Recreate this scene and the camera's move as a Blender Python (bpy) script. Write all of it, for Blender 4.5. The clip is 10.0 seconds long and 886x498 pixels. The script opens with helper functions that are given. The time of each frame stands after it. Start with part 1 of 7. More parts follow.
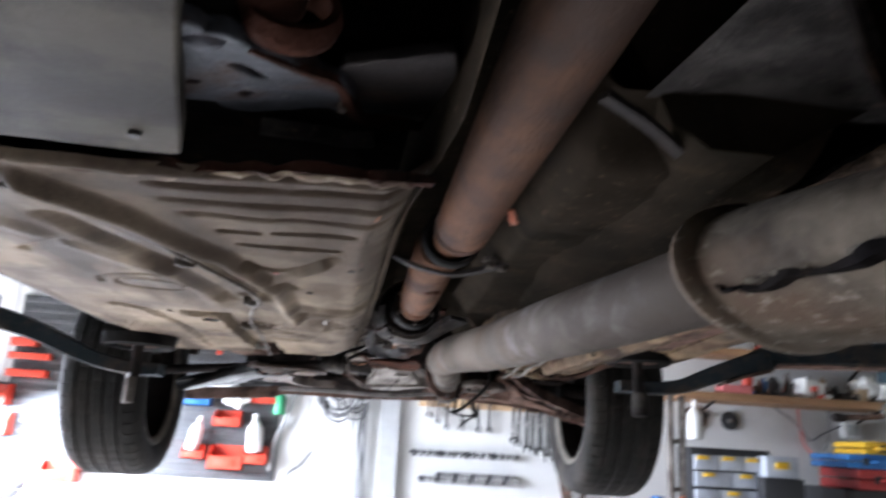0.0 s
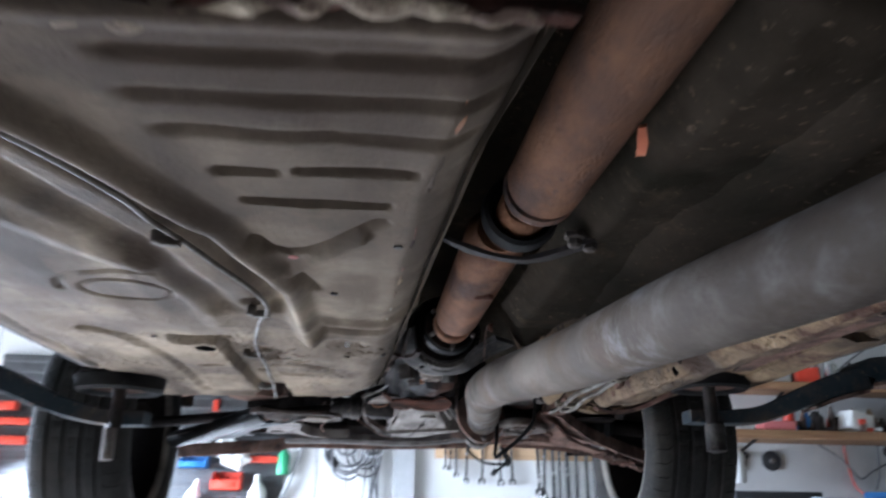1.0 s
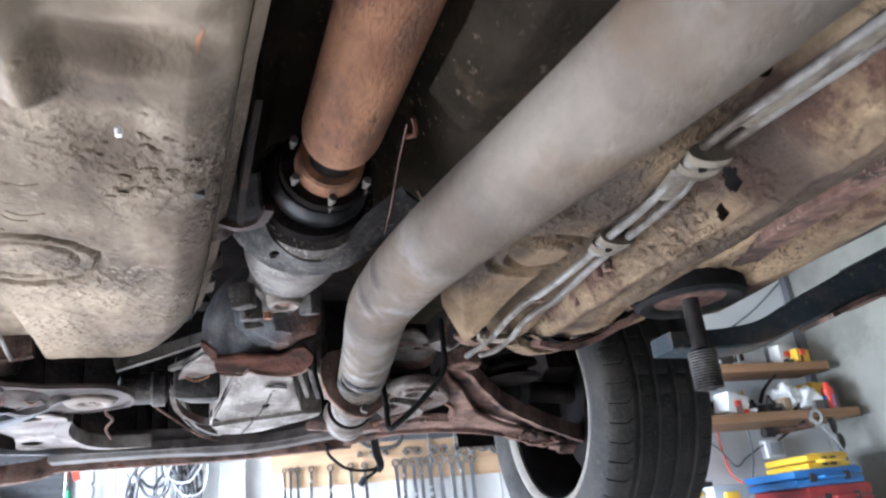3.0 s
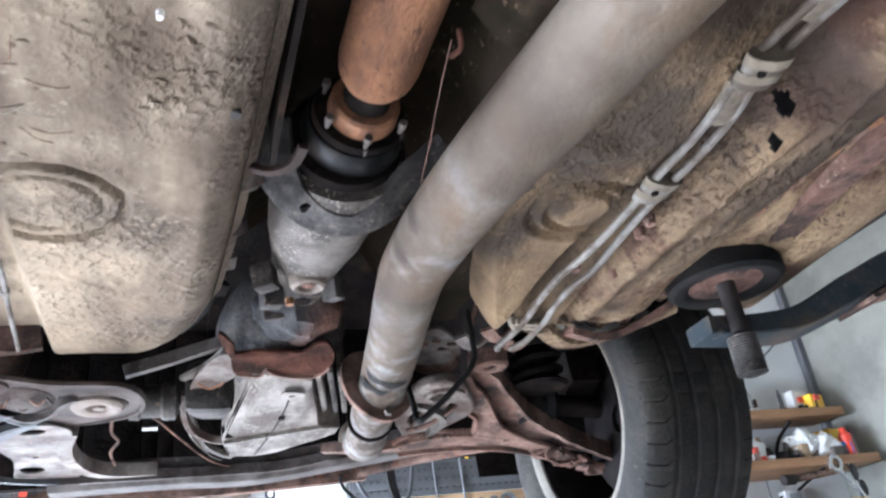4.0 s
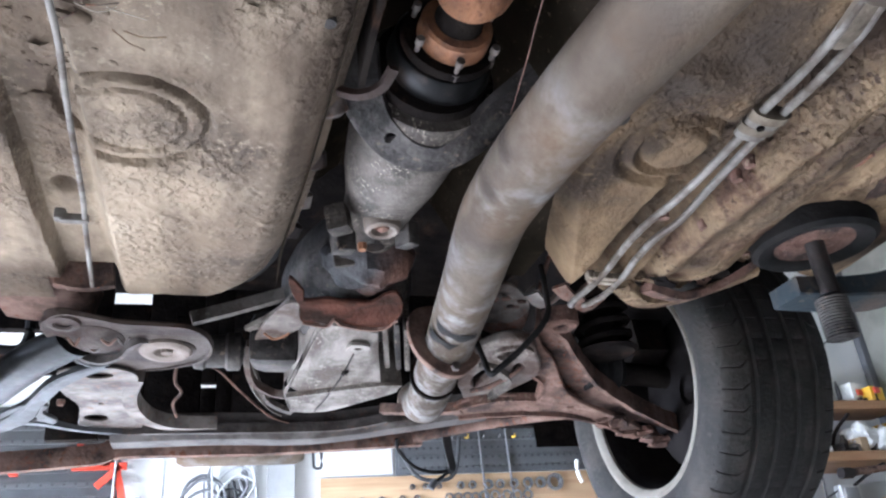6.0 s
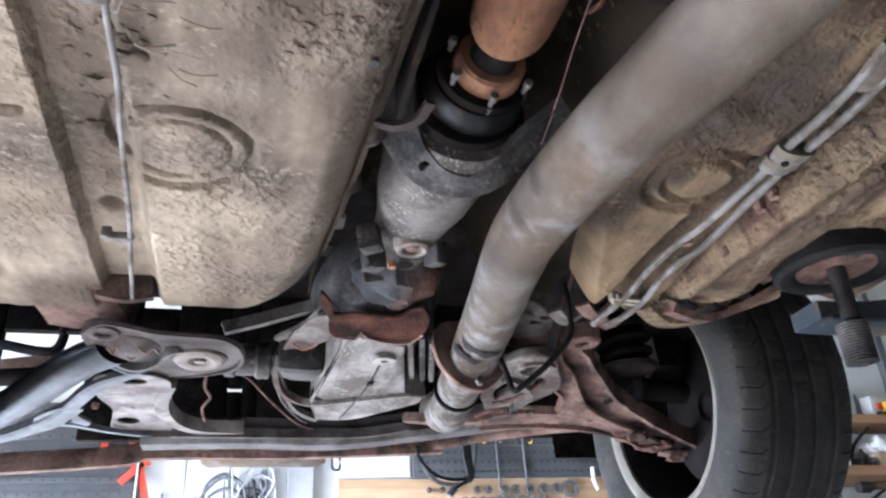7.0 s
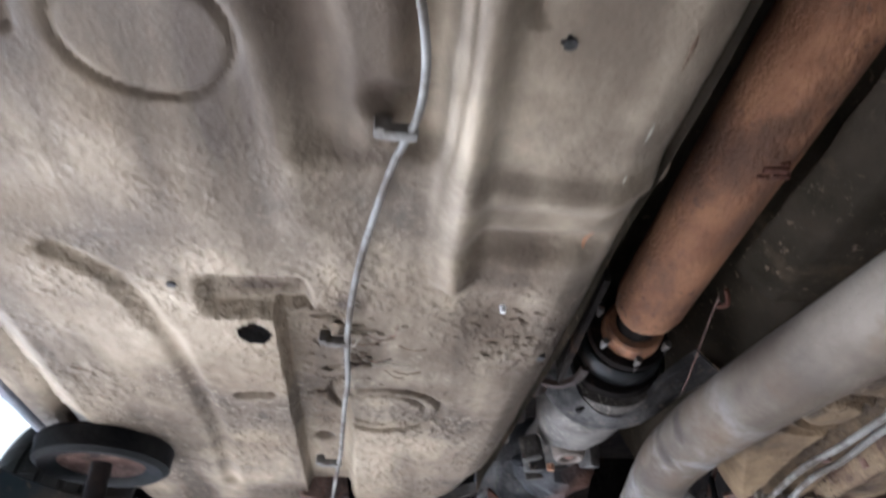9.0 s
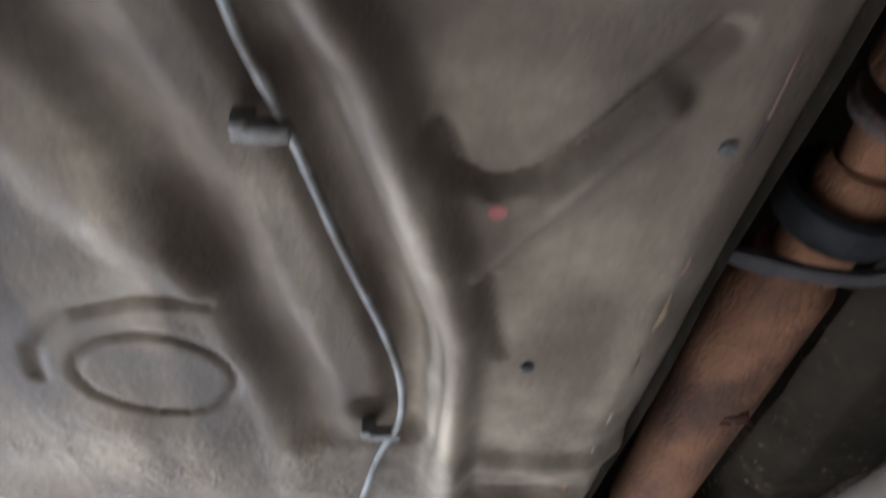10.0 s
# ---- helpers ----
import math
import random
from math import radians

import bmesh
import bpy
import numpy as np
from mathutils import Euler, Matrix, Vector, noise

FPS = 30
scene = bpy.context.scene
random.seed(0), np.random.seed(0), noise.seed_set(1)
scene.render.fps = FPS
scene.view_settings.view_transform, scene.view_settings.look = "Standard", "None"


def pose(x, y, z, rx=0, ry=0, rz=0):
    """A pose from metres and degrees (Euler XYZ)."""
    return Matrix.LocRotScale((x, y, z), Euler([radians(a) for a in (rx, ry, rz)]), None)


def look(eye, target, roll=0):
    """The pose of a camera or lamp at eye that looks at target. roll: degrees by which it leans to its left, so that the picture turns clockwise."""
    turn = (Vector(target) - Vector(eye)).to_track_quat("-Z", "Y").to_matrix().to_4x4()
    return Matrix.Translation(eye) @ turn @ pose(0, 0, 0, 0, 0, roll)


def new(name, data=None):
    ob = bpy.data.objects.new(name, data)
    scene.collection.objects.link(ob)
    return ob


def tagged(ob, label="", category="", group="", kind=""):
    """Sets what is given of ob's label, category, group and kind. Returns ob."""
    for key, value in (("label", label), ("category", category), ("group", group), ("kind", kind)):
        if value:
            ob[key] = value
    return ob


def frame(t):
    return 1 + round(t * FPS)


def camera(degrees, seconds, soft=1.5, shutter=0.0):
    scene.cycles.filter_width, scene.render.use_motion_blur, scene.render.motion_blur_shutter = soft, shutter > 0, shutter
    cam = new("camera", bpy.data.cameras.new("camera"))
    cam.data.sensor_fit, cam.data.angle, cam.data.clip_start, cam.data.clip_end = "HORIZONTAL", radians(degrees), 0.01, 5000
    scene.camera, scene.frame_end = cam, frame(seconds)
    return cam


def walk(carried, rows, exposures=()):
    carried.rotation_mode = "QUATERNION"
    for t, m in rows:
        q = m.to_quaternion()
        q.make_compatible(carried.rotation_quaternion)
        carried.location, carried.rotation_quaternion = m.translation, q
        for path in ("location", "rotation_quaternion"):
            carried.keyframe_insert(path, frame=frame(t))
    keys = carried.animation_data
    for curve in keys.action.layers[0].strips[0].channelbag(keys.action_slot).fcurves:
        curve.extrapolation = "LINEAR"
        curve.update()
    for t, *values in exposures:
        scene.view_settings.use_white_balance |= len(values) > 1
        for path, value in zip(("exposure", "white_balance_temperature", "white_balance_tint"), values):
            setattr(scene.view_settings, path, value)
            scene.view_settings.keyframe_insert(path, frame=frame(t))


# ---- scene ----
cam = camera(60.0, 10.0, soft=2.3, shutter=0.5)
PATH = [
    (0, (-0.087, 0.366, 1.424), (0.085, 2.298, 1.913), 3.2),
    (0.5, (-0.106, 0.459, 1.409), (-0.128, 2.415, 1.826), 1.3),
    (1, (-0.144, 0.687, 1.405), (0.035, 2.578, 2.031), 0.8),
    (1.5, (-0.211, 0.89, 1.411), (0.194, 2.733, 2.072), -1.5),
    (2, (-0.201, 1.078, 1.395), (0.31, 2.904, 2.032), -2.4),
    (2.5, (-0.142, 1.282, 1.404), (0.42, 3.097, 2.03), -3.9),
    (2.7, (-0.128, 1.343, 1.382), (0.473, 3.14, 2.021), -5.0),
    (3.8, (-0.151, 1.502, 1.248), (0.494, 3.167, 2.149), -8.0),
    (4, (-0.161, 1.519, 1.231), (0.481, 3.188, 2.126), -8.1),
    (4.5, (-0.174, 1.545, 1.215), (0.426, 3.246, 2.081), -7.4),
    (5, (-0.182, 1.574, 1.2), (0.393, 3.284, 2.064), -6.6),
    (5.5, (-0.191, 1.589, 1.199), (0.363, 3.298, 2.078), -5.8),
    (7, (-0.218, 1.554, 1.212), (0.279, 3.278, 2.095), -3.4),
    (7.5, (-0.255, 1.509, 1.229), (0.174, 3.241, 2.133), -2.7),
    (8, (-0.254, 1.45, 1.257), (0.135, 3.177, 2.189), -2.6),
    (8.5, (-0.264, 1.382, 1.283), (0.058, 3.076, 2.297), -2.2),
    (9, (-0.295, 1.316, 1.294), (-0.15, 2.983, 2.39), 0.1),
    (9.5, (-0.296, 1.258, 1.326), (-0.193, 2.846, 2.537), -0.5),
    (10, (-0.276, 1.175, 1.371), (-0.18, 2.695, 2.668), -1.5),
]
walk(cam, [(t, look(eye, target, roll)) for t, eye, target, roll in PATH], [(0, 0.12, 6050, 19), (0.6, -0.33, 5950, 18), (1.0, 0.0, 5550, 15), (1.5, 1.02, 5350, 13), (2.2, 0.82, 5650, 16), (3.8, 1.2, 5600, 15), (4.5, 1.02, 5600, 17), (8.0, 0.8, 5600, 17), (9.0, 0.55, 5600, 16), (10, 0.1, 5500, 13)])


# ---- light ----
world = bpy.data.worlds.new("sky")
scene.world = world
world.use_nodes = True
wn = world.node_tree.nodes
sky = wn.new("ShaderNodeTexSky")
sky.sky_type = "NISHITA"
sky.sun_disc = False
sky.sun_elevation, sky.sun_rotation = radians(40), radians(250)
world.node_tree.links.new(sky.outputs[0], wn["Background"].inputs[0])
wn["Background"].inputs[1].default_value = 0.15


def lamp(name, kind, m, energy, color=(1, 1, 1), size=1.0, size_y=1.0, angle=0.0):
    data = bpy.data.lights.new(name, kind)
    data.energy, data.color = energy, color
    if kind == "AREA":
        data.shape, data.size, data.size_y = "RECTANGLE", size, size_y
    if kind == "SUN":
        data.angle = radians(angle)
    ob = new(name, data)
    ob.matrix_world = m
    return ob


lamp("sun", "SUN", look((0, 0, 10), (-5.0, 2.0, 0)), 1.5, (1, 0.96, 0.9), angle=10)
# daylight through the wide door on the left
lamp("door_daylight", "AREA", look((-2.85, 3.8, 1.35), (-2.5, 3.75, 0.15)), 1350, (0.84, 0.93, 1.0), 2.0, 2.1)
scene.view_settings.exposure = 0.0


# ---- materials ----
def material(name, base, rough=0.6, metal=0.0, second=None, scale=12.0, amount=0.5, bump=0.0, bump_scale=60.0, grime=None,
             grime_scale=3.0, grime_cut=(0.5, 0.7), stretch=(1, 1, 1), vary=0.0, spec=0.5, rough_vary=0.1,
             streak=None, speck=None, lumps=0.0, lumps_from=None, spots=(), spot_color=(0.10, 0.078, 0.06)):
    """Two colours mixed by fine noise, a third laid over in large stains, relief from a finer noise."""
    mat = bpy.data.materials.new(name)
    mat.use_nodes = True
    n, l = mat.node_tree.nodes, mat.node_tree.links
    bsdf = n["Principled BSDF"]
    coord = n.new("ShaderNodeTexCoord")
    place = n.new("ShaderNodeMapping")
    place.inputs["Scale"].default_value = stretch
    l.new(coord.outputs["Object"], place.inputs[0])

    def noise_of(s, detail=6.0, roughness=0.6):
        t = n.new("ShaderNodeTexNoise")
        t.inputs["Scale"].default_value, t.inputs["Detail"].default_value, t.inputs["Roughness"].default_value = s, detail, roughness
        l.new(place.outputs[0], t.inputs["Vector"])
        return t.outputs["Fac"]

    def mix(fac, a, b):
        m = n.new("ShaderNodeMix")
        m.data_type = "RGBA"
        for socket, value in ((m.inputs["Factor"], fac), (m.inputs["A"], a), (m.inputs["B"], b)):
            if isinstance(value, tuple):
                socket.default_value = (*value, 1.0)
            elif isinstance(value, float):
                socket.default_value = value
            else:
                l.new(value, socket)
        return m.outputs["Result"]

    def ramp(fac, a, b):
        r = n.new("ShaderNodeMapRange")
        r.inputs["From Min"].default_value, r.inputs["From Max"].default_value = a, b
        l.new(fac, r.inputs["Value"])
        return r.outputs[0]

    color = base
    fine = noise_of(scale)
    if second:
        color = mix(ramp(fine, 0.5 - 0.25 / max(amount, 0.05) * 0.5, 0.5 + 0.25 / max(amount, 0.05) * 0.5), base, second)
    if grime:
        color = mix(ramp(noise_of(grime_scale, 8.0, 0.65), *grime_cut), color, grime)
    if streak:
        # long soft stains: colour, (x, y, z) frequency, cut
        sm = n.new("ShaderNodeMapping")
        sm.inputs["Scale"].default_value = streak[1]
        l.new(coord.outputs["Object"], sm.inputs[0])
        st = n.new("ShaderNodeTexNoise")
        st.inputs["Scale"].default_value, st.inputs["Detail"].default_value = 1.0, 5.0
        l.new(sm.outputs[0], st.inputs["Vector"])
        color = mix(ramp(st.outputs["Fac"], *streak[2]), color, streak[0])
    if speck:
        # small grains, gathered in patches: colour, scale, cut
        grain = noise_of(speck[1], 3.0, 0.7)
        patch = noise_of(speck[1] * 0.07, 3.0)
        both = n.new("ShaderNodeMath")
        both.operation = "MULTIPLY"
        l.new(ramp(grain, *speck[2]), both.inputs[0])
        l.new(ramp(patch, 0.42, 0.58), both.inputs[1])
        if lumps_from:
            where = n.new("ShaderNodeSeparateXYZ")
            l.new(coord.outputs["Object"], where.inputs[0])
            part_of = n.new("ShaderNodeMath")
            part_of.operation = "MULTIPLY"
            l.new(ramp(where.outputs["Y"], *lumps_from), part_of.inputs[0])
            l.new(both.outputs[0], part_of.inputs[1])
            both = part_of
        color = mix(both.outputs[0], color, speck[0])
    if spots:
        # patches of stain and painted shade: (x, y, half width, half length, strength)
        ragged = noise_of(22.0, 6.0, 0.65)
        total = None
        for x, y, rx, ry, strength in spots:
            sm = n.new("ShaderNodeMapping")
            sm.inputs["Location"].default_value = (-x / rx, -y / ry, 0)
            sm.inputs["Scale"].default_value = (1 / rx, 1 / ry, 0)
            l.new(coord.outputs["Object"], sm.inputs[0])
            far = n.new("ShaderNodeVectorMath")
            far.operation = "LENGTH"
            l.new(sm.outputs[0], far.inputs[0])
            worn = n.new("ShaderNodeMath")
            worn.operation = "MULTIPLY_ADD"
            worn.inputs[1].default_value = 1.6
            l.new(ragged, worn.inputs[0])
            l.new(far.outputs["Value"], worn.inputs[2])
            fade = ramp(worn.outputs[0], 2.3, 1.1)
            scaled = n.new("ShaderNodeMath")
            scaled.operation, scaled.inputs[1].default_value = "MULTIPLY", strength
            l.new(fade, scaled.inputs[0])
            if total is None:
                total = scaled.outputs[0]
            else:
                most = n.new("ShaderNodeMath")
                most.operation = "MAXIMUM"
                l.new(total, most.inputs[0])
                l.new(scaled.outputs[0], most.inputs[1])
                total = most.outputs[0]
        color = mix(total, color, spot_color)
    if vary:
        info = n.new("ShaderNodeObjectInfo")
        hsv = n.new("ShaderNodeHueSaturation")
        l.new(color, hsv.inputs["Color"]) if not isinstance(color, tuple) else None
        if isinstance(color, tuple):
            hsv.inputs["Color"].default_value = (*color, 1)
        r = n.new("ShaderNodeMapRange")
        r.inputs["To Min"].default_value, r.inputs["To Max"].default_value = 1 - vary, 1 + vary
        l.new(info.outputs["Random"], r.inputs["Value"])
        l.new(r.outputs[0], hsv.inputs["Value"])
        color = hsv.outputs[0]
    if isinstance(color, tuple):
        bsdf.inputs["Base Color"].default_value = (*color, 1)
    else:
        l.new(color, bsdf.inputs["Base Color"])
    bsdf.inputs["Metallic"].default_value = metal
    bsdf.inputs["Specular IOR Level"].default_value = spec
    r = n.new("ShaderNodeMapRange")
    r.inputs["To Min"].default_value, r.inputs["To Max"].default_value = max(rough - rough_vary, 0.02), min(rough + rough_vary, 1)
    l.new(fine, r.inputs["Value"])
    l.new(r.outputs[0], bsdf.inputs["Roughness"])
    if bump:
        b = n.new("ShaderNodeBump")
        b.inputs["Strength"].default_value, b.inputs["Distance"].default_value = min(bump, 1.0), 0.004
        l.new(noise_of(bump_scale, 5.0), b.inputs["Height"])
        if lumps:
            patch = ramp(noise_of(7.0, 3.0), 0.42, 0.62)
            rise = n.new("ShaderNodeMath")
            rise.operation = "MULTIPLY"
            l.new(patch, rise.inputs[0])
            l.new(ramp(noise_of(95.0, 2.5, 0.5), 0.42, 0.72), rise.inputs[1])
            if lumps_from:
                # the coarse coating sets in along y
                split = n.new("ShaderNodeSeparateXYZ")
                l.new(coord.outputs["Object"], split.inputs[0])
                begin = n.new("ShaderNodeMath")
                begin.operation = "MULTIPLY"
                l.new(ramp(split.outputs["Y"], *lumps_from), begin.inputs[0])
                l.new(rise.outputs[0], begin.inputs[1])
                rise = begin
            b2 = n.new("ShaderNodeBump")
            b2.inputs["Strength"].default_value, b2.inputs["Distance"].default_value = lumps, 0.006
            l.new(rise.outputs[0], b2.inputs["Height"])
            l.new(b2.outputs[0], b.inputs["Normal"])
        l.new(b.outputs[0], bsdf.inputs["Normal"])
    return mat


# spots: grease stains, plus front and tunnel-side dimming put into the colour
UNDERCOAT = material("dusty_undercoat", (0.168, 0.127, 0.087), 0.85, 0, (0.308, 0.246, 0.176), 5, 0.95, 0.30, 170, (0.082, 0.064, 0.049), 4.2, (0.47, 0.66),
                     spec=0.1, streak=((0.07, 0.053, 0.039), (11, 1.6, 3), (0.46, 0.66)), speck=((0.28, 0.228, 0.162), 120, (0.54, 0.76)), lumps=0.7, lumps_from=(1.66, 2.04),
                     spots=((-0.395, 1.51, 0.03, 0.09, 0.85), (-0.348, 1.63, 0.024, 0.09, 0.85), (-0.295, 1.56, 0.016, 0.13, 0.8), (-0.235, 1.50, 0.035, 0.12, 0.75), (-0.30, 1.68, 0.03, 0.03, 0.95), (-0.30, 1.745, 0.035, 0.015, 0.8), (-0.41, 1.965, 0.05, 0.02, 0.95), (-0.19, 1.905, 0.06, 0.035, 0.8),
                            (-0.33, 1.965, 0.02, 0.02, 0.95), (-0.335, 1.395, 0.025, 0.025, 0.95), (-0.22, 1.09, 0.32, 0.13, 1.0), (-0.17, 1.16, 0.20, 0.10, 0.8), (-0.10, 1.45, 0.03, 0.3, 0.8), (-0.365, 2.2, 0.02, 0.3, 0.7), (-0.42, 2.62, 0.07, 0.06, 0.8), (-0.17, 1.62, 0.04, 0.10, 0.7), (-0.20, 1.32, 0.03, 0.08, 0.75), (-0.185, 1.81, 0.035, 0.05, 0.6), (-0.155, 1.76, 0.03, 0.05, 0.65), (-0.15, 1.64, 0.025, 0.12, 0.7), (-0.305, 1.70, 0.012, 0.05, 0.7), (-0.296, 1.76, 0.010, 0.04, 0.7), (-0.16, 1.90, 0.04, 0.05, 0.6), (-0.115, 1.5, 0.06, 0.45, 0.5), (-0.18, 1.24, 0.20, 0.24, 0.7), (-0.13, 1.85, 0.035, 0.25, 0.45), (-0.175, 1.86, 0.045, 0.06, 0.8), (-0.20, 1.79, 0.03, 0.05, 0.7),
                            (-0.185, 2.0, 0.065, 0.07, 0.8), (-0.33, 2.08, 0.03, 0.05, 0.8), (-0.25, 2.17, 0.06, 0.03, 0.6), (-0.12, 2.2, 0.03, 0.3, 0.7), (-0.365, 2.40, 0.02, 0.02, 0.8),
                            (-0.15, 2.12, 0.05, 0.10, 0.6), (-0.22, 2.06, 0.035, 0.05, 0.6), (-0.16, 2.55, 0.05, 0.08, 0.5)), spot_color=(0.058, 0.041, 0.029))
# first three spots paint the shade of flank and recesses, others are stains
RAIL = material("muddy_sill_coating", (0.152, 0.105, 0.06), 0.85, 0, (0.261, 0.183, 0.108), 9, 1.0, 0.9, 110, (0.064, 0.032, 0.021), 10.0, (0.46, 0.60),
                spec=0.15, streak=((0.054, 0.037, 0.024), (10, 2, 4), (0.46, 0.64)), speck=((0.039, 0.022, 0.015), 90, (0.56, 0.64)), lumps=0.8, spots=((0.375, 2.02, 0.028, 0.17, 0.95), (0.40, 1.935, 0.05, 0.055, 1.0), (0.445, 1.915, 0.02, 0.04, 0.8), (0.53, 2.50, 0.06, 0.02, 0.7), (0.46, 2.30, 0.02, 0.06, 0.6), (0.44, 2.42, 0.03, 0.02, 0.7)), spot_color=(0.040, 0.027, 0.020))
RUST = material("rusty_steel", (0.108, 0.060, 0.046), 0.88, 0.0, (0.175, 0.106, 0.083), 34, 0.9, 0.9, 150, (0.045, 0.033, 0.028), 14, (0.46, 0.62), spec=0.05, speck=((0.23, 0.165, 0.125), 110, (0.57, 0.67)))
ORANGE_RUST = material("fresh_orange_rust", (0.186, 0.074, 0.031), 0.8, 0.1, (0.248, 0.118, 0.056), 30, 0.8, 0.6, 160, (0.074, 0.037, 0.025), 20, (0.5, 0.65))
RUST_DARK = material("brown_rusted_arm", (0.125, 0.078, 0.062), 0.85, 0.0, (0.22, 0.145, 0.115), 22, 1.0, 0.8, 130, (0.045, 0.034, 0.03), 12, (0.46, 0.62), spec=0.05, speck=((0.15, 0.06, 0.035), 90, (0.55, 0.64)))
# first spot paints the weaker light toward the shaft's front end
SHAFT = material("light_rust_shaft", (0.1, 0.043, 0.021), 0.74, 0.05, (0.159, 0.075, 0.038), 22, 1.0, 0.7, 220, (0.048, 0.023, 0.013), 9, (0.48, 0.64), (1, 0.6, 1), spec=0.1, speck=((0.052, 0.025, 0.016), 130, (0.58, 0.66)),
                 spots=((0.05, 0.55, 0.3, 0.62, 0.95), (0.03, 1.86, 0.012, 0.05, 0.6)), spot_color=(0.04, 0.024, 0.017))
PIPE = material("aluminised_pipe", (0.061, 0.045, 0.031), 0.75, 0.0, (0.113, 0.091, 0.069), 7, 1.0, 0.4, 120, (0.075, 0.047, 0.026), 6.0, (0.47, 0.62), spec=0.12,
                streak=((0.036, 0.025, 0.017), (10, 2.6, 10), (0.48, 0.66)), speck=((0.17, 0.162, 0.155), 22, (0.46, 0.70)),
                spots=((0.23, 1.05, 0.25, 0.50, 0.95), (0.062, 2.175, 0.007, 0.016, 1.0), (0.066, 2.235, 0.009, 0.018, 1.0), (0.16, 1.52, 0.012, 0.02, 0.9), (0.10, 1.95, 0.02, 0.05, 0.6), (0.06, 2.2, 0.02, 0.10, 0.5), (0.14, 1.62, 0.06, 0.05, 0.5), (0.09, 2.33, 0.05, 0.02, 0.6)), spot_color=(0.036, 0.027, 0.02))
MUFFLER = material("dirty_muffler", (0.066, 0.051, 0.036), 0.8, 0.0, (0.132, 0.108, 0.080), 9, 1.0, 0.6, 90, (0.028, 0.021, 0.016), 5, (0.46, 0.62), spec=0.12, speck=((0.21, 0.185, 0.15), 60, (0.57, 0.69)),
                   streak=((0.075, 0.048, 0.030), (8, 5, 12), (0.50, 0.66)))
ALU = material("cast_aluminium", (0.16, 0.141, 0.123), 0.6, 0.05, (0.275, 0.249, 0.22), 9, 1.0, 0.6, 150, (0.066, 0.052, 0.04), 12, (0.46, 0.62), spec=0.3, streak=((0.077, 0.059, 0.046), (26, 7, 10), (0.50, 0.64)), speck=((0.374, 0.347, 0.303), 120, (0.58, 0.70)))
NOSE = material("oily_cast_nose", (0.053, 0.044, 0.037), 0.62, 0.05, (0.132, 0.114, 0.097), 14, 1.0, 0.6, 150, (0.025, 0.02, 0.016), 9, (0.43, 0.59), spec=0.15, speck=((0.317, 0.28, 0.227), 220, (0.55, 0.66)))
# near black, with the wheel's deep inner shade put into the colour
RIM_SHADE = material("shade_dark_rim_inside", (0.006, 0.005, 0.005), 0.85, 0, (0.014, 0.012, 0.011), 14, 0.8, 0.3, 90, (0.010, 0.008, 0.007), 9, (0.55, 0.7), spec=0.02)
STEEL = material("dirty_steel", (0.115, 0.10, 0.088), 0.7, 0.05, (0.235, 0.208, 0.185), 11, 1.0, 0.4, 140, (0.05, 0.036, 0.029), 10, (0.45, 0.61), spec=0.3, speck=((0.17, 0.095, 0.062), 90, (0.57, 0.66)))
DARK = material("black_steel", (0.018, 0.016, 0.016), 0.6, 0.1, (0.045, 0.038, 0.035), 15, 0.7, 0.4, 100, (0.08, 0.055, 0.042), 8, (0.56, 0.72), spec=0.08)
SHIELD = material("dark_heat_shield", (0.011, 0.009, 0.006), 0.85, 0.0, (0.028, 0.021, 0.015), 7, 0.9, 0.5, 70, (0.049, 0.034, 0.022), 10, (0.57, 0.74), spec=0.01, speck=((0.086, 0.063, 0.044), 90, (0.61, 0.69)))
DEEP_RUST = material("deep_red_rust", (0.041, 0.017, 0.012), 0.9, 0.0, (0.074, 0.032, 0.022), 30, 0.9, 0.9, 150, (0.022, 0.014, 0.011), 14, (0.46, 0.62), spec=0.03)
RUBBER = material("black_rubber", (0.009, 0.009, 0.009), 0.75, 0, (0.022, 0.020, 0.019), 20, 0.8, 0.3, 150, spec=0.06)
TYRE = material("dusty_tyre", (0.012, 0.011, 0.01), 0.85, 0, (0.023, 0.021, 0.019), 12, 1.0, 0.5, 140, (0.041, 0.035, 0.029), 7, (0.48, 0.68), spec=0.2, speck=((0.035, 0.031, 0.026), 80, (0.57, 0.68)))
RIM = material("dirty_rim", (0.112, 0.101, 0.082), 0.65, 0.0, (0.169, 0.149, 0.121), 14, 0.9, 0.3, 80, (0.062, 0.051, 0.041), 9, (0.48, 0.66), spec=0.3)
CLIP = material("grey_line_plastic", (0.11, 0.10, 0.088), 0.6, 0, (0.20, 0.185, 0.165), 18, 1.0, 0.2, 90, (0.065, 0.05, 0.038), 14, (0.46, 0.60), spec=0.1)
ORANGE = material("orange_plastic", (0.40, 0.10, 0.03), 0.6, 0, (0.30, 0.07, 0.025), 60, 0.8)
LIFT = material("blue_black_lift_paint", (0.018, 0.026, 0.032), 0.6, 0.0, (0.032, 0.040, 0.045), 14, 0.8, 0.3, 90, (0.085, 0.062, 0.046), 9, (0.48, 0.66), spec=0.08, speck=((0.11, 0.085, 0.065), 60, (0.58, 0.68)))
WALL = material("white_wall_paint", (0.63, 0.64, 0.63), 0.7, 0, (0.70, 0.70, 0.68), 6, 0.6, 0.15, 60, (0.50, 0.50, 0.475), 2.2, (0.55, 0.8))
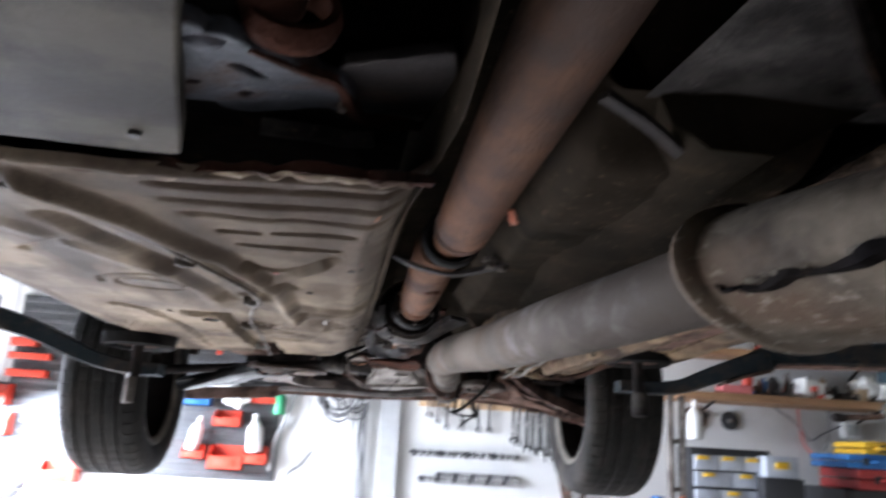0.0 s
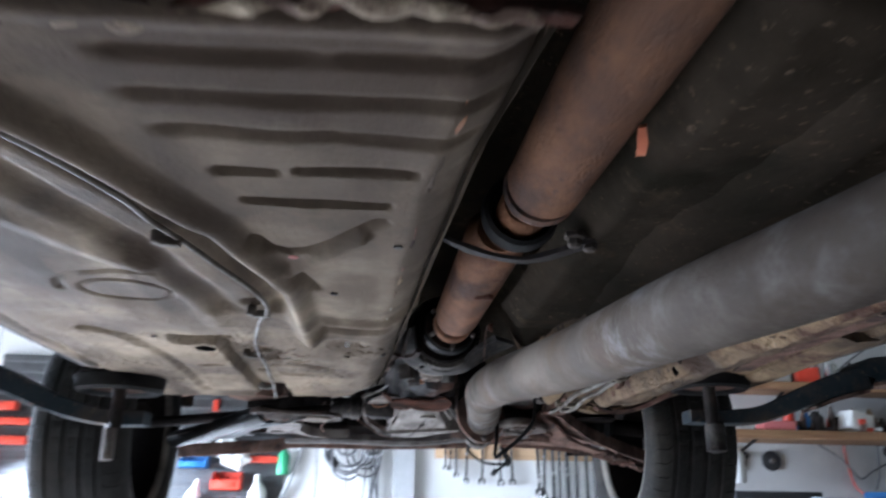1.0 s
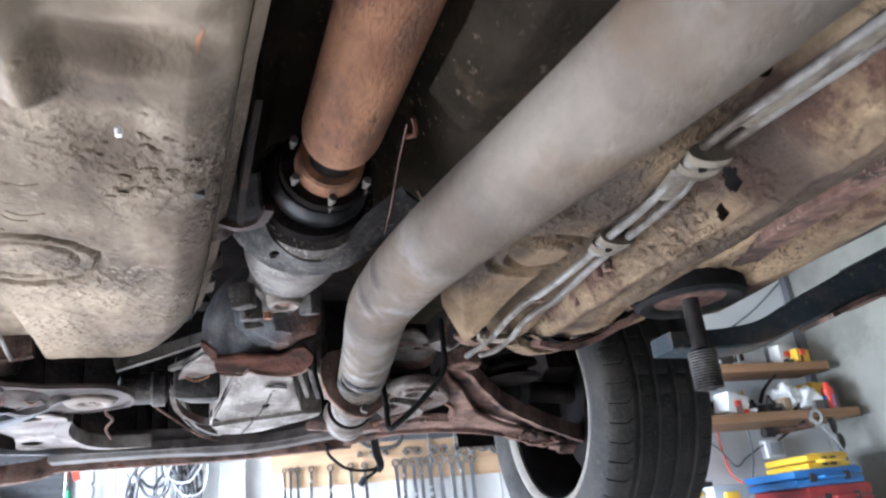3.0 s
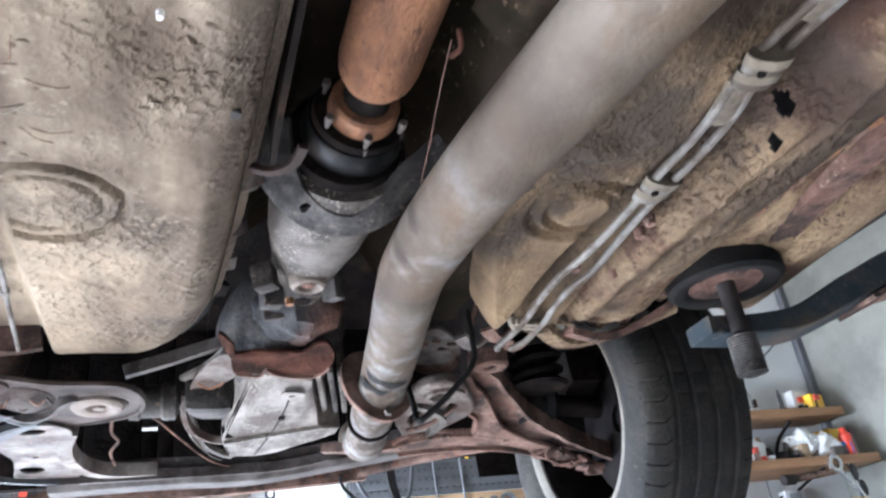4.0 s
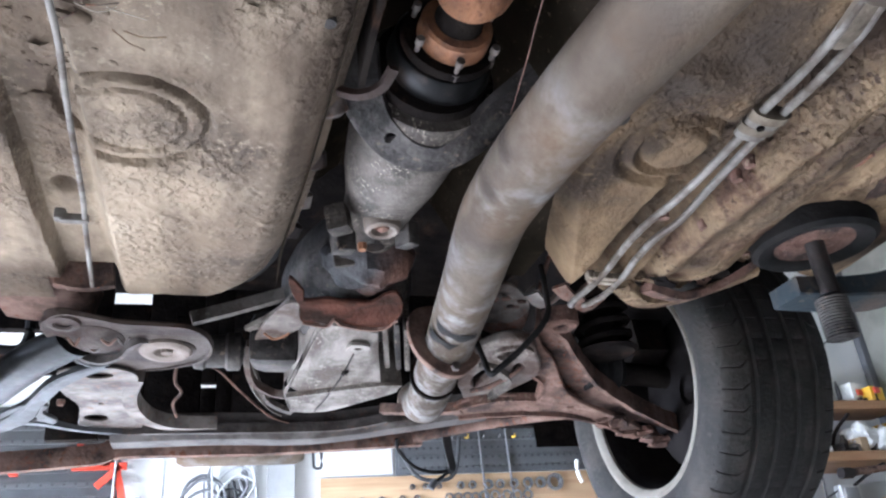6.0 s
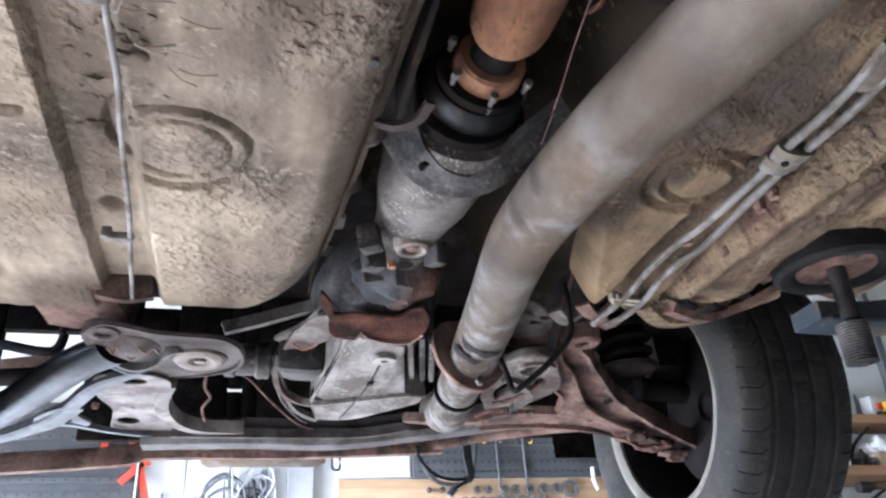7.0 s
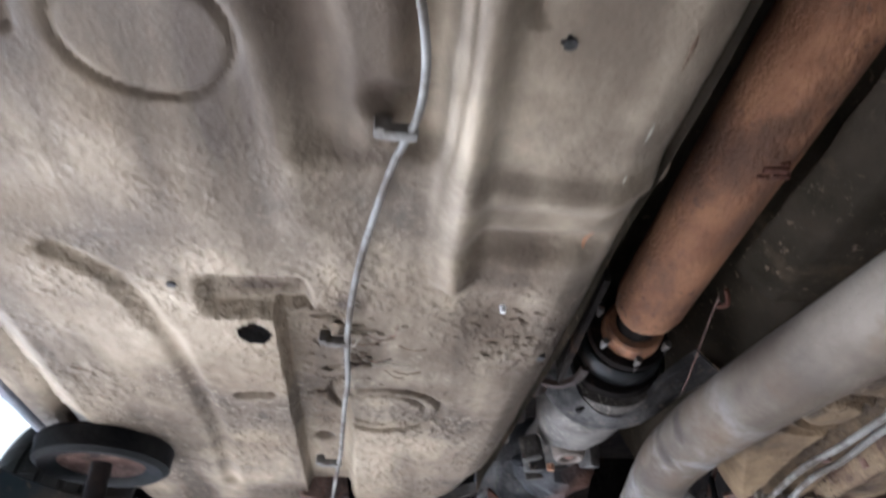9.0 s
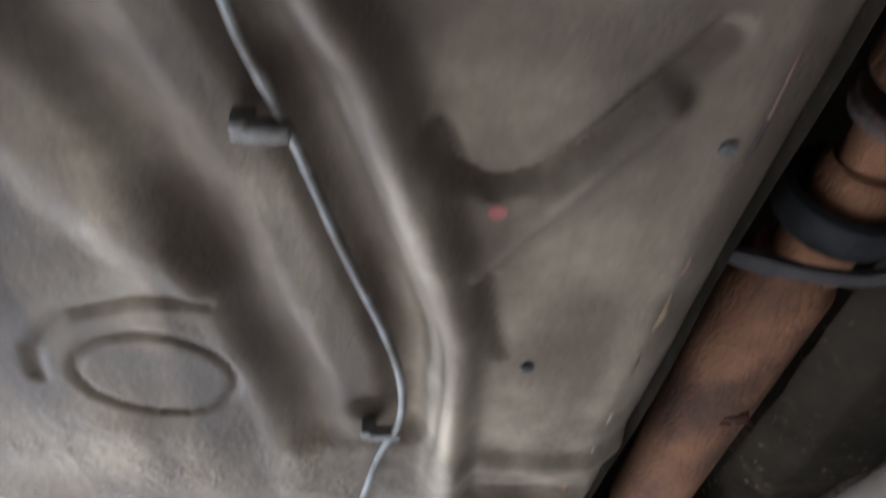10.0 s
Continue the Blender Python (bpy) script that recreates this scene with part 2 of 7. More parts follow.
# greenish grey paint, darkened further for the weaker light on that side
GREYWALL = material("dimmed_grey_wall_paint", (0.206, 0.202, 0.17), 0.75, 0, (0.26, 0.254, 0.216), 4, 0.8, 0.15, 60, (0.143, 0.139, 0.116), 2.2, (0.46, 0.70))
CONCRETE = material("concrete_floor", (0.25, 0.225, 0.20), 0.7, 0, (0.33, 0.30, 0.27), 8, 0.6, 0.4, 40, (0.18, 0.17, 0.16), 1.4, (0.5, 0.75))
PEG = material("dark_grey_tool_panel", (0.085, 0.088, 0.092), 0.5, 0.2, (0.115, 0.118, 0.122), 10, 0.5, 0.1, 80, (0.06, 0.058, 0.055), 5, (0.52, 0.70))
WOOD = material("pine_board", (0.46, 0.30, 0.17), 0.6, 0, (0.56, 0.39, 0.23), 10, 0.7, 0.2, 60, (0.33, 0.20, 0.10), 3, (0.5, 0.7), (0.3, 6, 6))
SHELFWOOD = material("stained_shelf_board", (0.30, 0.16, 0.075), 0.6, 0, (0.40, 0.23, 0.12), 10, 0.7, 0.2, 60, (0.18, 0.09, 0.05), 3, (0.5, 0.7), (0.4, 6, 6))
CHROME = material("polished_steel", (0.62, 0.62, 0.62), 0.25, 0.9, (0.7, 0.7, 0.7), 30, 0.5)
RED = material("red_plastic", (0.62, 0.06, 0.03), 0.4)
DARK_RED = material("dark_red_plastic", (0.36, 0.035, 0.03), 0.45, 0, (0.30, 0.03, 0.026), 12, 0.7)
PLUGRED = material("faded_red_rubber", (0.20, 0.045, 0.032), 0.7, 0, (0.26, 0.07, 0.05), 60, 0.8)
BLUE = material("blue_plastic", (0.03, 0.16, 0.42), 0.4)
YELLOW = material("yellow_plastic", (0.75, 0.45, 0.03), 0.4)
WHITE = material("white_plastic", (0.78, 0.78, 0.76), 0.4)
GREEN = material("green_plastic", (0.05, 0.35, 0.16), 0.4)
BLACKP = material("black_plastic", (0.03, 0.03, 0.032), 0.45)
PINK = material("pink_card", (0.70, 0.20, 0.20), 0.6)
CLEAR = material("cloudy_clear_plastic", (0.36, 0.39, 0.44), 0.3, 0, (0.47, 0.50, 0.55), 14, 0.6)
BAG = material("crumpled_clear_bag", (0.62, 0.62, 0.60), 0.3, 0, (0.75, 0.75, 0.73), 22, 0.8, 0.8, 40)
CARD = material("brown_cardboard", (0.33, 0.23, 0.14), 0.8, 0, (0.40, 0.29, 0.18), 9, 0.6)
SHINY = material("wet_looking_black_arm", (0.005, 0.005, 0.005), 0.38, 0.0, (0.010, 0.010, 0.010), 18, 0.8, 0.25, 60, (0.03, 0.022, 0.017), 14, (0.57, 0.70), spec=0.1)
SILVER = material("bare_galvanised_arm", (0.07, 0.073, 0.077), 0.65, 0.1, (0.13, 0.135, 0.14), 12, 1.0, 0.3, 90, (0.05, 0.045, 0.04), 10, (0.48, 0.66), spec=0.25)
FRAME = material("grey_frame_paint", (0.36, 0.37, 0.37), 0.5, 0, (0.44, 0.45, 0.45), 8, 0.5, 0.1, 80, (0.28, 0.27, 0.26), 5, (0.55, 0.75))
# for greasy parts, and as painted shade on surfaces that only lie dark
GREASE_SHADE = material("grease_and_shade_black", (0.006, 0.005, 0.005), 0.85, 0, (0.016, 0.013, 0.011), 18, 0.8, 0.7, 90, (0.032, 0.019, 0.013), 16, (0.58, 0.70), spec=0.01)
RING = material("dusty_beige_metal", (0.136, 0.109, 0.09), 0.75, 0.0, (0.197, 0.164, 0.136), 22, 0.8, 0.5, 140, (0.076, 0.049, 0.035), 14, (0.50, 0.66), spec=0.25)
HOUSING = material("dark_oily_housing", (0.035, 0.031, 0.029), 0.65, 0.05, (0.095, 0.086, 0.078), 12, 1.0, 0.7, 120, (0.014, 0.012, 0.011), 9, (0.44, 0.60), spec=0.12, speck=((0.16, 0.12, 0.09), 70, (0.58, 0.68)))
MAROON = material("maroon_board", (0.16, 0.055, 0.05), 0.55, 0, (0.20, 0.075, 0.068), 8, 0.6)
LIFT_BLUE = material("teal_blue_lift_paint", (0.03, 0.062, 0.085), 0.5, 0.0, (0.045, 0.085, 0.11), 10, 0.7, 0.2, 90, (0.06, 0.055, 0.05), 9, (0.53, 0.68), spec=0.35)
# the two spots near x 0.34 paint the line channel's shade
TANK_RIGHT = material("sandy_tank_coating", (0.117, 0.077, 0.043), 0.85, 0, (0.205, 0.139, 0.078), 9, 1.0, 0.8, 150, (0.041, 0.027, 0.018), 6.0, (0.45, 0.62),
                spec=0.15, streak=((0.032, 0.022, 0.015), (9, 3, 4), (0.48, 0.64)), speck=((0.193, 0.133, 0.078), 140, (0.56, 0.74)), lumps=0.6,
                spots=((0.222, 2.09, 0.035, 0.06, 0.95), (0.262, 2.02, 0.035, 0.07, 0.95), (0.34, 2.08, 0.035, 0.22, 0.95), (0.335, 2.33, 0.02, 0.15, 0.8), (0.283, 2.207, 0.09, 0.09, 0.35), (0.18, 2.42, 0.04, 0.10, 0.85)), spot_color=(0.045, 0.034, 0.026))
CLIP2 = material("pale_clip", (0.24, 0.21, 0.165), 0.7, 0, (0.34, 0.30, 0.24), 25, 0.8, 0.3, 90, (0.12, 0.09, 0.062), 20, (0.48, 0.64), spec=0.25)
TRAY = material("grubby_undertray", (0.05, 0.042, 0.032), 0.8, 0, (0.079, 0.069, 0.053), 6, 0.9, 0.3, 90, (0.022, 0.018, 0.014), 7, (0.46, 0.62), spec=0.1, streak=((0.024, 0.019, 0.015), (3, 14, 3), (0.50, 0.68)))
CABLE = material("grey_cable", (0.13, 0.13, 0.135), 0.55)
BRACKET = material("greasy_blue_grey_casting", (0.039, 0.041, 0.046), 0.6, 0.0, (0.073, 0.077, 0.088), 26, 1.0, 0.6, 110, (0.048, 0.028, 0.022), 18, (0.50, 0.66), spec=0.08, speck=((0.14, 0.137, 0.133), 70, (0.60, 0.70)))
SALT = material("pale_salt_crust", (0.10, 0.085, 0.066), 0.9, 0, (0.18, 0.16, 0.13), 60, 1.0, 0.8, 200, (0.05, 0.04, 0.03), 40, (0.45, 0.6), spec=0.05)
SLEEVE = material("dusty_grey_beige_sleeve", (0.098, 0.081, 0.06), 0.75, 0, (0.172, 0.144, 0.109), 16, 1.0, 0.5, 110, (0.052, 0.039, 0.03), 12, (0.46, 0.60), spec=0.1)
SEALANT = material("cracked_cream_sealant", (0.16, 0.125, 0.085), 0.85, 0, (0.25, 0.20, 0.14), 30, 1.0, 0.8, 120, (0.07, 0.045, 0.032), 26, (0.46, 0.60), spec=0.1)
CARRIER = material("dirty_brown_grey_carrier", (0.047, 0.037, 0.031), 0.75, 0.05, (0.097, 0.08, 0.069), 13, 1.0, 0.6, 110, (0.036, 0.021, 0.016), 9, (0.44, 0.60), spec=0.2, streak=((0.025, 0.018, 0.015), (7, 14, 6), (0.50, 0.66)))
BEAM = material("dark_pressed_steel_beam", (0.052, 0.045, 0.042), 0.65, 0.05, (0.105, 0.094, 0.087), 10, 1.0, 0.5, 120, (0.030, 0.022, 0.018), 9, (0.46, 0.62), spec=0.2, speck=((0.14, 0.085, 0.06), 80, (0.58, 0.68)))
CASTING = material("corroded_dirty_casting", (0.075, 0.062, 0.053), 0.75, 0.05, (0.17, 0.148, 0.13), 16, 1.0, 0.7, 130, (0.055, 0.034, 0.026), 12, (0.44, 0.58), spec=0.15, speck=((0.25, 0.225, 0.20), 120, (0.58, 0.70)))
CUP = material("oily_part_rusted_cup", (0.026, 0.025, 0.026), 0.6, 0.05, (0.070, 0.067, 0.068), 14, 1.0, 0.7, 120, (0.014, 0.012, 0.011), 9, (0.46, 0.62), spec=0.15,
               spots=((0.052, 2.60, 0.035, 0.05, 1.0), (0.030, 2.645, 0.035, 0.025, 1.0), (-0.02, 2.66, 0.03, 0.012, 0.9)), spot_color=(0.095, 0.050, 0.036))


# ---- mesh helpers ----
def part(name, bm, mat, parent=None, label="", smooth=True):
    me = bpy.data.meshes.new(name)
    bmesh.ops.recalc_face_normals(bm, faces=bm.faces)
    if smooth:
        for f in bm.faces:
            f.smooth = True
        for e in bm.edges:
            if len(e.link_faces) == 2 and e.calc_face_angle(0) > 0.6:
                e.smooth = False
    bm.to_mesh(me)
    bm.free()
    me.materials.append(mat)
    ob = new(name, me)
    if parent:
        ob.parent = parent
        ob.matrix_parent_inverse = parent.matrix_basis.inverted()
    if label:
        tagged(ob, label)
    return ob


def thing(name, at, label, category, group="", kind=""):
    ob = new(name)
    ob.empty_display_size = 0.05
    ob.location = at
    return tagged(ob, label, category, group, kind)


def add_box(bm, lo, hi, bevel=0.0, turn=None):
    lo, hi = Vector(lo), Vector(hi)
    m = Matrix.Translation((lo + hi) / 2) @ (turn or Matrix()) @ Matrix.Diagonal((*(hi - lo), 1))
    made = bmesh.ops.create_cube(bm, size=1, matrix=m)
    if bevel:
        edges = {e for v in made["verts"] for e in v.link_edges}
        bmesh.ops.bevel(bm, geom=list(edges), offset=bevel, segments=2, affect="EDGES", profile=0.6)
    return bm


def box(lo, hi, bevel=0.0, turn=None):
    return add_box(bmesh.new(), lo, hi, bevel, turn)


def smooth_path(points, steps=6):
    pts = [Vector(p) for p in points]
    out = []
    for i in range(len(pts) - 1):
        a, b, c, d = pts[max(i - 1, 0)], pts[i], pts[i + 1], pts[min(i + 2, len(pts) - 1)]
        for s in range(steps):
            t = s / steps
            out.append(0.5 * ((2 * b) + (c - a) * t + (2 * a - 5 * b + 4 * c - d) * t * t + (3 * b - a - 3 * c + d) * t ** 3))
    return out + [pts[-1]]


def add_sweep(bm, points, section, steps=6, caps=True, up=(0, 0, 1), scales=None):
    """Sweeps a closed section, a list of (across, up), along a smooth path."""
    pts = smooth_path(points, steps) if steps > 1 else [Vector(p) for p in points]
    rings = []
    for i, p in enumerate(pts):
        d = (pts[min(i + 1, len(pts) - 1)] - pts[max(i - 1, 0)]).normalized()
        side = d.cross(Vector(up))
        side = side.normalized() if side.length > 1e-4 else Vector((1, 0, 0))
        top = side.cross(d).normalized()
        k = 1.0
        if scales:
            f = i / (len(pts) - 1) * (len(scales) - 1)
            j = min(int(f), len(scales) - 2)
            k = scales[j] + (scales[j + 1] - scales[j]) * (f - j)
        rings.append([bm.verts.new(p + side * (u * k) + top * (v * k)) for u, v in section])
    n = len(section)
    for a, b in zip(rings, rings[1:]):
        for i in range(n):
            bm.faces.new((a[i], a[(i + 1) % n], b[(i + 1) % n], b[i]))
    if caps:
        bm.faces.new(rings[0])
        bm.faces.new(rings[-1][::-1])
    return bm


def circle(r, n=16, ry=None):
    return [(r * math.cos(2 * math.pi * i / n), (ry or r) * math.sin(2 * math.pi * i / n)) for i in range(n)]


def tube(points, r, n=16, steps=6, scales=None):
    return add_sweep(bmesh.new(), points, circle(r, n), steps, scales=scales)


def add_lathe(bm, profile, m, n=32):
    """Turns a profile, a list of (along, radius), about the x axis of m."""
    rings = []
    for a, r in profile:
        rings.append([bm.verts.new(m @ Vector((a, r * math.cos(2 * math.pi * i / n), r * math.sin(2 * math.pi * i / n)))) for i in range(n)])
    for a, b in zip(rings, rings[1:]):
        for i in range(n):
            bm.faces.new((a[i], a[(i + 1) % n], b[(i + 1) % n], b[i]))
    bmesh.ops.remove_doubles(bm, verts=bm.verts, dist=1e-5)
    return bm


def lathe(profile, m, n=32):
    return add_lathe(bmesh.new(), profile, m, n)


ALONG_Y = pose(0, 0, 0, 0, 0, 90)
UPRIGHT = pose(0, 0, 0, 0, -90, 0)


def at(x, y, z, m=None):
    return Matrix.Translation((x, y, z)) @ (m or Matrix())


def sheet(height, xs, ys, thick=0.0, mask=None):
    """A pressed panel z = height(x, y) over columns xs(y) by rows ys; faces where mask(x, y) is false are left open."""
    bm = bmesh.new()
    grid = [[bm.verts.new((x, y, height(x, y))) for x in xs(y)] for y in ys]
    for a, b in zip(grid, grid[1:]):
        for i in range(len(a) - 1):
            q = (a[i], a[i + 1], b[i + 1], b[i])
            c = sum((v.co for v in q), Vector()) / 4
            if mask is None or mask(c.x, c.y):
                bm.faces.new(q)
    if thick:
        made = bmesh.ops.extrude_face_region(bm, geom=bm.faces[:])
        bmesh.ops.translate(bm, vec=(0, 0, thick), verts=[v for v in made["geom"] if isinstance(v, bmesh.types.BMVert)])
    return bm


def plate(outline, holes, z0, z1, bevel=0.002, steps=5):
    """A flat pressed plate between two heights, with a smooth outline and smooth holes."""
    curve = bpy.data.curves.new("outline", "CURVE")
    curve.dimensions, curve.fill_mode = "2D", "BOTH"
    curve.extrude, curve.bevel_depth = max((z1 - z0) / 2 - bevel, 0.0005), bevel
    for loop in (outline, *holes):
        n = len(loop)
        pts = []
        for i in range(n):
            a, b, c, d = (Vector(loop[(i + k) % n]) for k in (-1, 0, 1, 2))
            for s in range(steps):
                t = s / steps
                pts.append(0.5 * ((2 * b) + (c - a) * t + (2 * a - 5 * b + 4 * c - d) * t * t + (3 * b - a - 3 * c + d) * t ** 3))
        spline = curve.splines.new("POLY")
        spline.points.add(len(pts) - 1)
        for p, q in zip(spline.points, pts):
            p.co = (q.x, q.y, 0, 1)
        spline.use_cyclic_u = True
    ob = bpy.data.objects.new("outline", curve)
    me = bpy.data.meshes.new_from_object(ob)
    bm = bmesh.new()
    bm.from_mesh(me)
    bmesh.ops.translate(bm, vec=(0, 0, (z0 + z1) / 2), verts=bm.verts)
    bpy.data.objects.remove(ob)
    bpy.data.curves.remove(curve)
    bpy.data.meshes.remove(me)
    return bm


def oval(x, y, rx, ry, n=10, turn=0.0):
    c, s = math.cos(turn), math.sin(turn)
    return [(x + rx * math.cos(a) * c - ry * math.sin(a) * s, y + rx * math.cos(a) * s + ry * math.sin(a) * c) for a in (2 * math.pi * i / n for i in range(n))]


def frange(a, b, n):
    return [a + (b - a) * i / (n - 1) for i in range(n)]


def bulge(d, w):
    """A smooth hump of half width w."""
    return 0.5 + 0.5 * math.cos(math.pi * min(abs(d) / w, 1.0))


def step(x, a, b):
    t = min(max((x - a) / (b - a), 0), 1)
    return t * t * (3 - 2 * t)


def along(x, y, pts):
    """Distance from (x, y) to a polyline."""
    best = 9.0
    for (ax, ay), (bx, by) in zip(pts, pts[1:]):
        dx, dy = bx - ax, by - ay
        t = min(max(((x - ax) * dx + (y - ay) * dy) / (dx * dx + dy * dy), 0), 1)
        best = min(best, math.hypot(x - ax - t * dx, y - ay - t * dy))
    return best


def lerp_at(y, table):
    for (y0, v0), (y1, v1) in zip(table, table[1:]):
        if y <= y1:
            return v0 + (v1 - v0) * min(max((y - y0) / (y1 - y0), 0), 1)
    return table[-1][1]


# ---- the garage ----
BACK, LEFT, RIGHT, FRONT, TOP = 4.95, -3.0, 3.3, -5.0, 3.4


def structure(name, bm, mat, label, category="wall"):
    return tagged(part(name, bm, mat, None, "", False), label, category, kind="structure")


structure("ground", box((-30, -30, -0.3), (30, 30, -0.12)), CONCRETE, "grey concrete yard outside the garage", "ground")
structure("floor", box((LEFT, FRONT, -0.12), (RIGHT, BACK, 0)), CONCRETE, "stained grey concrete garage floor", "floor")
structure("ceiling", box((LEFT - 0.2, FRONT - 0.2, TOP), (RIGHT + 0.2, BACK + 0.2, TOP + 0.15)), WALL, "plain white garage ceiling", "ceiling")
structure("wall_north", box((LEFT - 0.2, BACK, -0.12), (RIGHT + 0.2, BACK + 0.2, TOP)), WALL, "white painted garage wall behind the car")
structure("wall_east", box((RIGHT, FRONT, -0.12), (RIGHT + 0.2, BACK, TOP)), GREYWALL, "grey-white painted garage side wall, paint darkened for the weaker light there")
bm = bmesh.new()
add_box(bm, (LEFT - 0.2, FRONT, -0.12), (LEFT, 2.8, TOP))
add_box(bm, (LEFT - 0.2, 4.85, -0.12), (LEFT, BACK, TOP))
add_box(bm, (LEFT - 0.2, 2.8, 2.6), (LEFT, 4.85, TOP))
structure("wall_west", bm, WALL, "white garage wall with a wide open doorway")
# unseen wall, kept dark so less light bounces to the car's front
structure("wall_south", box((LEFT - 0.2, FRONT - 0.2, -0.12), (RIGHT + 0.2, FRONT, TOP)), PEG, "plain dark grey wall behind the camera, unseen, added to cut bounce light")

# ---- the car ----
car = thing("car", (0, 2.0, 1.7), "rusty old car raised on a lift, seen from below", "car")
PAN = 1.65


def tunnel_edge(y):
    return lerp_at(y, [(0.9, -0.03), (1.0, -0.04), (1.25, -0.07), (1.5, -0.080), (1.7, -0.088), (1.9, -0.097), (2.1, -0.102), (2.3, -0.110), (2.5, -0.125), (2.62, -0.155), (2.68, -0.20), (2.72, -0.28)])


RIDGE = [(-0.43, 1.10), (-0.36, 1.22), (-0.312, 1.342), (-0.296, 1.376), (-0.276, 1.443), (-0.253, 1.519), (-0.241, 1.577), (-0.241, 1.672), (-0.239, 1.80), (-0.235, 1.90)]


def pan_height(x, y):
    z = PAN
    # pressed beads near the front edge
    for y0, x0, x1 in ((1.085, -0.30, -0.19), (1.085, -0.165, -0.06), (1.135, -0.30, -0.07), (1.185, -0.29, -0.18), (1.19, -0.16, -0.08)):
        z += 0.0065 * bulge(y - y0, 0.013) * step(x, x0 - 0.02, x0) * (1 - step(x, x1, x1 + 0.02))
    for y0, x0, x1 in ((1.255, -0.268, -0.226), (1.25, -0.205, -0.115), (1.318, -0.255, -0.135)):
        z += 0.011 * bulge(y - y0, 0.0105) * step(x, x0 - 0.008, x0) * (1 - step(x, x1, x1 + 0.008))
    z += 0.012 * bulge(along(x, y, [(-0.262, 1.415), (-0.253, 1.441), (-0.232, 1.452), (-0.208, 1.443), (-0.186, 1.418), (-0.159, 1.383), (-0.139, 1.359)]), 0.012)
    z -= 0.009 * bulge(along(x, y, [(-0.155, 1.395), (-0.175, 1.421), (-0.214, 1.482), (-0.232, 1.513)]), 0.013)
    z += 0.007 * bulge(along(x, y, [(-0.229, 1.527), (-0.221, 1.567), (-0.21, 1.612)]), 0.010)
    # the long ridge beside the fuel line, and the two steps outside it
    z -= 0.018 * bulge(along(x, y, RIDGE), 0.027)
    z += 0.018 * bulge(along(x, y, [(-0.42, 1.18), (-0.362, 1.29), (-0.311, 1.452), (-0.286, 1.546), (-0.271, 1.607), (-0.270, 1.72)]), 0.030)
    z += 0.014 * bulge(along(x, y, [(-0.46, 1.26), (-0.421, 1.374), (-0.400, 1.439), (-0.375, 1.526), (-0.353, 1.637), (-0.344, 1.730)]), 0.034)
    z -= 0.004 * bulge(along(x, y, [(-0.53, 1.30), (-0.435, 1.49), (-0.385, 1.55), (-0.368, 1.66), (-0.365, 1.82)]), 0.03)
    # cross ridges where the pan meets the tank
    z -= 0.009 * bulge(y - 1.775, 0.028) * step(x, -0.25, -0.2)
    z += 0.012 * bulge(y - 1.85, 0.035) * step(x, -0.26, -0.21) * (1 - step(x, -0.13, -0.1))
    z += 0.012 * bulge(math.hypot(x + 0.19, (y - 1.97) * 0.8), 0.06)
    # round beads
    for x0, y0, r, w in ((-0.287, 2.235, 0.070, 0.008), (-0.287, 2.235, 0.050, 0.005), (-0.446, 1.642, 0.053, 0.006)):
        z += (0.010 if r > 0.06 else 0.0045) * bulge(math.hypot(x - x0, y - y0) - r, w)
    z += 0.005 * bulge(along(x, y, [(-0.525, 1.64), (-0.518, 1.605), (-0.487, 1.568), (-0.44, 1.552), (-0.397, 1.556)]), 0.009)
    # channel along the tank's outer side
    z += 0.024 * step(x, -0.405, -0.397) * (1 - step(x, -0.342, -0.325)) * step(y, 1.97, 2.03)
    z += 0.010 * bulge(math.hypot(x + 0.30, y - 1.685), 0.025) + 0.014 * bulge(math.hypot(x + 0.355, y - 2.0), 0.028) + 0.014 * bulge(math.hypot(x + 0.372, y - 2.395), 0.02)
    # stepped front end of the beam with the hole
    z += 0.018 * (1 - step(y, 1.99, 2.005)) * step(y, 1.915, 1.95) * step(x, -0.475, -0.455) * (1 - step(x, -0.375, -0.36))
    z += 0.008 * bulge(along(x, y, [(-0.58, 1.887), (-0.54, 1.93), (-0.514, 2.05), (-0.504, 2.28), (-0.52, 2.55)]), 0.018)
    z += 0.012 * bulge(along(x, y, [(-0.46, 2.195), (-0.425, 2.19)]), 0.011)
    z += 0.006 * bulge(along(x, y, [(-0.57, 1.45), (-0.49, 1.36)]), 0.016)
    z += 0.02 * step(x, -0.66, -0.70)
    # the tank's rounded rear end and the pan's rounded front edge
    z += 0.07 * step(y, 2.62, 2.73) ** 2 * step(x, -0.42, -0.38)
    z += 0.06 * (1 - step(y, 1.0, 1.06)) ** 2 - 0.006 * bulge(y - 1.045, 0.02)
    z += 0.036 * min(max((0.036 - tunnel_edge(y) + x) / 0.05, 0), 1) ** 1.4
    # dents
    z += 0.005 * noise.noise((x * 6, y * 6, 1.0)) + 0.0022 * noise.noise((x * 17, y * 17, 5.0))
    z += 0.0016 * noise.noise((x * 55, y * 55, 9.0)) * step(y, 1.9, 2.1)
    return z


def pan_columns(y):
    edge = tunnel_edge(y) + 0.014
    return [-0.70 + (edge + 0.70) * i / 210 for i in range(211)]


def is_tank(x, y):
    return y > 1.955 and x > -0.335


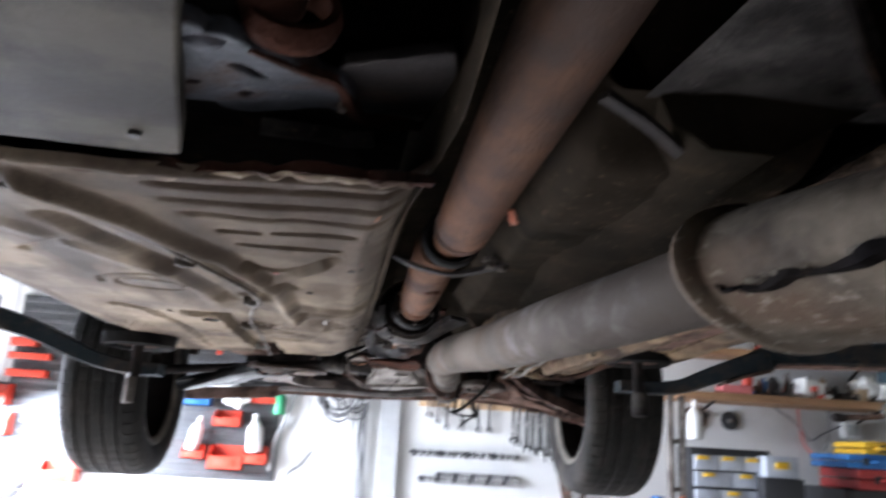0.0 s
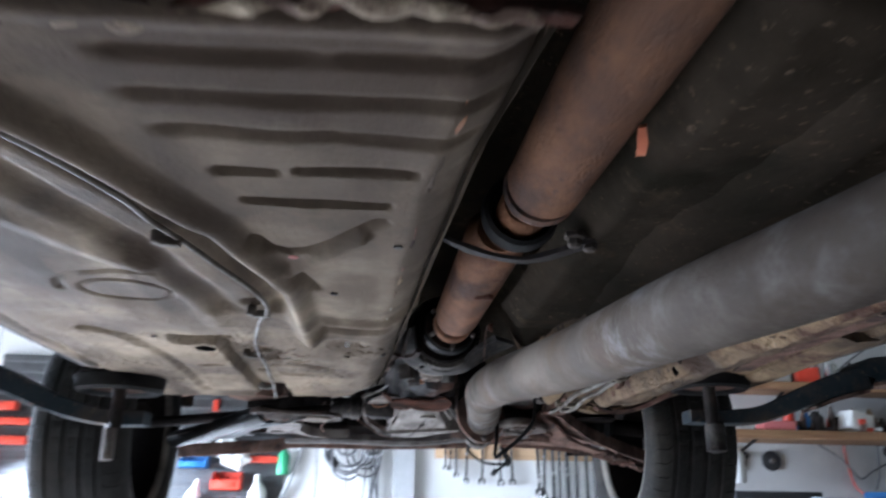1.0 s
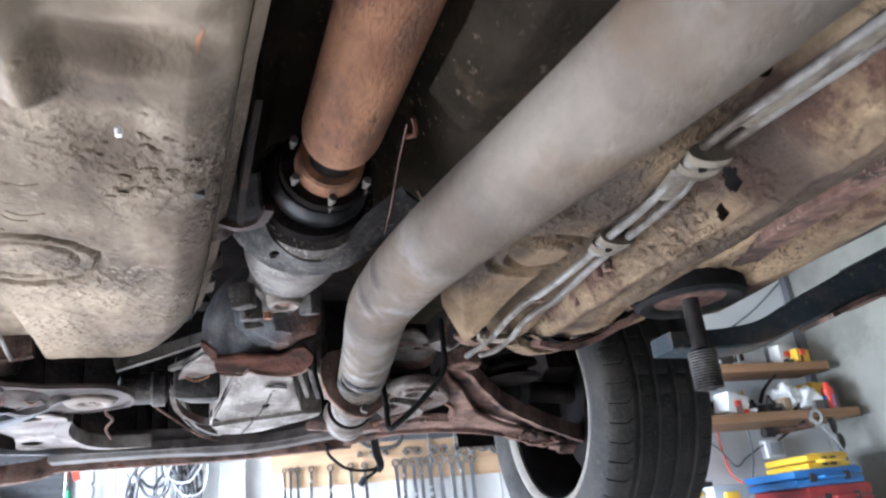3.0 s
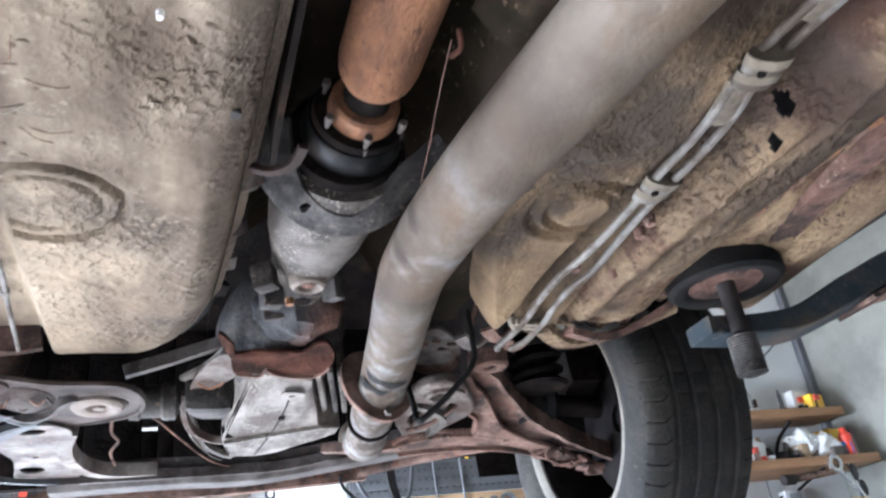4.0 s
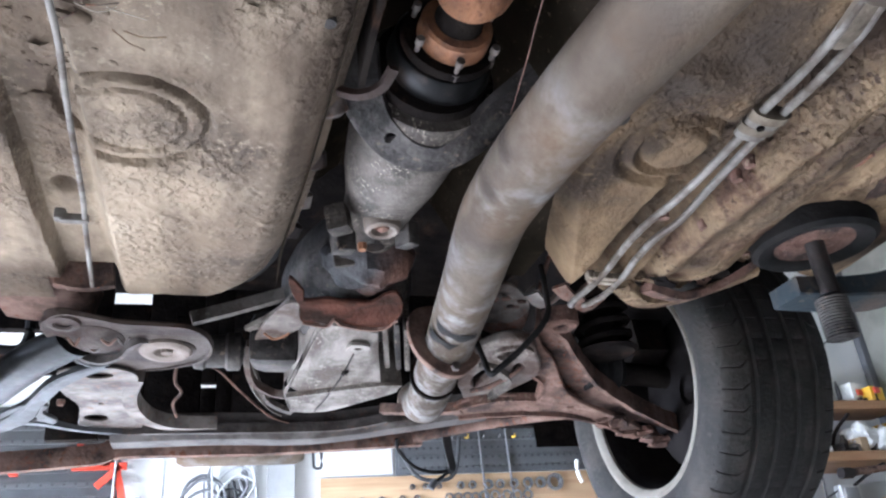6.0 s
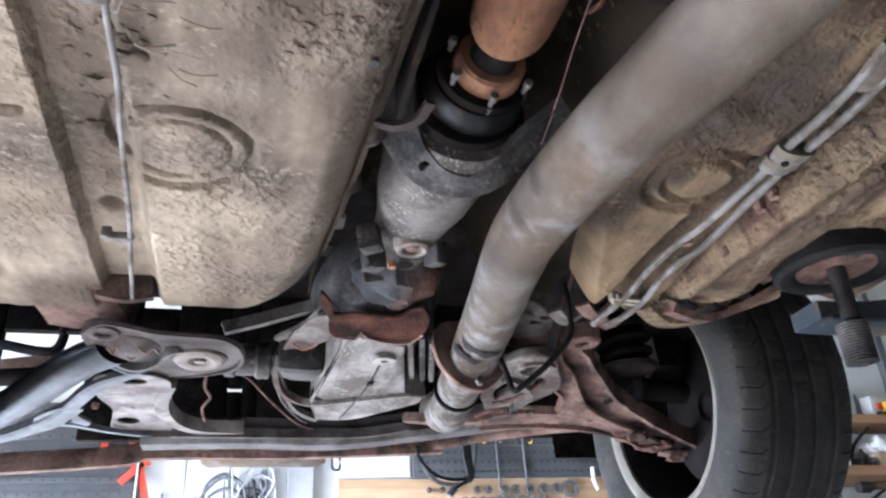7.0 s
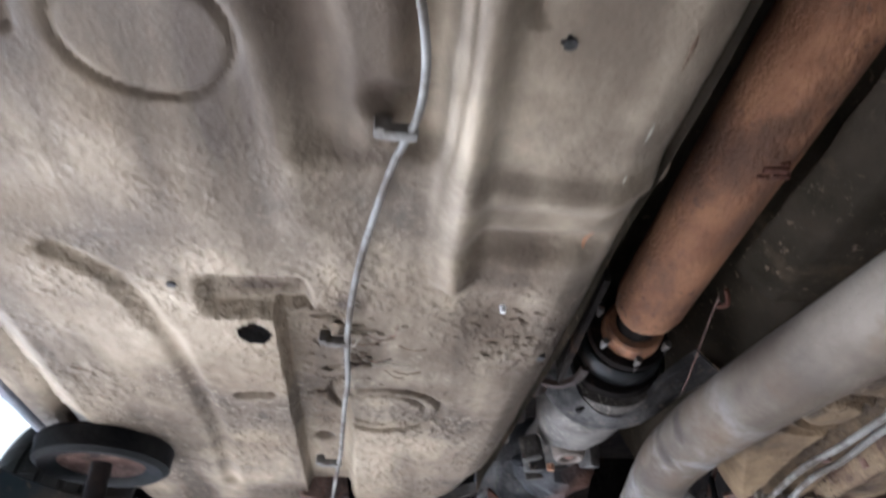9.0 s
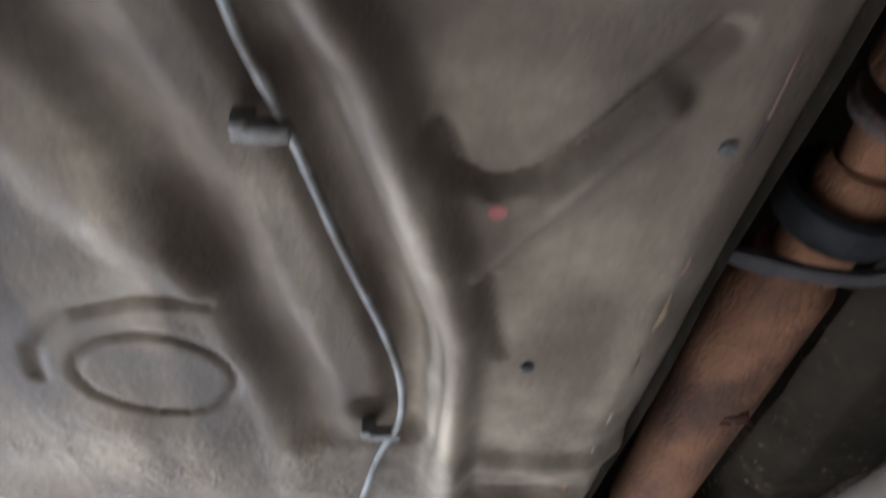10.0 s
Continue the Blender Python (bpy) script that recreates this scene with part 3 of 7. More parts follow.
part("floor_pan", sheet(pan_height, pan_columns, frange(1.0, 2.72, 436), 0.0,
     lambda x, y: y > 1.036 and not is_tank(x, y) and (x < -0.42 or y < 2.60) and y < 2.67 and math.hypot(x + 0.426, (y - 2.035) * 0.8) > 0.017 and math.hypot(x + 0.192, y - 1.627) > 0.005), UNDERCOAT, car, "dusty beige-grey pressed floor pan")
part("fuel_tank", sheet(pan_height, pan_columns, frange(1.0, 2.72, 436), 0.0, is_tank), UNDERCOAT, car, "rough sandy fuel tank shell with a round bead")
for x, y, r in ((-0.191, 1.627, 0.006), (-0.122, 2.075, 0.008), (-0.12, 1.421, 0.006), (-0.49, 1.94, 0.006)):
    part("floor_plug", lathe([(0, 0), (0, r * 0.75), (0.012, r * 0.8)], at(x, y, pan_height(x, y) - 0.002, UPRIGHT), 12), HOUSING, car)
part("drain_plug", lathe([(0, 0), (0, 0.0052), (0.01, 0.006)], at(-0.228, 1.469, PAN - 0.003, UPRIGHT), 12), PLUGRED, car, "small red rubber plug")
part("paint_chip", lathe([(0, 0), (0, 0.0025), (0.006, 0.003)], at(-0.181, 1.96, PAN - 0.002, UPRIGHT), 8), WHITE, car)

# worn, rust-lined edge where the pan folds up into the tunnel
random.seed(41)
y = 1.12
while y < 1.95:
    h = random.uniform(0.03, 0.11)
    pts = [(tunnel_edge(q) - 0.030 + random.uniform(-0.003, 0.002), q, pan_height(tunnel_edge(q) - 0.030, q) + 0.0005) for q in frange(y, y + h, 5)]
    part("worn_edge", add_sweep(bmesh.new(), pts, circle(0.0028, 6, 0.0012), 3, scales=[0.2, 1.0, 0.6, 1.1, 0.2]), random.choice((RUST, RAIL, ORANGE_RUST, CLIP2)), car)
    y += h + random.uniform(0.01, 0.05)

# rusty lip at the front of the pan
random.seed(17)
part("front_lip", add_sweep(bmesh.new(), [(-0.46 + 0.02 * k, 1.045 + 0.012 * math.sin(k * 0.33) - 0.0022 * max(k - 13, 0) + random.uniform(-0.004, 0.004), 1.652 + random.uniform(-0.002, 0.002)) for k in range(22)], [(-0.007, -0.002), (0.007, -0.003), (0.009, 0.005), (-0.007, 0.006)], 3, scales=[random.uniform(0.7, 1.3) for _ in range(22)]), DEEP_RUST, car, "rusty ragged front lip of the floor")

part("sealant_bead", add_sweep(bmesh.new(), [(-0.34 + 0.014 * k, 1.052 + 0.003 * math.sin(k * 1.9) + 0.008 * math.sin(k * 0.32 + 0.8) - 0.0014 * k, 1.6475 + 0.002 * math.sin(k * 2.7)) for k in range(21)], circle(0.0075, 8, 0.0016), 4, scales=[0.3, 0.9, 0.6, 1.3, 0.7, 0.5, 0.8, 1.2, 0.5, 1.0, 0.7, 1.4, 0.9, 1.2, 0.6, 1.1, 0.4]), SEALANT, car, "cracked cream sealant bead")
# tunnel over the shaft
bm = bmesh.new()
rows = []
for y in frange(0.0, 2.62, 60):
    e = tunnel_edge(min(max(y, 0.9), 2.5))
    ring = [(e, 1.66), (e + 0.004, 1.72), (e + 0.012, 1.80), (-0.03, 1.87), (0.04, 1.88), (0.10, 1.84), (0.14, 1.77), (0.165, 1.715), (0.20, 1.69), (0.26, 1.685)]
    if y < 0.97:
        ring[6:] = [(0.16, 1.84), (0.25, 1.86), (0.40, 1.88), (0.60, 1.88)]
    rows.append([bm.verts.new((x, y, z + 0.006 * noise.noise((x * 9, y * 6, z)))) for x, z in ring])
for a, b in zip(rows, rows[1:]):
    for i in range(len(a) - 1):
        bm.faces.new((a[i], a[i + 1], b[i + 1], b[i]))
part("tunnel", bm, SHIELD, car, "dark transmission tunnel")


def shield_height(x, y):
    return 1.70 + 0.02 * noise.noise((x * 4, y * 3, 3.0)) + 0.003 * noise.noise((x * 30, y * 30, 3.0)) + 0.05 * step(x, 0.12, 0.07) + 0.04 * (1 - step(y, 0.98, 1.06)) + 0.012 * bulge(x - 0.24, 0.03)


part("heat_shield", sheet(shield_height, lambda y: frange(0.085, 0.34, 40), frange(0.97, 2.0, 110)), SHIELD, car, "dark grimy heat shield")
part("shield_edge", add_sweep(bmesh.new(), [(0.09, 0.935, 1.71), (0.15, 0.975, 1.70), (0.22, 1.06, 1.70), (0.25, 1.14, 1.70)], [(-0.006, -0.004), (0.006, -0.004), (0.006, 0.004), (-0.006, 0.004)], 5), DARK, car)
part("rear_floor_panel", sheet(lambda x, y: 1.735 + 0.006 * noise.noise((x * 6, y * 6, 8.0)), lambda y: frange(0.14 + 0.1 * (1 - y), 0.40 + 0.9 * (y - 0.99), 40), frange(0.72, 0.99, 30)), HOUSING, car, "grimy floor panel over the muffler")
part("floor_seam", add_sweep(bmesh.new(), [(0.16, 0.72, 1.735), (0.27, 0.86, 1.733), (0.40, 0.99, 1.733)], circle(0.006, 8), 3), GREASE_SHADE, car)
# black here is the underbody's shade put into the colour
part("body_floor", box((-0.80, -0.8, 1.98), (0.80, 3.42, 2.02)), GREASE_SHADE, car, "body floor, coloured black for the shade it lies in")
for side in (-1, 1):
    part("body_side", box((side * 0.79 - 0.015, -0.8, 1.69), (side * 0.79 + 0.015, 2.53, 2.05), 0.01), DARK, car)


def right_edge(y):
    return lerp_at(y, [(1.8, 0.19), (2.13, 0.182), (2.23, 0.180), (2.30, 0.196), (2.36, 0.220), (2.44, 0.248), (2.54, 0.285)])


def right_height(x, y):
    z = 1.652 - 0.022 * step(y, 2.25, 2.50)
    for x0, y0, r, w in ((0.283, 2.205, 0.060, 0.012), (0.283, 2.205, 0.040, 0.009)):
        z += 0.009 * bulge(math.hypot(x - x0, y - y0) - r, w)
    # rounded lower edge, then the side wall that leans away
    z += 0.17 * min(max((right_edge(y) + 0.012 - x) / 0.075, 0), 1) ** 1.25
    z += 0.055 * bulge(x - 0.350 + 0.08 * (y - 2.15), 0.036)
    z -= 0.012 * bulge(math.hypot((x - 0.24) * 1.0, (y - 2.08) * 1.6), 0.05)
    z += 0.09 * step(y, 2.50 + (x - 0.25) * 0.2, 2.57 + (x - 0.25) * 0.2) ** 2
    z += 0.005 * noise.noise((x * 7, y * 7, 4.0)) + 0.002 * noise.noise((x * 45, y * 45, 4.0)) + 0.03 * (1 - step(y, 1.85, 1.95))
    return z


part("tank_pan", sheet(right_height, lambda y: frange(0.12, 0.37, 90), frange(1.85, 2.62, 200), 0.0, lambda x, y: x > right_edge(y) - 0.012 - 0.07 * step(y, 2.18, 2.34)), TANK_RIGHT, car, "dusty beige fuel tank shell with a round bead")
part("tank_drain", lathe([(0, 0), (0, 0.006), (0.002, 0.012), (0.02, 0.012)], at(0.185, 2.155, 1.648, UPRIGHT), 14), DARK, car)


def rail_height(x, y):
    z = 1.628 + 0.062 * step(x, 0.46, 0.60) - 0.010 * bulge(x - 0.40, 0.03)
    z += 0.030 * bulge(math.hypot(x - 0.40, (y - 1.935) * 0.9), 0.05) + 0.075 * step(x, 0.40 + 0.03 * step(y, 2.15, 1.95), 0.362)
    z += 0.016 * noise.noise((x * 12, y * 10, 2.0)) * step(y, 2.25, 2.45) + 0.004 * noise.noise((x * 20, y * 20, 7.0)) + 0.0025 * noise.noise((x * 60, y * 60, 7.0))
    z -= 0.008 * bulge(along(x, y, [(0.43, 1.2), (0.44, 2.2)]), 0.012) - 0.008 * bulge(along(x, y, [(0.450, 1.97), (0.444, 2.03), (0.434, 2.10)]), 0.004)
    z += 0.025 * step(y, 2.46 + 0.25 * (x - 0.4), 2.54 + 0.25 * (x - 0.4))
    return z


part("side_rail", sheet(rail_height, lambda y: frange(0.355, 0.72, 130), frange(0.95, 2.57, 460), 0.0,
     lambda x, y: math.hypot(x - 0.565, y - 2.515) > 0.014 and math.hypot((x - 0.50) * 0.7, y - 2.48) > 0.010 and math.hypot(x - 0.397, (y - 1.986) * 0.6) > 0.0065 + 0.0025 * noise.noise((x * 55, y * 55, 1)) and math.hypot(x - 0.404, (y - 2.020) * 0.7) > 0.0045 + 0.0025 * noise.noise((x * 55, y * 55, 2))
     and y < 2.55 + 0.02 * noise.noise((x * 30, 0, 0))), RAIL, car, "muddy beige side rail with rust holes")
part("rail_flange", add_sweep(bmesh.new(), [(0.36, 2.50, 1.625), (0.42, 2.545, 1.62), (0.50, 2.56, 1.635), (0.58, 2.555, 1.66), (0.63, 2.53, 1.675)], [(-0.016, -0.005), (0.01, -0.007), (0.016, 0.004), (-0.012, 0.008)], 6), RAIL, car)
part("rust_scab", add_sweep(bmesh.new(), [(0.40, 2.50, 1.622), (0.47, 2.525, 1.62), (0.54, 2.53, 1.64), (0.60, 2.50, 1.668)], [(-0.014, -0.003), (0.008, -0.008), (0.014, 0.002), (-0.01, 0.006)], 7), RUST, car, "flaking rust along the rail")
random.seed(11)
for k in range(22):
    t = k / 21
    x, y = 0.385 + 0.24 * t + random.uniform(-0.012, 0.012), 2.475 + 0.075 * math.sin(math.pi * min(t * 1.25, 1)) + random.uniform(-0.03, 0.012)
    bm = bmesh.new()
    bmesh.ops.create_icosphere(bm, subdivisions=2, radius=1.0)
    w, d = random.uniform(0.009, 0.022), random.uniform(0.006, 0.013)
    turn = pose(0, 0, 0, random.uniform(-25, 25), random.uniform(-25, 25), random.uniform(0, 180))
    for v in bm.verts:
        p = Vector((v.co.x * w, v.co.y * d, v.co.z * 0.0035)) * (1 + 0.8 * noise.noise(v.co * 1.8 + Vector((k, 0, 3))))
        v.co = turn @ p + Vector((x, y, rail_height(x, y) - 0.004))
    part("rust_flake", bm, (RUST, RAIL, GREASE_SHADE)[k % 3], car)
random.seed(53)
for k in range(14):
    y = 2.02 + 0.014 * k + random.uniform(-0.006, 0.006)
    x = 0.572 - 0.18 * (y - 2.02) + random.uniform(-0.008, 0.008)
    bm = bmesh.new()
    bmesh.ops.create_icosphere(bm, subdivisions=2, radius=1.0)
    for v in bm.verts:
        q = Vector((v.co.x * 0.007, v.co.y * 0.014, v.co.z * 0.003)) * (1 + 0.9 * noise.noise(v.co * 1.8 + Vector((k, 2, 7))))
        v.co = q + Vector((x, y, rail_height(x, y)))
    part("rust_scale", bm, (RUST, ORANGE_RUST, RUST_DARK)[k % 3], car)
part("sill_edge", add_sweep(bmesh.new(), [(0.70, 1.9, 1.690), (0.73, 2.2, 1.688), (0.76, 2.42, 1.692), (0.79, 2.56, 1.70)], [(-0.045, -0.008), (-0.02, -0.018), (0.02, -0.014), (0.05, 0.0), (0.05, 0.05), (-0.045, 0.05)], 5), RAIL, car)
part("jack_rail", add_sweep(bmesh.new(), [(0.60, 1.7, 1.675), (0.61, 2.06, 1.676), (0.66, 2.25, 1.69), (0.70, 2.36, 1.695)], [(-0.022, -0.006), (0.022, -0.004), (0.022, 0.02), (-0.022, 0.02)], 5), RUST, car, "rusty jacking rail")
for side in (-1, 1):
    bm = add_sweep(bmesh.new(), [(side * 0.735, -0.3, 1.71), (side * 0.735, 2.45, 1.71)], [(-0.05, -0.01), (-0.03, -0.03), (0.0, -0.035), (0.03, -0.025), (0.05, 0.0), (0.055, 0.1), (-0.05, 0.1)], 1)
    part("sill", bm, RAIL if side > 0 else UNDERCOAT, car)
# rusty end of the rail beside the tank
part("channel_end", add_sweep(bmesh.new(), [(-0.412, 2.618, 1.672), (-0.378, 2.622, 1.668), (-0.342, 2.618, 1.672)], [(-0.004, -0.026), (0.004, -0.024), (0.005, 0.03), (-0.005, 0.03)], 4), RUST_DARK, car)
part("rail_end", add_sweep(bmesh.new(), [(-0.47, 2.50, 1.675), (-0.46, 2.60, 1.665), (-0.44, 2.68, 1.665), (-0.43, 2.75, 1.66)], [(-0.07, -0.004), (-0.03, -0.012), (0.05, -0.008), (0.06, 0.03), (-0.06, 0.04)], 6), RUST_DARK, car, "crusty rusted rail end")

# engine bay bits at the front
part("sump", plate([(-0.95, 0.05), (-0.05, 0.05), (-0.10, 0.36), (-0.208, 0.752), (-0.256, 0.975), (-0.266, 0.995), (-0.285, 0.998), (-0.45, 0.982), (-0.95, 0.93)], [], 1.649, 1.676, 0.004, 3), TRAY, car, "dirty beige sump pan")
part("sump_bolt", lathe([(0, 0), (0, 0.005), (0.005, 0.006), (0.005, 0.008), (0.012, 0.008)], at(-0.284, 0.955, 1.645, UPRIGHT), 8), HOUSING, car)
part("engine_block", box((-0.72, 0.05, 1.680), (-0.30, 0.90, 1.90), 0.02), GREASE_SHADE, car)


def bracket_height(x, y):
    return 1.699 + 0.104 * (x + 0.206) + 0.22 * (y - 0.973)


def tilted(bm):
    for v in bm.verts:
        v.co.z += bracket_height(v.co.x, v.co.y) + 0.003 * noise.noise(v.co * 40)
    return bm


bracket = part("gearbox_bracket", tilted(plate([(-0.245, 0.775), (-0.211, 0.794), (-0.205, 0.812), (-0.193, 0.817), (-0.183, 0.850), (-0.172, 0.866), (-0.149, 0.906), (-0.140, 0.925), (-0.127, 0.940), (-0.121, 0.980), (-0.120, 1.030), (-0.132, 1.045), (-0.152, 1.030),
     (-0.184, 1.039), (-0.197, 1.046), (-0.215, 1.044), (-0.233, 1.029), (-0.242, 0.994), (-0.259, 0.984), (-0.290, 0.963)],
     [oval(-0.206, 0.978, 0.008, 0.015), [(-0.206, 0.886), (-0.194, 0.887), (-0.183, 0.910), (-0.178, 0.926), (-0.191, 0.921), (-0.201, 0.904)], oval(-0.239, 0.932, 0.008, 0.008)], 0.0, 0.014, 0.003)), BRACKET, car, "greasy blue-grey gearbox bracket")
part("bracket_bolt", lathe([(0, 0), (0, 0.008), (0.008, 0.009)], at(-0.206, 0.978, 1.706, UPRIGHT), 8), DEEP_RUST, bracket)
part("bracket_boss", lathe([(0, 0), (0.001, 0.008), (0.006, 0.014), (0.014, 0.017)], at(-0.208, 0.825, 1.660, UPRIGHT), 14), BRACKET, bracket)
part("stud", lathe([(0, 0), (0, 0.004), (0.012, 0.0045), (0.012, 0.007), (0.02, 0.007)], at(-0.128, 1.015, 1.708, UPRIGHT), 8), RING, bracket)
EDGE = [(-0.183, 0.850), (-0.165, 0.880), (-0.149, 0.906), (-0.128, 0.944), (-0.121, 1.03), (-0.112, 1.085), (-0.095, 1.105), (-0.065, 1.12), (-0.038, 1.15)]
part("bracket_edge", add_sweep(bmesh.new(), [(x, y, bracket_height(x, y)) for x, y in EDGE], [(-0.004, -0.004), (0.004, -0.003), (0.005, 0.006), (-0.005, 0.006)], 5, scales=[0.3, 0.6, 0.8, 0.7, 1.3, 0.9, 1.3, 1.0, 0.6]), DEEP_RUST, bracket)
part("bracket_shelf", add_sweep(bmesh.new(), [(-0.205, 1.058, 1.700), (-0.181, 1.062, 1.700), (-0.150, 1.071, 1.702), (-0.125, 1.078, 1.702), (-0.098, 1.083, 1.706)], [(-0.004, -0.002), (0.004, -0.003), (0.006, 0.012), (-0.005, 0.012)], 4), HOUSING, bracket)
part("gearbox_tail", tilted(plate([(-0.126, 0.944), (-0.105, 0.915), (-0.084, 0.902), (-0.050, 0.894), (-0.038, 0.91), (-0.026, 1.06), (-0.022, 1.12), (-0.030, 1.19), (-0.064, 1.160), (-0.111, 1.140)], [], 0.010, 0.022, 0.003)), DARK, car)
part("gearbox", lathe([(0.2, 0.05), (0.25, 0.09), (0.60, 0.09), (0.70, 0.07), (0.76, 0.04), (0.76, 0)], at(-0.10, 0, 1.83, ALONG_Y), 28), GREASE_SHADE, car)
clamp = part("exhaust_clamp", lathe([(-0.012, 0.026), (-0.012, 0.032), (0.0, 0.035), (0.010, 0.032), (0.010, 0.026), (-0.012, 0.026)], at(-0.156, 0.838, 1.698, pose(0, 0, 0, 0, 25, 100)), 28), DEEP_RUST, car, "rust-red clamp ring")
part("front_joint", lathe([(-0.09, 0.020), (-0.06, 0.022), (-0.03, 0.018), (-0.02, 0.024), (0.0, 0.023), (0.004, 0)], at(-0.170, 0.836, 1.702, pose(0, 0, 0, 0, 25, 100)), 24), DEEP_RUST, clamp)
# black bar added as backing for the dark gap behind the bracket
part("front_crossmember", add_sweep(bmesh.new(), [(-0.45, 1.06, 1.76), (-0.25, 1.07, 1.75), (-0.05, 1.10, 1.79)], [(-0.03, -0.02), (0.03, -0.02), (0.03, 0.03), (-0.03, 0.03)], 3), GREASE_SHADE, car)

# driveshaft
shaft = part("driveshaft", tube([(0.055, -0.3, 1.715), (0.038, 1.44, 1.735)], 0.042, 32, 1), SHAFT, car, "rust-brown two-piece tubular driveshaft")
SX = 0.016
part("rear_tube", lathe([(1.60, 0.0), (1.60, 0.030), (1.63, 0.041), (2.075, 0.041), (2.093, 0.038), (2.106, 0.031), (2.110, 0.022), (2.110, 0)], at(SX, 0, 1.737, ALONG_Y), 32), SHAFT, shaft)
bm = bmesh.new()
for dx, dy, s in ((0.006, 1.785, 1.0), (0.014, 1.793, 0.7), (-0.001, 1.794, 0.5), (0.010, 1.777, 0.45)):
    add_box(bm, (SX + dx - 0.011 * s, dy - 0.004 * s, 1.6945), (SX + dx + 0.011 * s, dy + 0.004 * s, 1.706), 0.002)
part("weld_mark", bm, DEEP_RUST, shaft)
part("centre_bearing", lathe([(1.560, 0.020), (1.552, 0.034), (1.538, 0.037), (1.531, 0.041), (1.535, 0.046), (1.548, 0.048), (1.562, 0.046), (1.568, 0.036), (1.568, 0.020)], at(0.031, 0, 1.740, ALONG_Y), 40), RUBBER, shaft, "black rubber centre bearing ring")
part("yoke_cap", lathe([(1.455, 0.0), (1.455, 0.040), (1.462, 0.0425), (1.470, 0.040), (1.474, 0.030), (1.474, 0.0)], at(0.037, 0, 1.735, ALONG_Y), 32), RUST_DARK, shaft)
part("bearing_race", lathe([(1.510, 0.018), (1.508, 0.027), (1.514, 0.031), (1.552, 0.031)], at(0.032, 0, 1.738, ALONG_Y), 32), SHAFT, shaft)
part("bearing_hub", lathe([(1.46, 0.020), (1.55, 0.020), (1.57, 0.028), (1.61, 0.030)], at(0.028, 0, 1.737, ALONG_Y), 28), SHAFT, shaft)

part("bearing_bracket", add_sweep(bmesh.new(), [(-0.060, 1.572, 1.712), (-0.030, 1.572, 1.700), (0.0, 1.572, 1.692), (0.035, 1.572, 1.688), (0.065, 1.566, 1.692), (0.095, 1.548, 1.698), (0.120, 1.535, 1.705)], [(-0.006, -0.003), (0.006, -0.002), (0.007, 0.003), (-0.006, 0.004)], 4, scales=[0.7, 1.2, 0.9, 0.9, 1.3, 1.2, 1.5]), DARK, shaft, "dark grimy bearing strap")
for bx, by in ((0.092, 1.528), (0.114, 1.540)):
    part("strap_nut", lathe([(0, 0), (0, 0.006), (0.003, 0.009), (0.010, 0.009), (0.012, 0.013), (0.018, 0.013)], at(bx, by, 1.692, UPRIGHT), 6), CARRIER, shaft)
part("orange_clip", add_sweep(bmesh.new(), [(0.068, 1.228, 1.696), (0.073, 1.243, 1.691), (0.078, 1.259, 1.690), (0.082, 1.273, 1.694)], [(-0.005, -0.003), (0.005, -0.003), (0.005, 0.003), (-0.005, 0.003)], 4, scales=[0.6, 0.9, 0.7, 0.8]), ORANGE, car, "small orange plastic clip")
part("joint_neck", lathe([(2.10, 0.018), (2.11, 0.021), (2.14, 0.026), (2.15, 0.02)], at(SX, 0, 1.737, ALONG_Y), 28), GREASE_SHADE, shaft)
part("flange", lathe([(2.136, 0.022), (2.137, 0.034), (2.140, 0.037), (2.158, 0.038), (2.166, 0.037)], at(SX, 0, 1.737, ALONG_Y), 32), ORANGE_RUST, shaft, "orange-rusted flange ring")
part("bolt_plate", lathe([(2.160, 0.03), (2.160, 0.049), (2.163, 0.051), (2.169, 0.051), (2.170, 0.03)], at(SX - 0.002, 0, 1.738, ALONG_Y), 36), GREASE_SHADE, shaft)
part("coupling", lathe([(2.170, 0.03), (2.1705, 0.052), (2.173, 0.054), (2.198, 0.057), (2.202, 0.056), (2.204, 0.03)], at(SX - 0.004, 0, 1.738, ALONG_Y), 40), SHINY, shaft, "oily black drive coupling")
for k in range(6):
    a = math.radians(30 + 60 * k)
    x, z = SX + 0.045 * math.cos(a), 1.737 + 0.045 * math.sin(a)
    part("flange_bolt", lathe([(2.142, 0), (2.142, 0.0045), (2.150, 0.0048), (2.150, 0.0028), (2.161, 0.0028), (2.161, 0.0052), (2.17, 0.0052)], at(x, 0, z, ALONG_Y), 8), STEEL, shaft, "dull steel coupling bolt")
part("lock_pin", tube([(0.062, 1.985, 1.70), (0.068, 2.0, 1.692), (0.066, 2.02, 1.70), (0.074, 2.03, 1.71)], 0.0026, 8, 4), DEEP_RUST, car)
part("thin_cable", tube([(0.060, 2.0, 1.70), (0.066, 2.06, 1.69), (0.074, 2.12, 1.68), (0.082, 2.19, 1.67)], 0.0008, 6, 4), RUST, car)

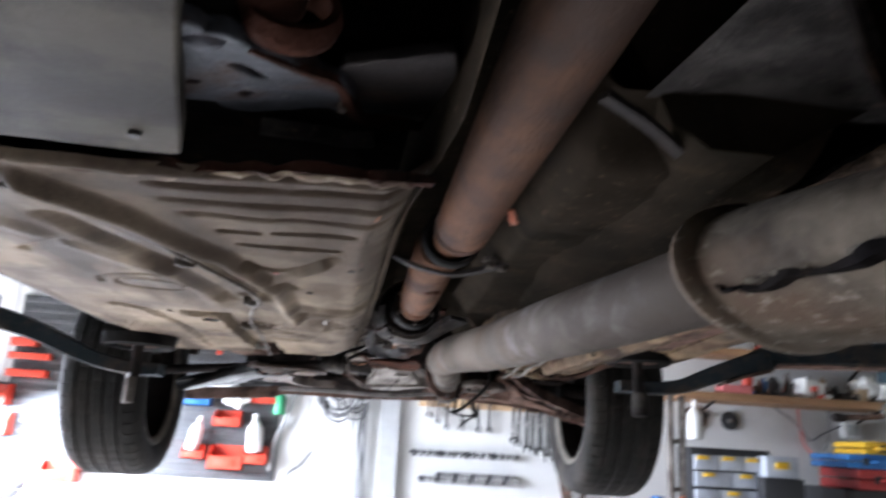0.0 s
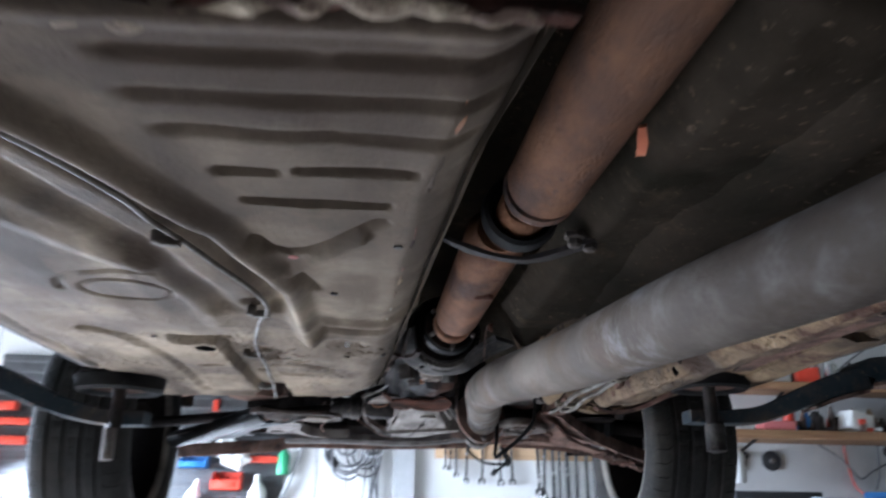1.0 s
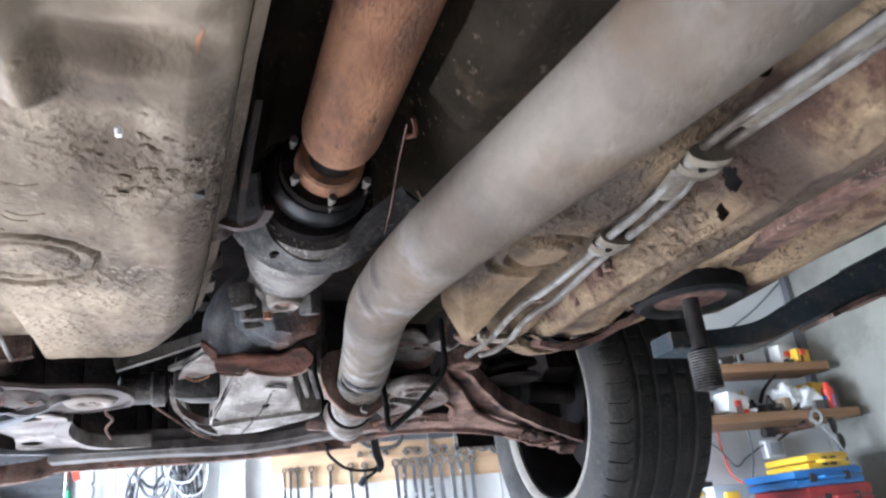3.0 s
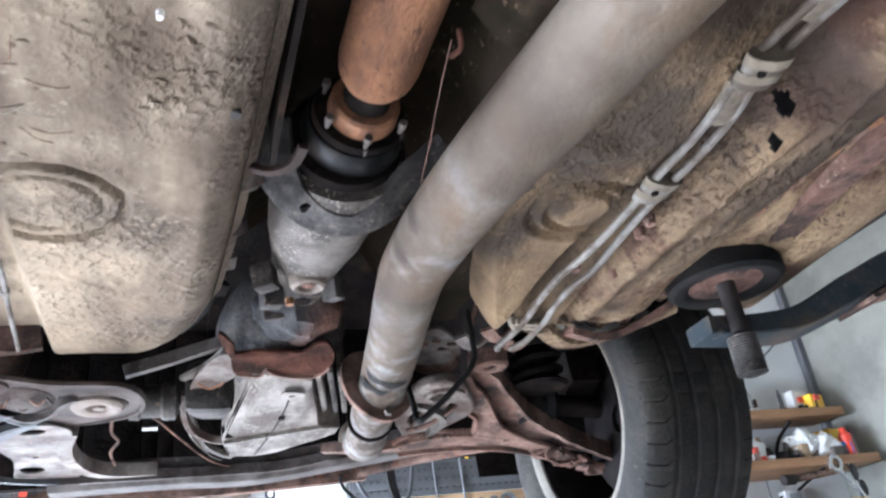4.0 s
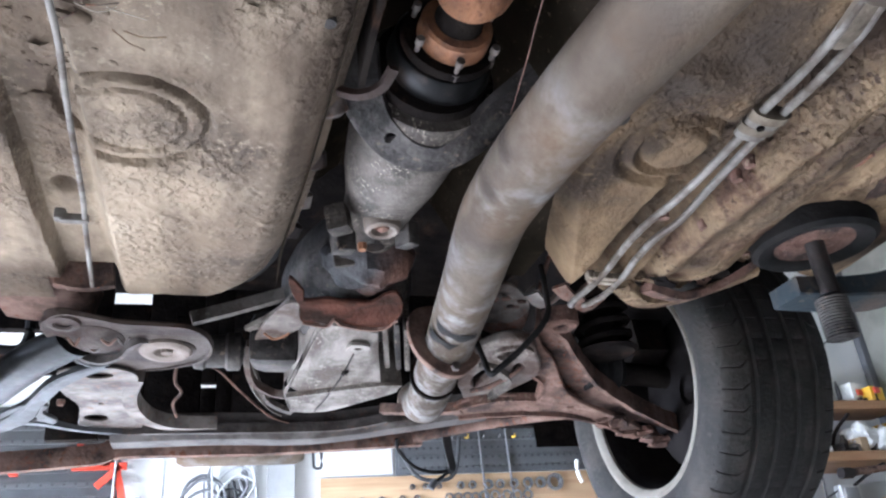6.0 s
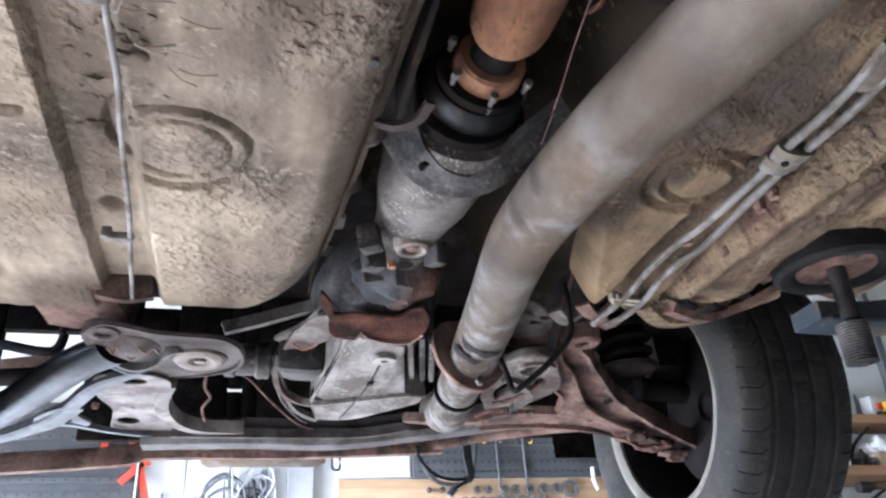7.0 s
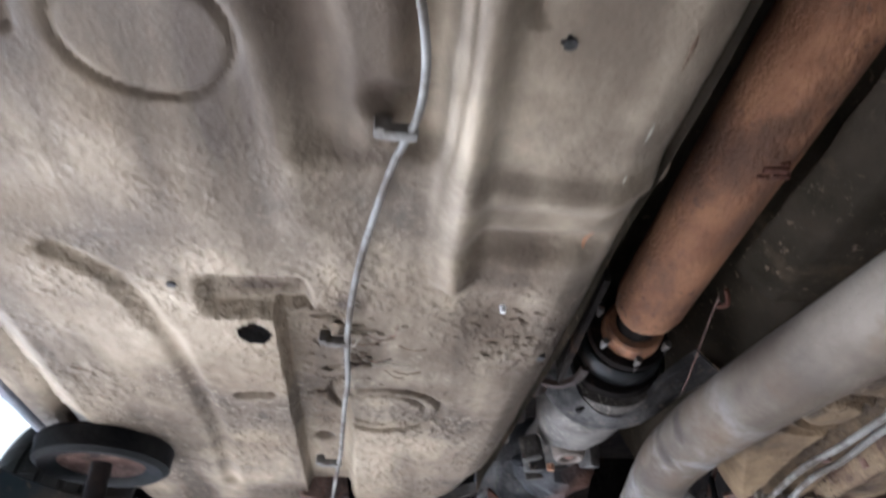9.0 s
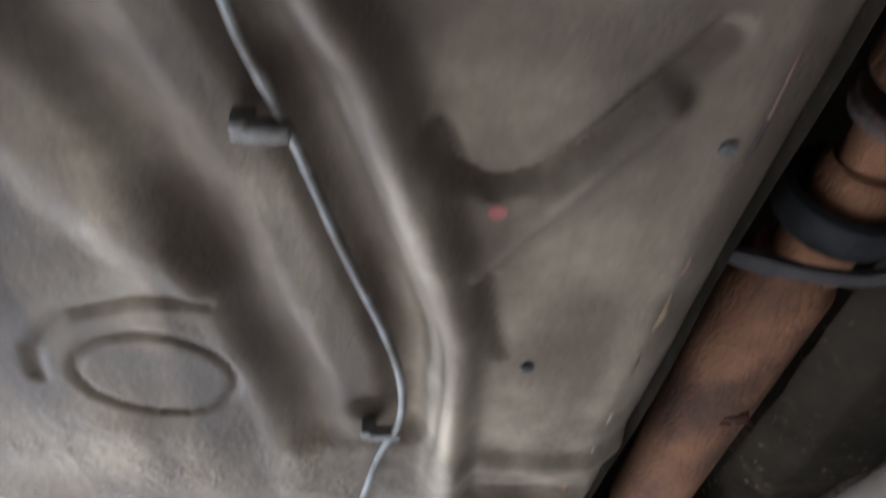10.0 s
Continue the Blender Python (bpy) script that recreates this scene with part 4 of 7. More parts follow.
# differential
DX = 0.006
diff = part("differential", lathe([(2.215, 0.055), (2.22, 0.074), (2.245, 0.077), (2.25, 0.070), (2.265, 0.071), (2.28, 0.070), (2.34, 0.069), (2.40, 0.064), (2.45, 0.055), (2.48, 0.050), (2.52, 0.047), (2.58, 0.05), (2.62, 0.055)],
            at(DX, 0, 1.735, ALONG_Y), 36), NOSE, car, "speckled grey cast aluminium differential housing")
part("housing", lathe([(2.58, 0.048), (2.63, 0.063), (2.68, 0.088), (2.74, 0.103), (2.80, 0.11)], at(DX, 0, 1.735, ALONG_Y), 36), HOUSING, diff, "dark oily diff housing")
part("seal_ring", lathe([(2.20, 0.045), (2.203, 0.063), (2.214, 0.066), (2.218, 0.05)], at(DX, 0, 1.735, ALONG_Y), 32), GREASE_SHADE, diff)
part("nose_bracket", add_sweep(bmesh.new(), [(-0.082, 2.185, 1.735), (-0.074, 2.205, 1.705), (-0.055, 2.232, 1.678), (-0.02, 2.258, 1.662), (0.02, 2.265, 1.660), (0.05, 2.250, 1.670), (0.085, 2.225, 1.695), (0.125, 2.19, 1.715)], [(-0.024, -0.003), (0.022, -0.003), (0.024, 0.004), (-0.024, 0.004)], 6, scales=[1.1, 1.0, 0.9, 0.95, 1.0, 1.1, 1.3, 1.5]), HOUSING, diff, "dark grey sheet bracket round the nose")
part("bracket_hole", lathe([(0, 0), (0, 0.007), (0.004, 0.007)], at(-0.034, 2.243, 1.6635, pose(0, 0, 0, 0, -105, 0)), 14), GREASE_SHADE, diff)
part("drain_plug", lathe([(0.006, 0.009), (0.004, 0.013), (-0.002, 0.015), (-0.004, 0.019), (-0.001, 0.023), (0.006, 0.025), (0.02, 0.026)], at(DX - 0.004, 2.468, 1.676, UPRIGHT), 28), RING, diff, "worn round drain plug")
part("plug_socket", lathe([(0, 0), (0, 0.008), (0.006, 0.012)], at(DX - 0.004, 2.468, 1.676, UPRIGHT), 6), RUST, diff)
for x0, y0, w, d, m, turn in ((0.012, 2.585, 0.028, 0.022, ALU, 12), (-0.032, 2.58, 0.032, 0.012, NOSE, -8), (0.045, 2.508, 0.022, 0.030, HOUSING, 30), (-0.055, 2.475, 0.03, 0.034, NOSE, -25), (-0.04, 2.535, 0.03, 0.03, HOUSING, 10)):
    part("casting_lug", box((x0 - w / 2, y0 - d / 2, 1.674), (x0 + w / 2, y0 + d / 2, 1.71), 0.005, pose(0, 0, 0, 8, -6, turn)), m, diff)
part("casting_hollow", lathe([(0, 0), (0.002, 0.010), (0.001, 0.014)], at(0.002, 2.525, 1.678, UPRIGHT), 12), GREASE_SHADE, diff)
part("lug_bolt", lathe([(0, 0), (0, 0.006), (0.01, 0.007)], at(-0.016, 2.522, 1.672, UPRIGHT), 6), ORANGE_RUST, diff)
bm = bmesh.new()
bmesh.ops.create_uvsphere(bm, u_segments=28, v_segments=14, radius=1.0)
for v in bm.verts:
    v.co = Vector((0.010 + v.co.x * 0.068, 2.612 + v.co.y * 0.066, 1.708 + v.co.z * 0.050)) + v.co * (0.010 * noise.noise(v.co * 3)) + Vector((0, 0, 0.004 * noise.noise(v.co * 9)))
part("lower_cup", bm, CUP, diff, "oily dark cup with rust on one flank")
bm = plate([(-0.107, 2.589), (-0.088, 2.615), (-0.081, 2.644), (-0.045, 2.640), (-0.007, 2.645), (0.021, 2.640), (0.045, 2.615), (0.058, 2.625), (0.068, 2.654), (0.066, 2.691), (0.053, 2.714), (0.026, 2.719), (0.0, 2.717), (-0.016, 2.707), (-0.031, 2.690), (-0.037, 2.700),
     (-0.041, 2.711), (-0.060, 2.708), (-0.077, 2.702), (-0.084, 2.680), (-0.086, 2.656), (-0.101, 2.622)], [], 1.634, 1.640, 0.002)
for v in bm.verts:
    v.co.z += 0.004 * noise.noise(v.co * 40) + 0.15 * max(2.715 - v.co.y, 0)
part("mount_bracket", bm, DEEP_RUST, diff, "rusty mounting bracket")
part("bracket_edge", add_sweep(bmesh.new(), [(-0.077, 2.703, 1.635), (-0.060, 2.709, 1.634), (-0.040, 2.712, 1.634), (-0.031, 2.692, 1.636), (-0.016, 2.709, 1.634), (0.026, 2.720, 1.632), (0.053, 2.715, 1.633), (0.067, 2.688, 1.637)], [(-0.002, -0.003), (0.002, -0.003), (0.002, 0.004), (-0.002, 0.004)], 4), RUST_DARK, diff)
# rear cover: a flat silver belly that folds up at its far end, a rim, a pod and fins
bm = bmesh.new()
low = [bm.verts.new(c) for c in ((-0.052, 2.705, 1.634), (0.046, 2.735, 1.629), (0.084, 2.913, 1.603), (0.126, 2.924, 1.606), (0.126, 2.972, 1.600), (0.060, 3.018, 1.594), (0.0, 3.058, 1.588), (-0.066, 3.064, 1.588), (-0.086, 2.958, 1.596))]
top = [bm.verts.new((v.co.x * 0.95, v.co.y - 0.01, 1.74)) for v in low]
bm.faces.new((low[0], low[1], low[2], low[8]))
bm.faces.new((low[2], low[3], low[4], low[5], low[6], low[7], low[8]))
for i in range(9):
    bm.faces.new((low[i], low[(i + 1) % 9], top[(i + 1) % 9], top[i]))
bmesh.ops.bevel(bm, geom=bm.edges[:], offset=0.005, segments=2, affect="EDGES", profile=0.6)
bmesh.ops.subdivide_edges(bm, edges=[e for e in bm.edges if e.calc_length() > 0.03], cuts=4, use_grid_fill=True)
for v in bm.verts:
    v.co += Vector((0.002, 0.002, 0.004)) * noise.noise(v.co * 25)
part("rear_cover", bm, ALU, diff, "silver grey diff cover belly")
part("cover_rim", add_sweep(bmesh.new(), [(-0.15, 2.98, 1.69), (-0.135, 3.02, 1.645), (-0.115, 3.05, 1.615), (-0.085, 3.06, 1.598), (-0.06, 3.068, 1.592)], [(-0.008, -0.003), (0.008, -0.003), (0.008, 0.006), (-0.008, 0.006)], 5), NOSE, diff)
part("cover_strap", tube([(-0.16, 2.95, 1.665), (-0.135, 3.03, 1.625), (-0.10, 3.075, 1.60), (-0.078, 3.09, 1.592)], 0.003, 8, 5), NOSE, diff)
part("fan_plate", plate([(-0.098, 2.690), (-0.128, 2.770), (-0.140, 2.845), (-0.136, 2.872), (-0.112, 2.852), (-0.070, 2.790), (-0.062, 2.72)], [], 1.660, 1.666, 0.002), CASTING, diff)

part("dry_twig", tube([(-0.130, 2.80, 1.652), (-0.115, 2.815, 1.648), (-0.100, 2.81, 1.65), (-0.09, 2.80, 1.653)], 0.0018, 6, 4), ORANGE_RUST, diff)
part("cover_pod", box((-0.146, 2.845, 1.628), (-0.058, 2.965, 1.72), 0.022, pose(0, 0, 0, 8, 4, -8)), HOUSING, diff)
part("pod_rim", add_sweep(bmesh.new(), [(-0.150, 2.87, 1.66), (-0.152, 2.93, 1.645), (-0.138, 2.985, 1.628), (-0.105, 3.0, 1.612), (-0.080, 2.99, 1.604)], [(-0.005, -0.007), (0.005, -0.007), (0.005, 0.007), (-0.005, 0.007)], 5), CASTING, diff)
part("cast_seam", tube([(0.016, 2.80, 1.6185), (0.010, 2.872, 1.6075), (-0.004, 2.95, 1.5945), (-0.020, 3.04, 1.587)], 0.0016, 8, 4), HOUSING, diff)
for k in range(7):
    a = 0.9 * k
    part("gasket_blob", tube([(0.012, 2.868, 1.6075), (0.012 + 0.006 * math.cos(a), 2.868 + 0.011 * math.sin(a), 1.6075 - 0.0016 * math.sin(a))], 0.0014, 6, 1), GREASE_SHADE, diff)
part("belly_fold", add_sweep(bmesh.new(), [(-0.080, 2.960, 1.592), (0.0, 2.938, 1.596), (0.080, 2.917, 1.600), (0.124, 2.926, 1.603)], [(-0.003, -0.003), (0.003, -0.003), (0.004, 0.004), (-0.004, 0.004)], 4), ALU, diff)
part("vent_tab", plate([(0.006, 2.752), (0.036, 2.760), (0.034, 2.790), (0.002, 2.784)], [oval(0.019, 2.771, 0.008, 0.006)], 1.616, 1.621, 0.001, 2), ALU, diff)
for i, x0 in enumerate((0.072, 0.094, 0.112)):
    part("cooling_fin", box((x0 - 0.005, 2.70 + 0.012 * i, 1.632 - 0.003 * i), (x0 + 0.005, 2.905, 1.74), 0.004, pose(0, 0, 0, -4, 0, -13)), (ALU, HOUSING, NOSE)[i], diff)

part("support_strip", add_sweep(bmesh.new(), [(-0.245, 2.80, 1.675), (-0.18, 2.80, 1.695), (-0.12, 2.80, 1.715), (-0.08, 2.78, 1.72)], [(-0.008, -0.010), (0.008, -0.010), (0.008, 0.010), (-0.008, 0.010)], 3), ALU, car)
part("support_strip", add_sweep(bmesh.new(), [(-0.15, 2.86, 1.68), (-0.10, 2.80, 1.69), (-0.075, 2.74, 1.70)], [(-0.014, -0.004), (0.014, -0.004), (0.014, 0.004), (-0.014, 0.004)], 3), ALU, car)
part("side_shield", add_sweep(bmesh.new(), [(-0.078, 1.95, 1.735), (-0.08, 2.10, 1.725), (-0.078, 2.17, 1.725)], [(-0.003, -0.055), (0.003, -0.055), (0.003, 0.06), (-0.003, 0.06)], 3), GREASE_SHADE, car)
part("shield_lip", add_sweep(bmesh.new(), [(-0.098, 2.195, 1.682), (-0.078, 2.19, 1.675), (-0.058, 2.175, 1.675), (-0.050, 2.15, 1.68)], [(-0.005, -0.003), (0.005, -0.003), (0.005, 0.004), (-0.005, 0.004)], 4), CARRIER, car)
for i, (x, y, z) in enumerate(((-0.098, 2.23, 1.69), (-0.105, 2.34, 1.695), (-0.11, 2.44, 1.70), (-0.115, 2.52, 1.70))):
    part("hose_clamp", lathe([(-0.012, 0.008), (-0.008, 0.016), (0.008, 0.016), (0.012, 0.008)], at(x, y, z, pose(0, 0, 0, 0, 40, 60 + 20 * i)), 14), DARK if i % 2 else STEEL, car)
part("vent_hose", tube([(-0.10, 2.18, 1.70), (-0.105, 2.32, 1.70), (-0.115, 2.48, 1.70), (-0.13, 2.62, 1.71), (-0.16, 2.75, 1.73)], 0.009, 10, 5), RUBBER, car)

# exhaust
EX = [(0.30, 0.98, 1.605), (0.25, 1.11, 1.597), (0.21, 1.24, 1.59), (0.172, 1.4, 1.588), (0.142, 1.75, 1.60), (0.108, 2.1, 1.62), (0.101, 2.28, 1.625), (0.111, 2.38, 1.625), (0.130, 2.5, 1.623), (0.152, 2.66, 1.615), (0.165, 2.76, 1.608)]
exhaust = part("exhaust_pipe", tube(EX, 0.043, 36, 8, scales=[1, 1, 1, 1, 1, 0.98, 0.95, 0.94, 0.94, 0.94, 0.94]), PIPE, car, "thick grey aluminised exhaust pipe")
bm = lathe([(0, 0.0), (0.0, 0.045), (0.002, 0.082), (0.006, 0.089), (0.003, 0.094), (0.003, 0.098), (0.010, 0.101), (0.020, 0.098), (0.026, 0.0925), (0.30, 0.094), (0.62, 0.092), (0.63, 0.09), (0.64, 0.05), (0.64, 0.0)], Matrix(), 44)
bmesh.ops.transform(bm, matrix=pose(0.31, 1.08, 1.598, 0, 0, -66) @ Matrix.Diagonal((1, 1.5, 0.72, 1)), verts=bm.verts)
part("muffler", bm, MUFFLER, exhaust, "dirty grey oval muffler with a rolled end seam")
random.seed(29)
SEAM = [Vector((0.209, 0.996, 1.568)).lerp(Vector((0.228, 0.968, 1.562)), k / 6) for k in range(6)] + [Vector((0.228, 0.968, 1.562)).lerp(Vector((0.266, 0.858, 1.570)), k / 9) for k in range(9)] + [Vector((0.266, 0.858, 1.570)).lerp(Vector((0.335, 0.703, 1.570)), k / 8) for k in range(9)]
SEAM = [p + Vector((random.uniform(-0.002, 0.002), random.uniform(-0.004, 0.004), random.uniform(-0.003, 0.003))) for p in SEAM]
part("muffler_seam", add_sweep(bmesh.new(), SEAM, [(-0.005, -0.003), (0.005, -0.002), (0.005, 0.006), (-0.005, 0.004)], 3, scales=[0.2, 0.5, 0.3, 0.9, 0.5, 1.2, 0.8, 0.5, 1.0, 1.5, 1.1, 1.6, 1.3, 1.8, 1.4]), GREASE_SHADE, exhaust)
for k in range(9):
    p = SEAM[4 + 2 * k] + Vector((-0.002, random.uniform(-0.01, 0.01), random.uniform(0.004, 0.012)))
    bm = bmesh.new()
    bmesh.ops.create_icosphere(bm, subdivisions=2, radius=1.0)
    w, h = random.uniform(0.005, 0.014), random.uniform(0.003, 0.006)
    for v in bm.verts:
        q = Vector((v.co.x * 0.0012, v.co.y * w, v.co.z * h * 0.7)) * (1 + 0.9 * noise.noise(v.co * 1.9 + Vector((k, 4, 0))))
        v.co = pose(0, 0, 0, 0, 0, 27) @ q + p + Vector((0, 0, 0.001))
    part("salt_crust", bm, SALT, exhaust)
bm = plate([(0.054, 0.04), (0.060, 0.0), (0.050, -0.030), (0.022, -0.054), (0.004, -0.060), (-0.022, -0.054), (-0.052, -0.026), (-0.064, 0.01), (-0.058, 0.045), (-0.03, 0.062), (0.03, 0.06)], [circle(0.041, 14)], -0.006, 0.006, 0.002, 4)
bmesh.ops.transform(bm, matrix=pose(0.156, 2.722, 1.612, 82, 0, 6), verts=bm.verts)
part("pipe_flange", bm, RUST_DARK, exhaust, "dark rusty exhaust joint flange")
part("flange_bolt", lathe([(-0.02, 0), (-0.02, 0.007), (-0.012, 0.008), (-0.012, 0.004), (0.02, 0.004)], at(0.160, 2.712, 1.564, ALONG_Y), 6), STEEL, exhaust)
part("joint_pipe", tube([(0.158, 2.74, 1.605), (0.166, 2.82, 1.600), (0.178, 2.93, 1.590), (0.19, 3.02, 1.595), (0.20, 3.12, 1.63)], 0.039, 28, 5), PIPE, exhaust)
part("joint_ring", lathe([(-0.005, 0.036), (-0.005, 0.043), (0.005, 0.043), (0.005, 0.036)], at(0.168, 2.855, 1.597, pose(0, 0, 0, 0, 4, 84)), 24), GREASE_SHADE, exhaust)
for k, y0 in enumerate((2.595, 2.632)):
    rows = []
    bm = bmesh.new()
    for y, dx in ((y0, 0.0), (y0 + 0.010, 0.0016), (y0 + 0.022, 0.003)):
        rows.append([bm.verts.new((0.144 + dx + 0.0412 * math.cos(a), y + 0.004 * math.sin(a * 7 + k) * (y > y0 + 0.015), 1.6172 + 0.0412 * math.sin(a))) for a in frange(math.radians(196), math.radians(300 - 22 * k), 14)])
    for a, b in zip(rows, rows[1:]):
        for i in range(13):
            bm.faces.new((a[i], a[i + 1], b[i + 1], b[i]))
    part("black_tape", bm, RUBBER, exhaust, "torn strip of black tape")

SILVER_LINE = [(-0.366, 2.822, 1.602), (-0.410, 2.850, 1.598), (-0.452, 2.908, 1.596), (-0.496, 3.000, 1.592), (-0.535, 3.075, 1.588), (-0.62, 3.165, 1.582), (-0.73, 3.26, 1.578), (-0.82, 3.32, 1.574)]
BRANCH_LINE = [(-0.545, 3.085, 1.588), (-0.505, 3.118, 1.590), (-0.465, 3.168, 1.592), (-0.42, 3.205, 1.594), (-0.365, 3.236, 1.596)]
# left side of the rear axle carrier
RIM_LOOP = [(-0.436, 2.690), (-0.428, 2.657), (-0.402, 2.627), (-0.366, 2.642), (-0.332, 2.660), (-0.281, 2.666), (-0.242, 2.675), (-0.220, 2.709), (-0.212, 2.764), (-0.225, 2.811), (-0.256, 2.843), (-0.29, 2.862), (-0.324, 2.872)]
carrier = part("axle_carrier", plate(RIM_LOOP + [(-0.345, 2.90), (-0.390, 2.89), (-0.412, 2.84), (-0.428, 2.78)], [oval(-0.277, 2.766, 0.030, 0.040)], 1.612, 1.617, 0.002), CARRIER, car, "dirty brown-grey pressed rear axle carrier")
part("carrier_rim", add_sweep(bmesh.new(), [(x, y, 1.611) for x, y in RIM_LOOP], [(-0.0014, -0.002), (0.0014, -0.002), (0.002, 0.004), (-0.002, 0.004)], 5, scales=[1.0, 1.4, 1.2, 0.7, 0.9, 0.7, 1.0, 1.6, 2.0, 2.2, 1.4, 0.9, 0.5]), CARRIER, carrier)
part("carrier_eye", lathe([(0.0, 0.010), (-0.003, 0.013), (-0.001, 0.022), (0.012, 0.026)], at(-0.405, 2.662, 1.609, UPRIGHT) @ Matrix.Diagonal((1, 1.2, 1, 1)), 24), CARRIER, carrier)
part("mount_cup", lathe([(0.0, 0.0), (0.001, 0.014), (0.006, 0.028), (0.014, 0.040), (0.02, 0.042)], at(-0.372, 2.728, 1.597, UPRIGHT) @ Matrix.Diagonal((1, 1.35, 1, 1)), 28), CARRIER, carrier)
part("cup_lip", add_sweep(bmesh.new(), [(-0.412, 2.745, 1.606), (-0.395, 2.785, 1.602), (-0.370, 2.795, 1.600), (-0.342, 2.772, 1.600), (-0.322, 2.728, 1.602), (-0.308, 2.716, 1.604), (-0.300, 2.722, 1.606)], [(-0.003, -0.003), (0.003, -0.003), (0.004, 0.006), (-0.004, 0.006)], 5, scales=[0.6, 1.2, 1.4, 1.0, 1.3, 1.0, 0.5]), BEAM, carrier)
part("cup_shine", add_sweep(bmesh.new(), [(-0.408, 2.790, 1.603), (-0.385, 2.812, 1.600), (-0.360, 2.806, 1.600)], circle(0.008, 10, 0.004), 4, scales=[0.4, 1.0, 0.4]), SHINY, carrier)
for k, (x, y, dx, dy) in enumerate(((-0.372, 2.730, 0.012, 0.006), (-0.35, 2.70, 0.010, 0.004), (-0.33, 2.70, 0.008, 0.010), (-0.395, 2.705, 0.008, 0.012))):
    part("cup_dent", add_sweep(bmesh.new(), [(x - dx, y - dy, 1.601), (x, y + 0.004, 1.596), (x + dx, y - dy, 1.601)], circle(0.003, 8), 4, scales=[0.4, 1, 0.4]), RUST_DARK if k % 2 else BEAM, carrier)
part("bush", lathe([(0.004, 0.030), (0.002, 0.038), (0.004, 0.043), (0.02, 0.046)], at(-0.277, 2.766, 1.606, UPRIGHT), 32), CARRIER, carrier)
part("bush_ring", lathe([(0.012, 0.010), (0.006, 0.016), (0.003, 0.018), (0.0, 0.026), (0.001, 0.034), (0.005, 0.0385), (0.014, 0.039)], at(-0.277, 2.766, 1.602, UPRIGHT) @ Matrix.Diagonal((1, 1.15, 1, 1)), 40), RING, carrier, "dusty rust-beige bush ring")
part("bush_bolt", lathe([(0, 0), (0, 0.009), (0.008, 0.011), (0.012, 0.0)], at(-0.276, 2.768, 1.605, UPRIGHT), 6), RING, carrier)

part("slotted_plate", plate([(-0.440, 2.862), (-0.395, 2.842), (-0.350, 2.846), (-0.326, 2.888), (-0.340, 2.980), (-0.345, 3.060), (-0.328, 3.135), (-0.285, 3.19), (-0.30, 3.235), (-0.38, 3.24), (-0.450, 3.21), (-0.444, 3.13), (-0.436, 3.05), (-0.452, 2.96)],
     [oval(-0.384, 2.876, 0.023, 0.019), oval(-0.417, 3.140, 0.022, 0.026), oval(-0.398, 3.043, 0.006, 0.006)], 1.604, 1.608, 0.001), STEEL, carrier, "dusty grey slotted plate")
part("plate_fold", add_sweep(bmesh.new(), [(-0.330, 2.91, 1.610), (-0.346, 2.99, 1.606), (-0.346, 3.07, 1.603), (-0.326, 3.145, 1.600), (-0.28, 3.19, 1.598), (-0.20, 3.21, 1.60)], [(-0.012, -0.006), (0.012, -0.006), (0.014, 0.02), (-0.014, 0.02)], 5), STEEL, carrier)
beam = part("crossbeam", add_sweep(bmesh.new(), [(-0.40, 3.26, 1.600), (-0.2, 3.255, 1.602), (0.0, 3.25, 1.598), (0.18, 3.24, 1.615), (0.38, 3.20, 1.632)], [(-0.04, -0.012), (-0.028, -0.022), (0.028, -0.022), (0.04, -0.010), (0.04, 0.03), (-0.04, 0.03)], 6), BEAM, car, "pressed steel crossbeam behind the differential")
part("beam_lip", add_sweep(bmesh.new(), [(-0.34, 3.205, 1.595), (-0.1, 3.21, 1.595), (0.05, 3.205, 1.596), (0.15, 3.19, 1.608)], [(-0.006, -0.008), (0.006, -0.008), (0.006, 0.012), (-0.006, 0.012)], 5), BEAM, beam)
bar = part("rear_crossbar", add_sweep(bmesh.new(), [(-0.74, 3.30, 1.550), (-0.45, 3.32, 1.572), (-0.38, 3.33, 1.588), (-0.1, 3.33, 1.588), (0.26, 3.33, 1.600)], [(-0.012, -0.020), (0.012, -0.020), (0.016, 0.0), (0.012, 0.020), (-0.012, 0.020)], 5), RUST_DARK, car, "rusty brown crossbar behind the axle")
part("anti_roll_bar", tube([(0.24, 3.32, 1.598), (0.40, 3.26, 1.612), (0.52, 3.16, 1.605), (0.60, 3.06, 1.585)], 0.013, 14, 6), RUST_DARK, car, "thin rusty anti-roll bar")
lower = part("lower_arm", add_sweep(bmesh.new(), SILVER_LINE, [(-0.014, -0.002), (-0.009, -0.006), (0.009, -0.006), (0.014, -0.001), (0.011, 0.012), (-0.011, 0.012)], 6, scales=[0.5, 0.9, 1.0, 1.0, 1.5, 1.1, 1.0, 1.0]), SILVER, car, "bare silver-grey control arm")
part("arm_branch", add_sweep(bmesh.new(), BRANCH_LINE, [(-0.010, -0.003), (0.010, -0.004), (0.009, 0.008), (-0.009, 0.008)], 5, scales=[1.4, 1.1, 0.8, 0.8, 1.0]), SILVER, lower)
part("arm_gusset", plate([(-0.478, 3.000), (-0.518, 3.002), (-0.570, 3.080), (-0.545, 3.118), (-0.500, 3.130), (-0.478, 3.10), (-0.492, 3.045)], [oval(-0.520, 3.078, 0.016, 0.017)], 1.588, 1.595, 0.002), SILVER, lower)
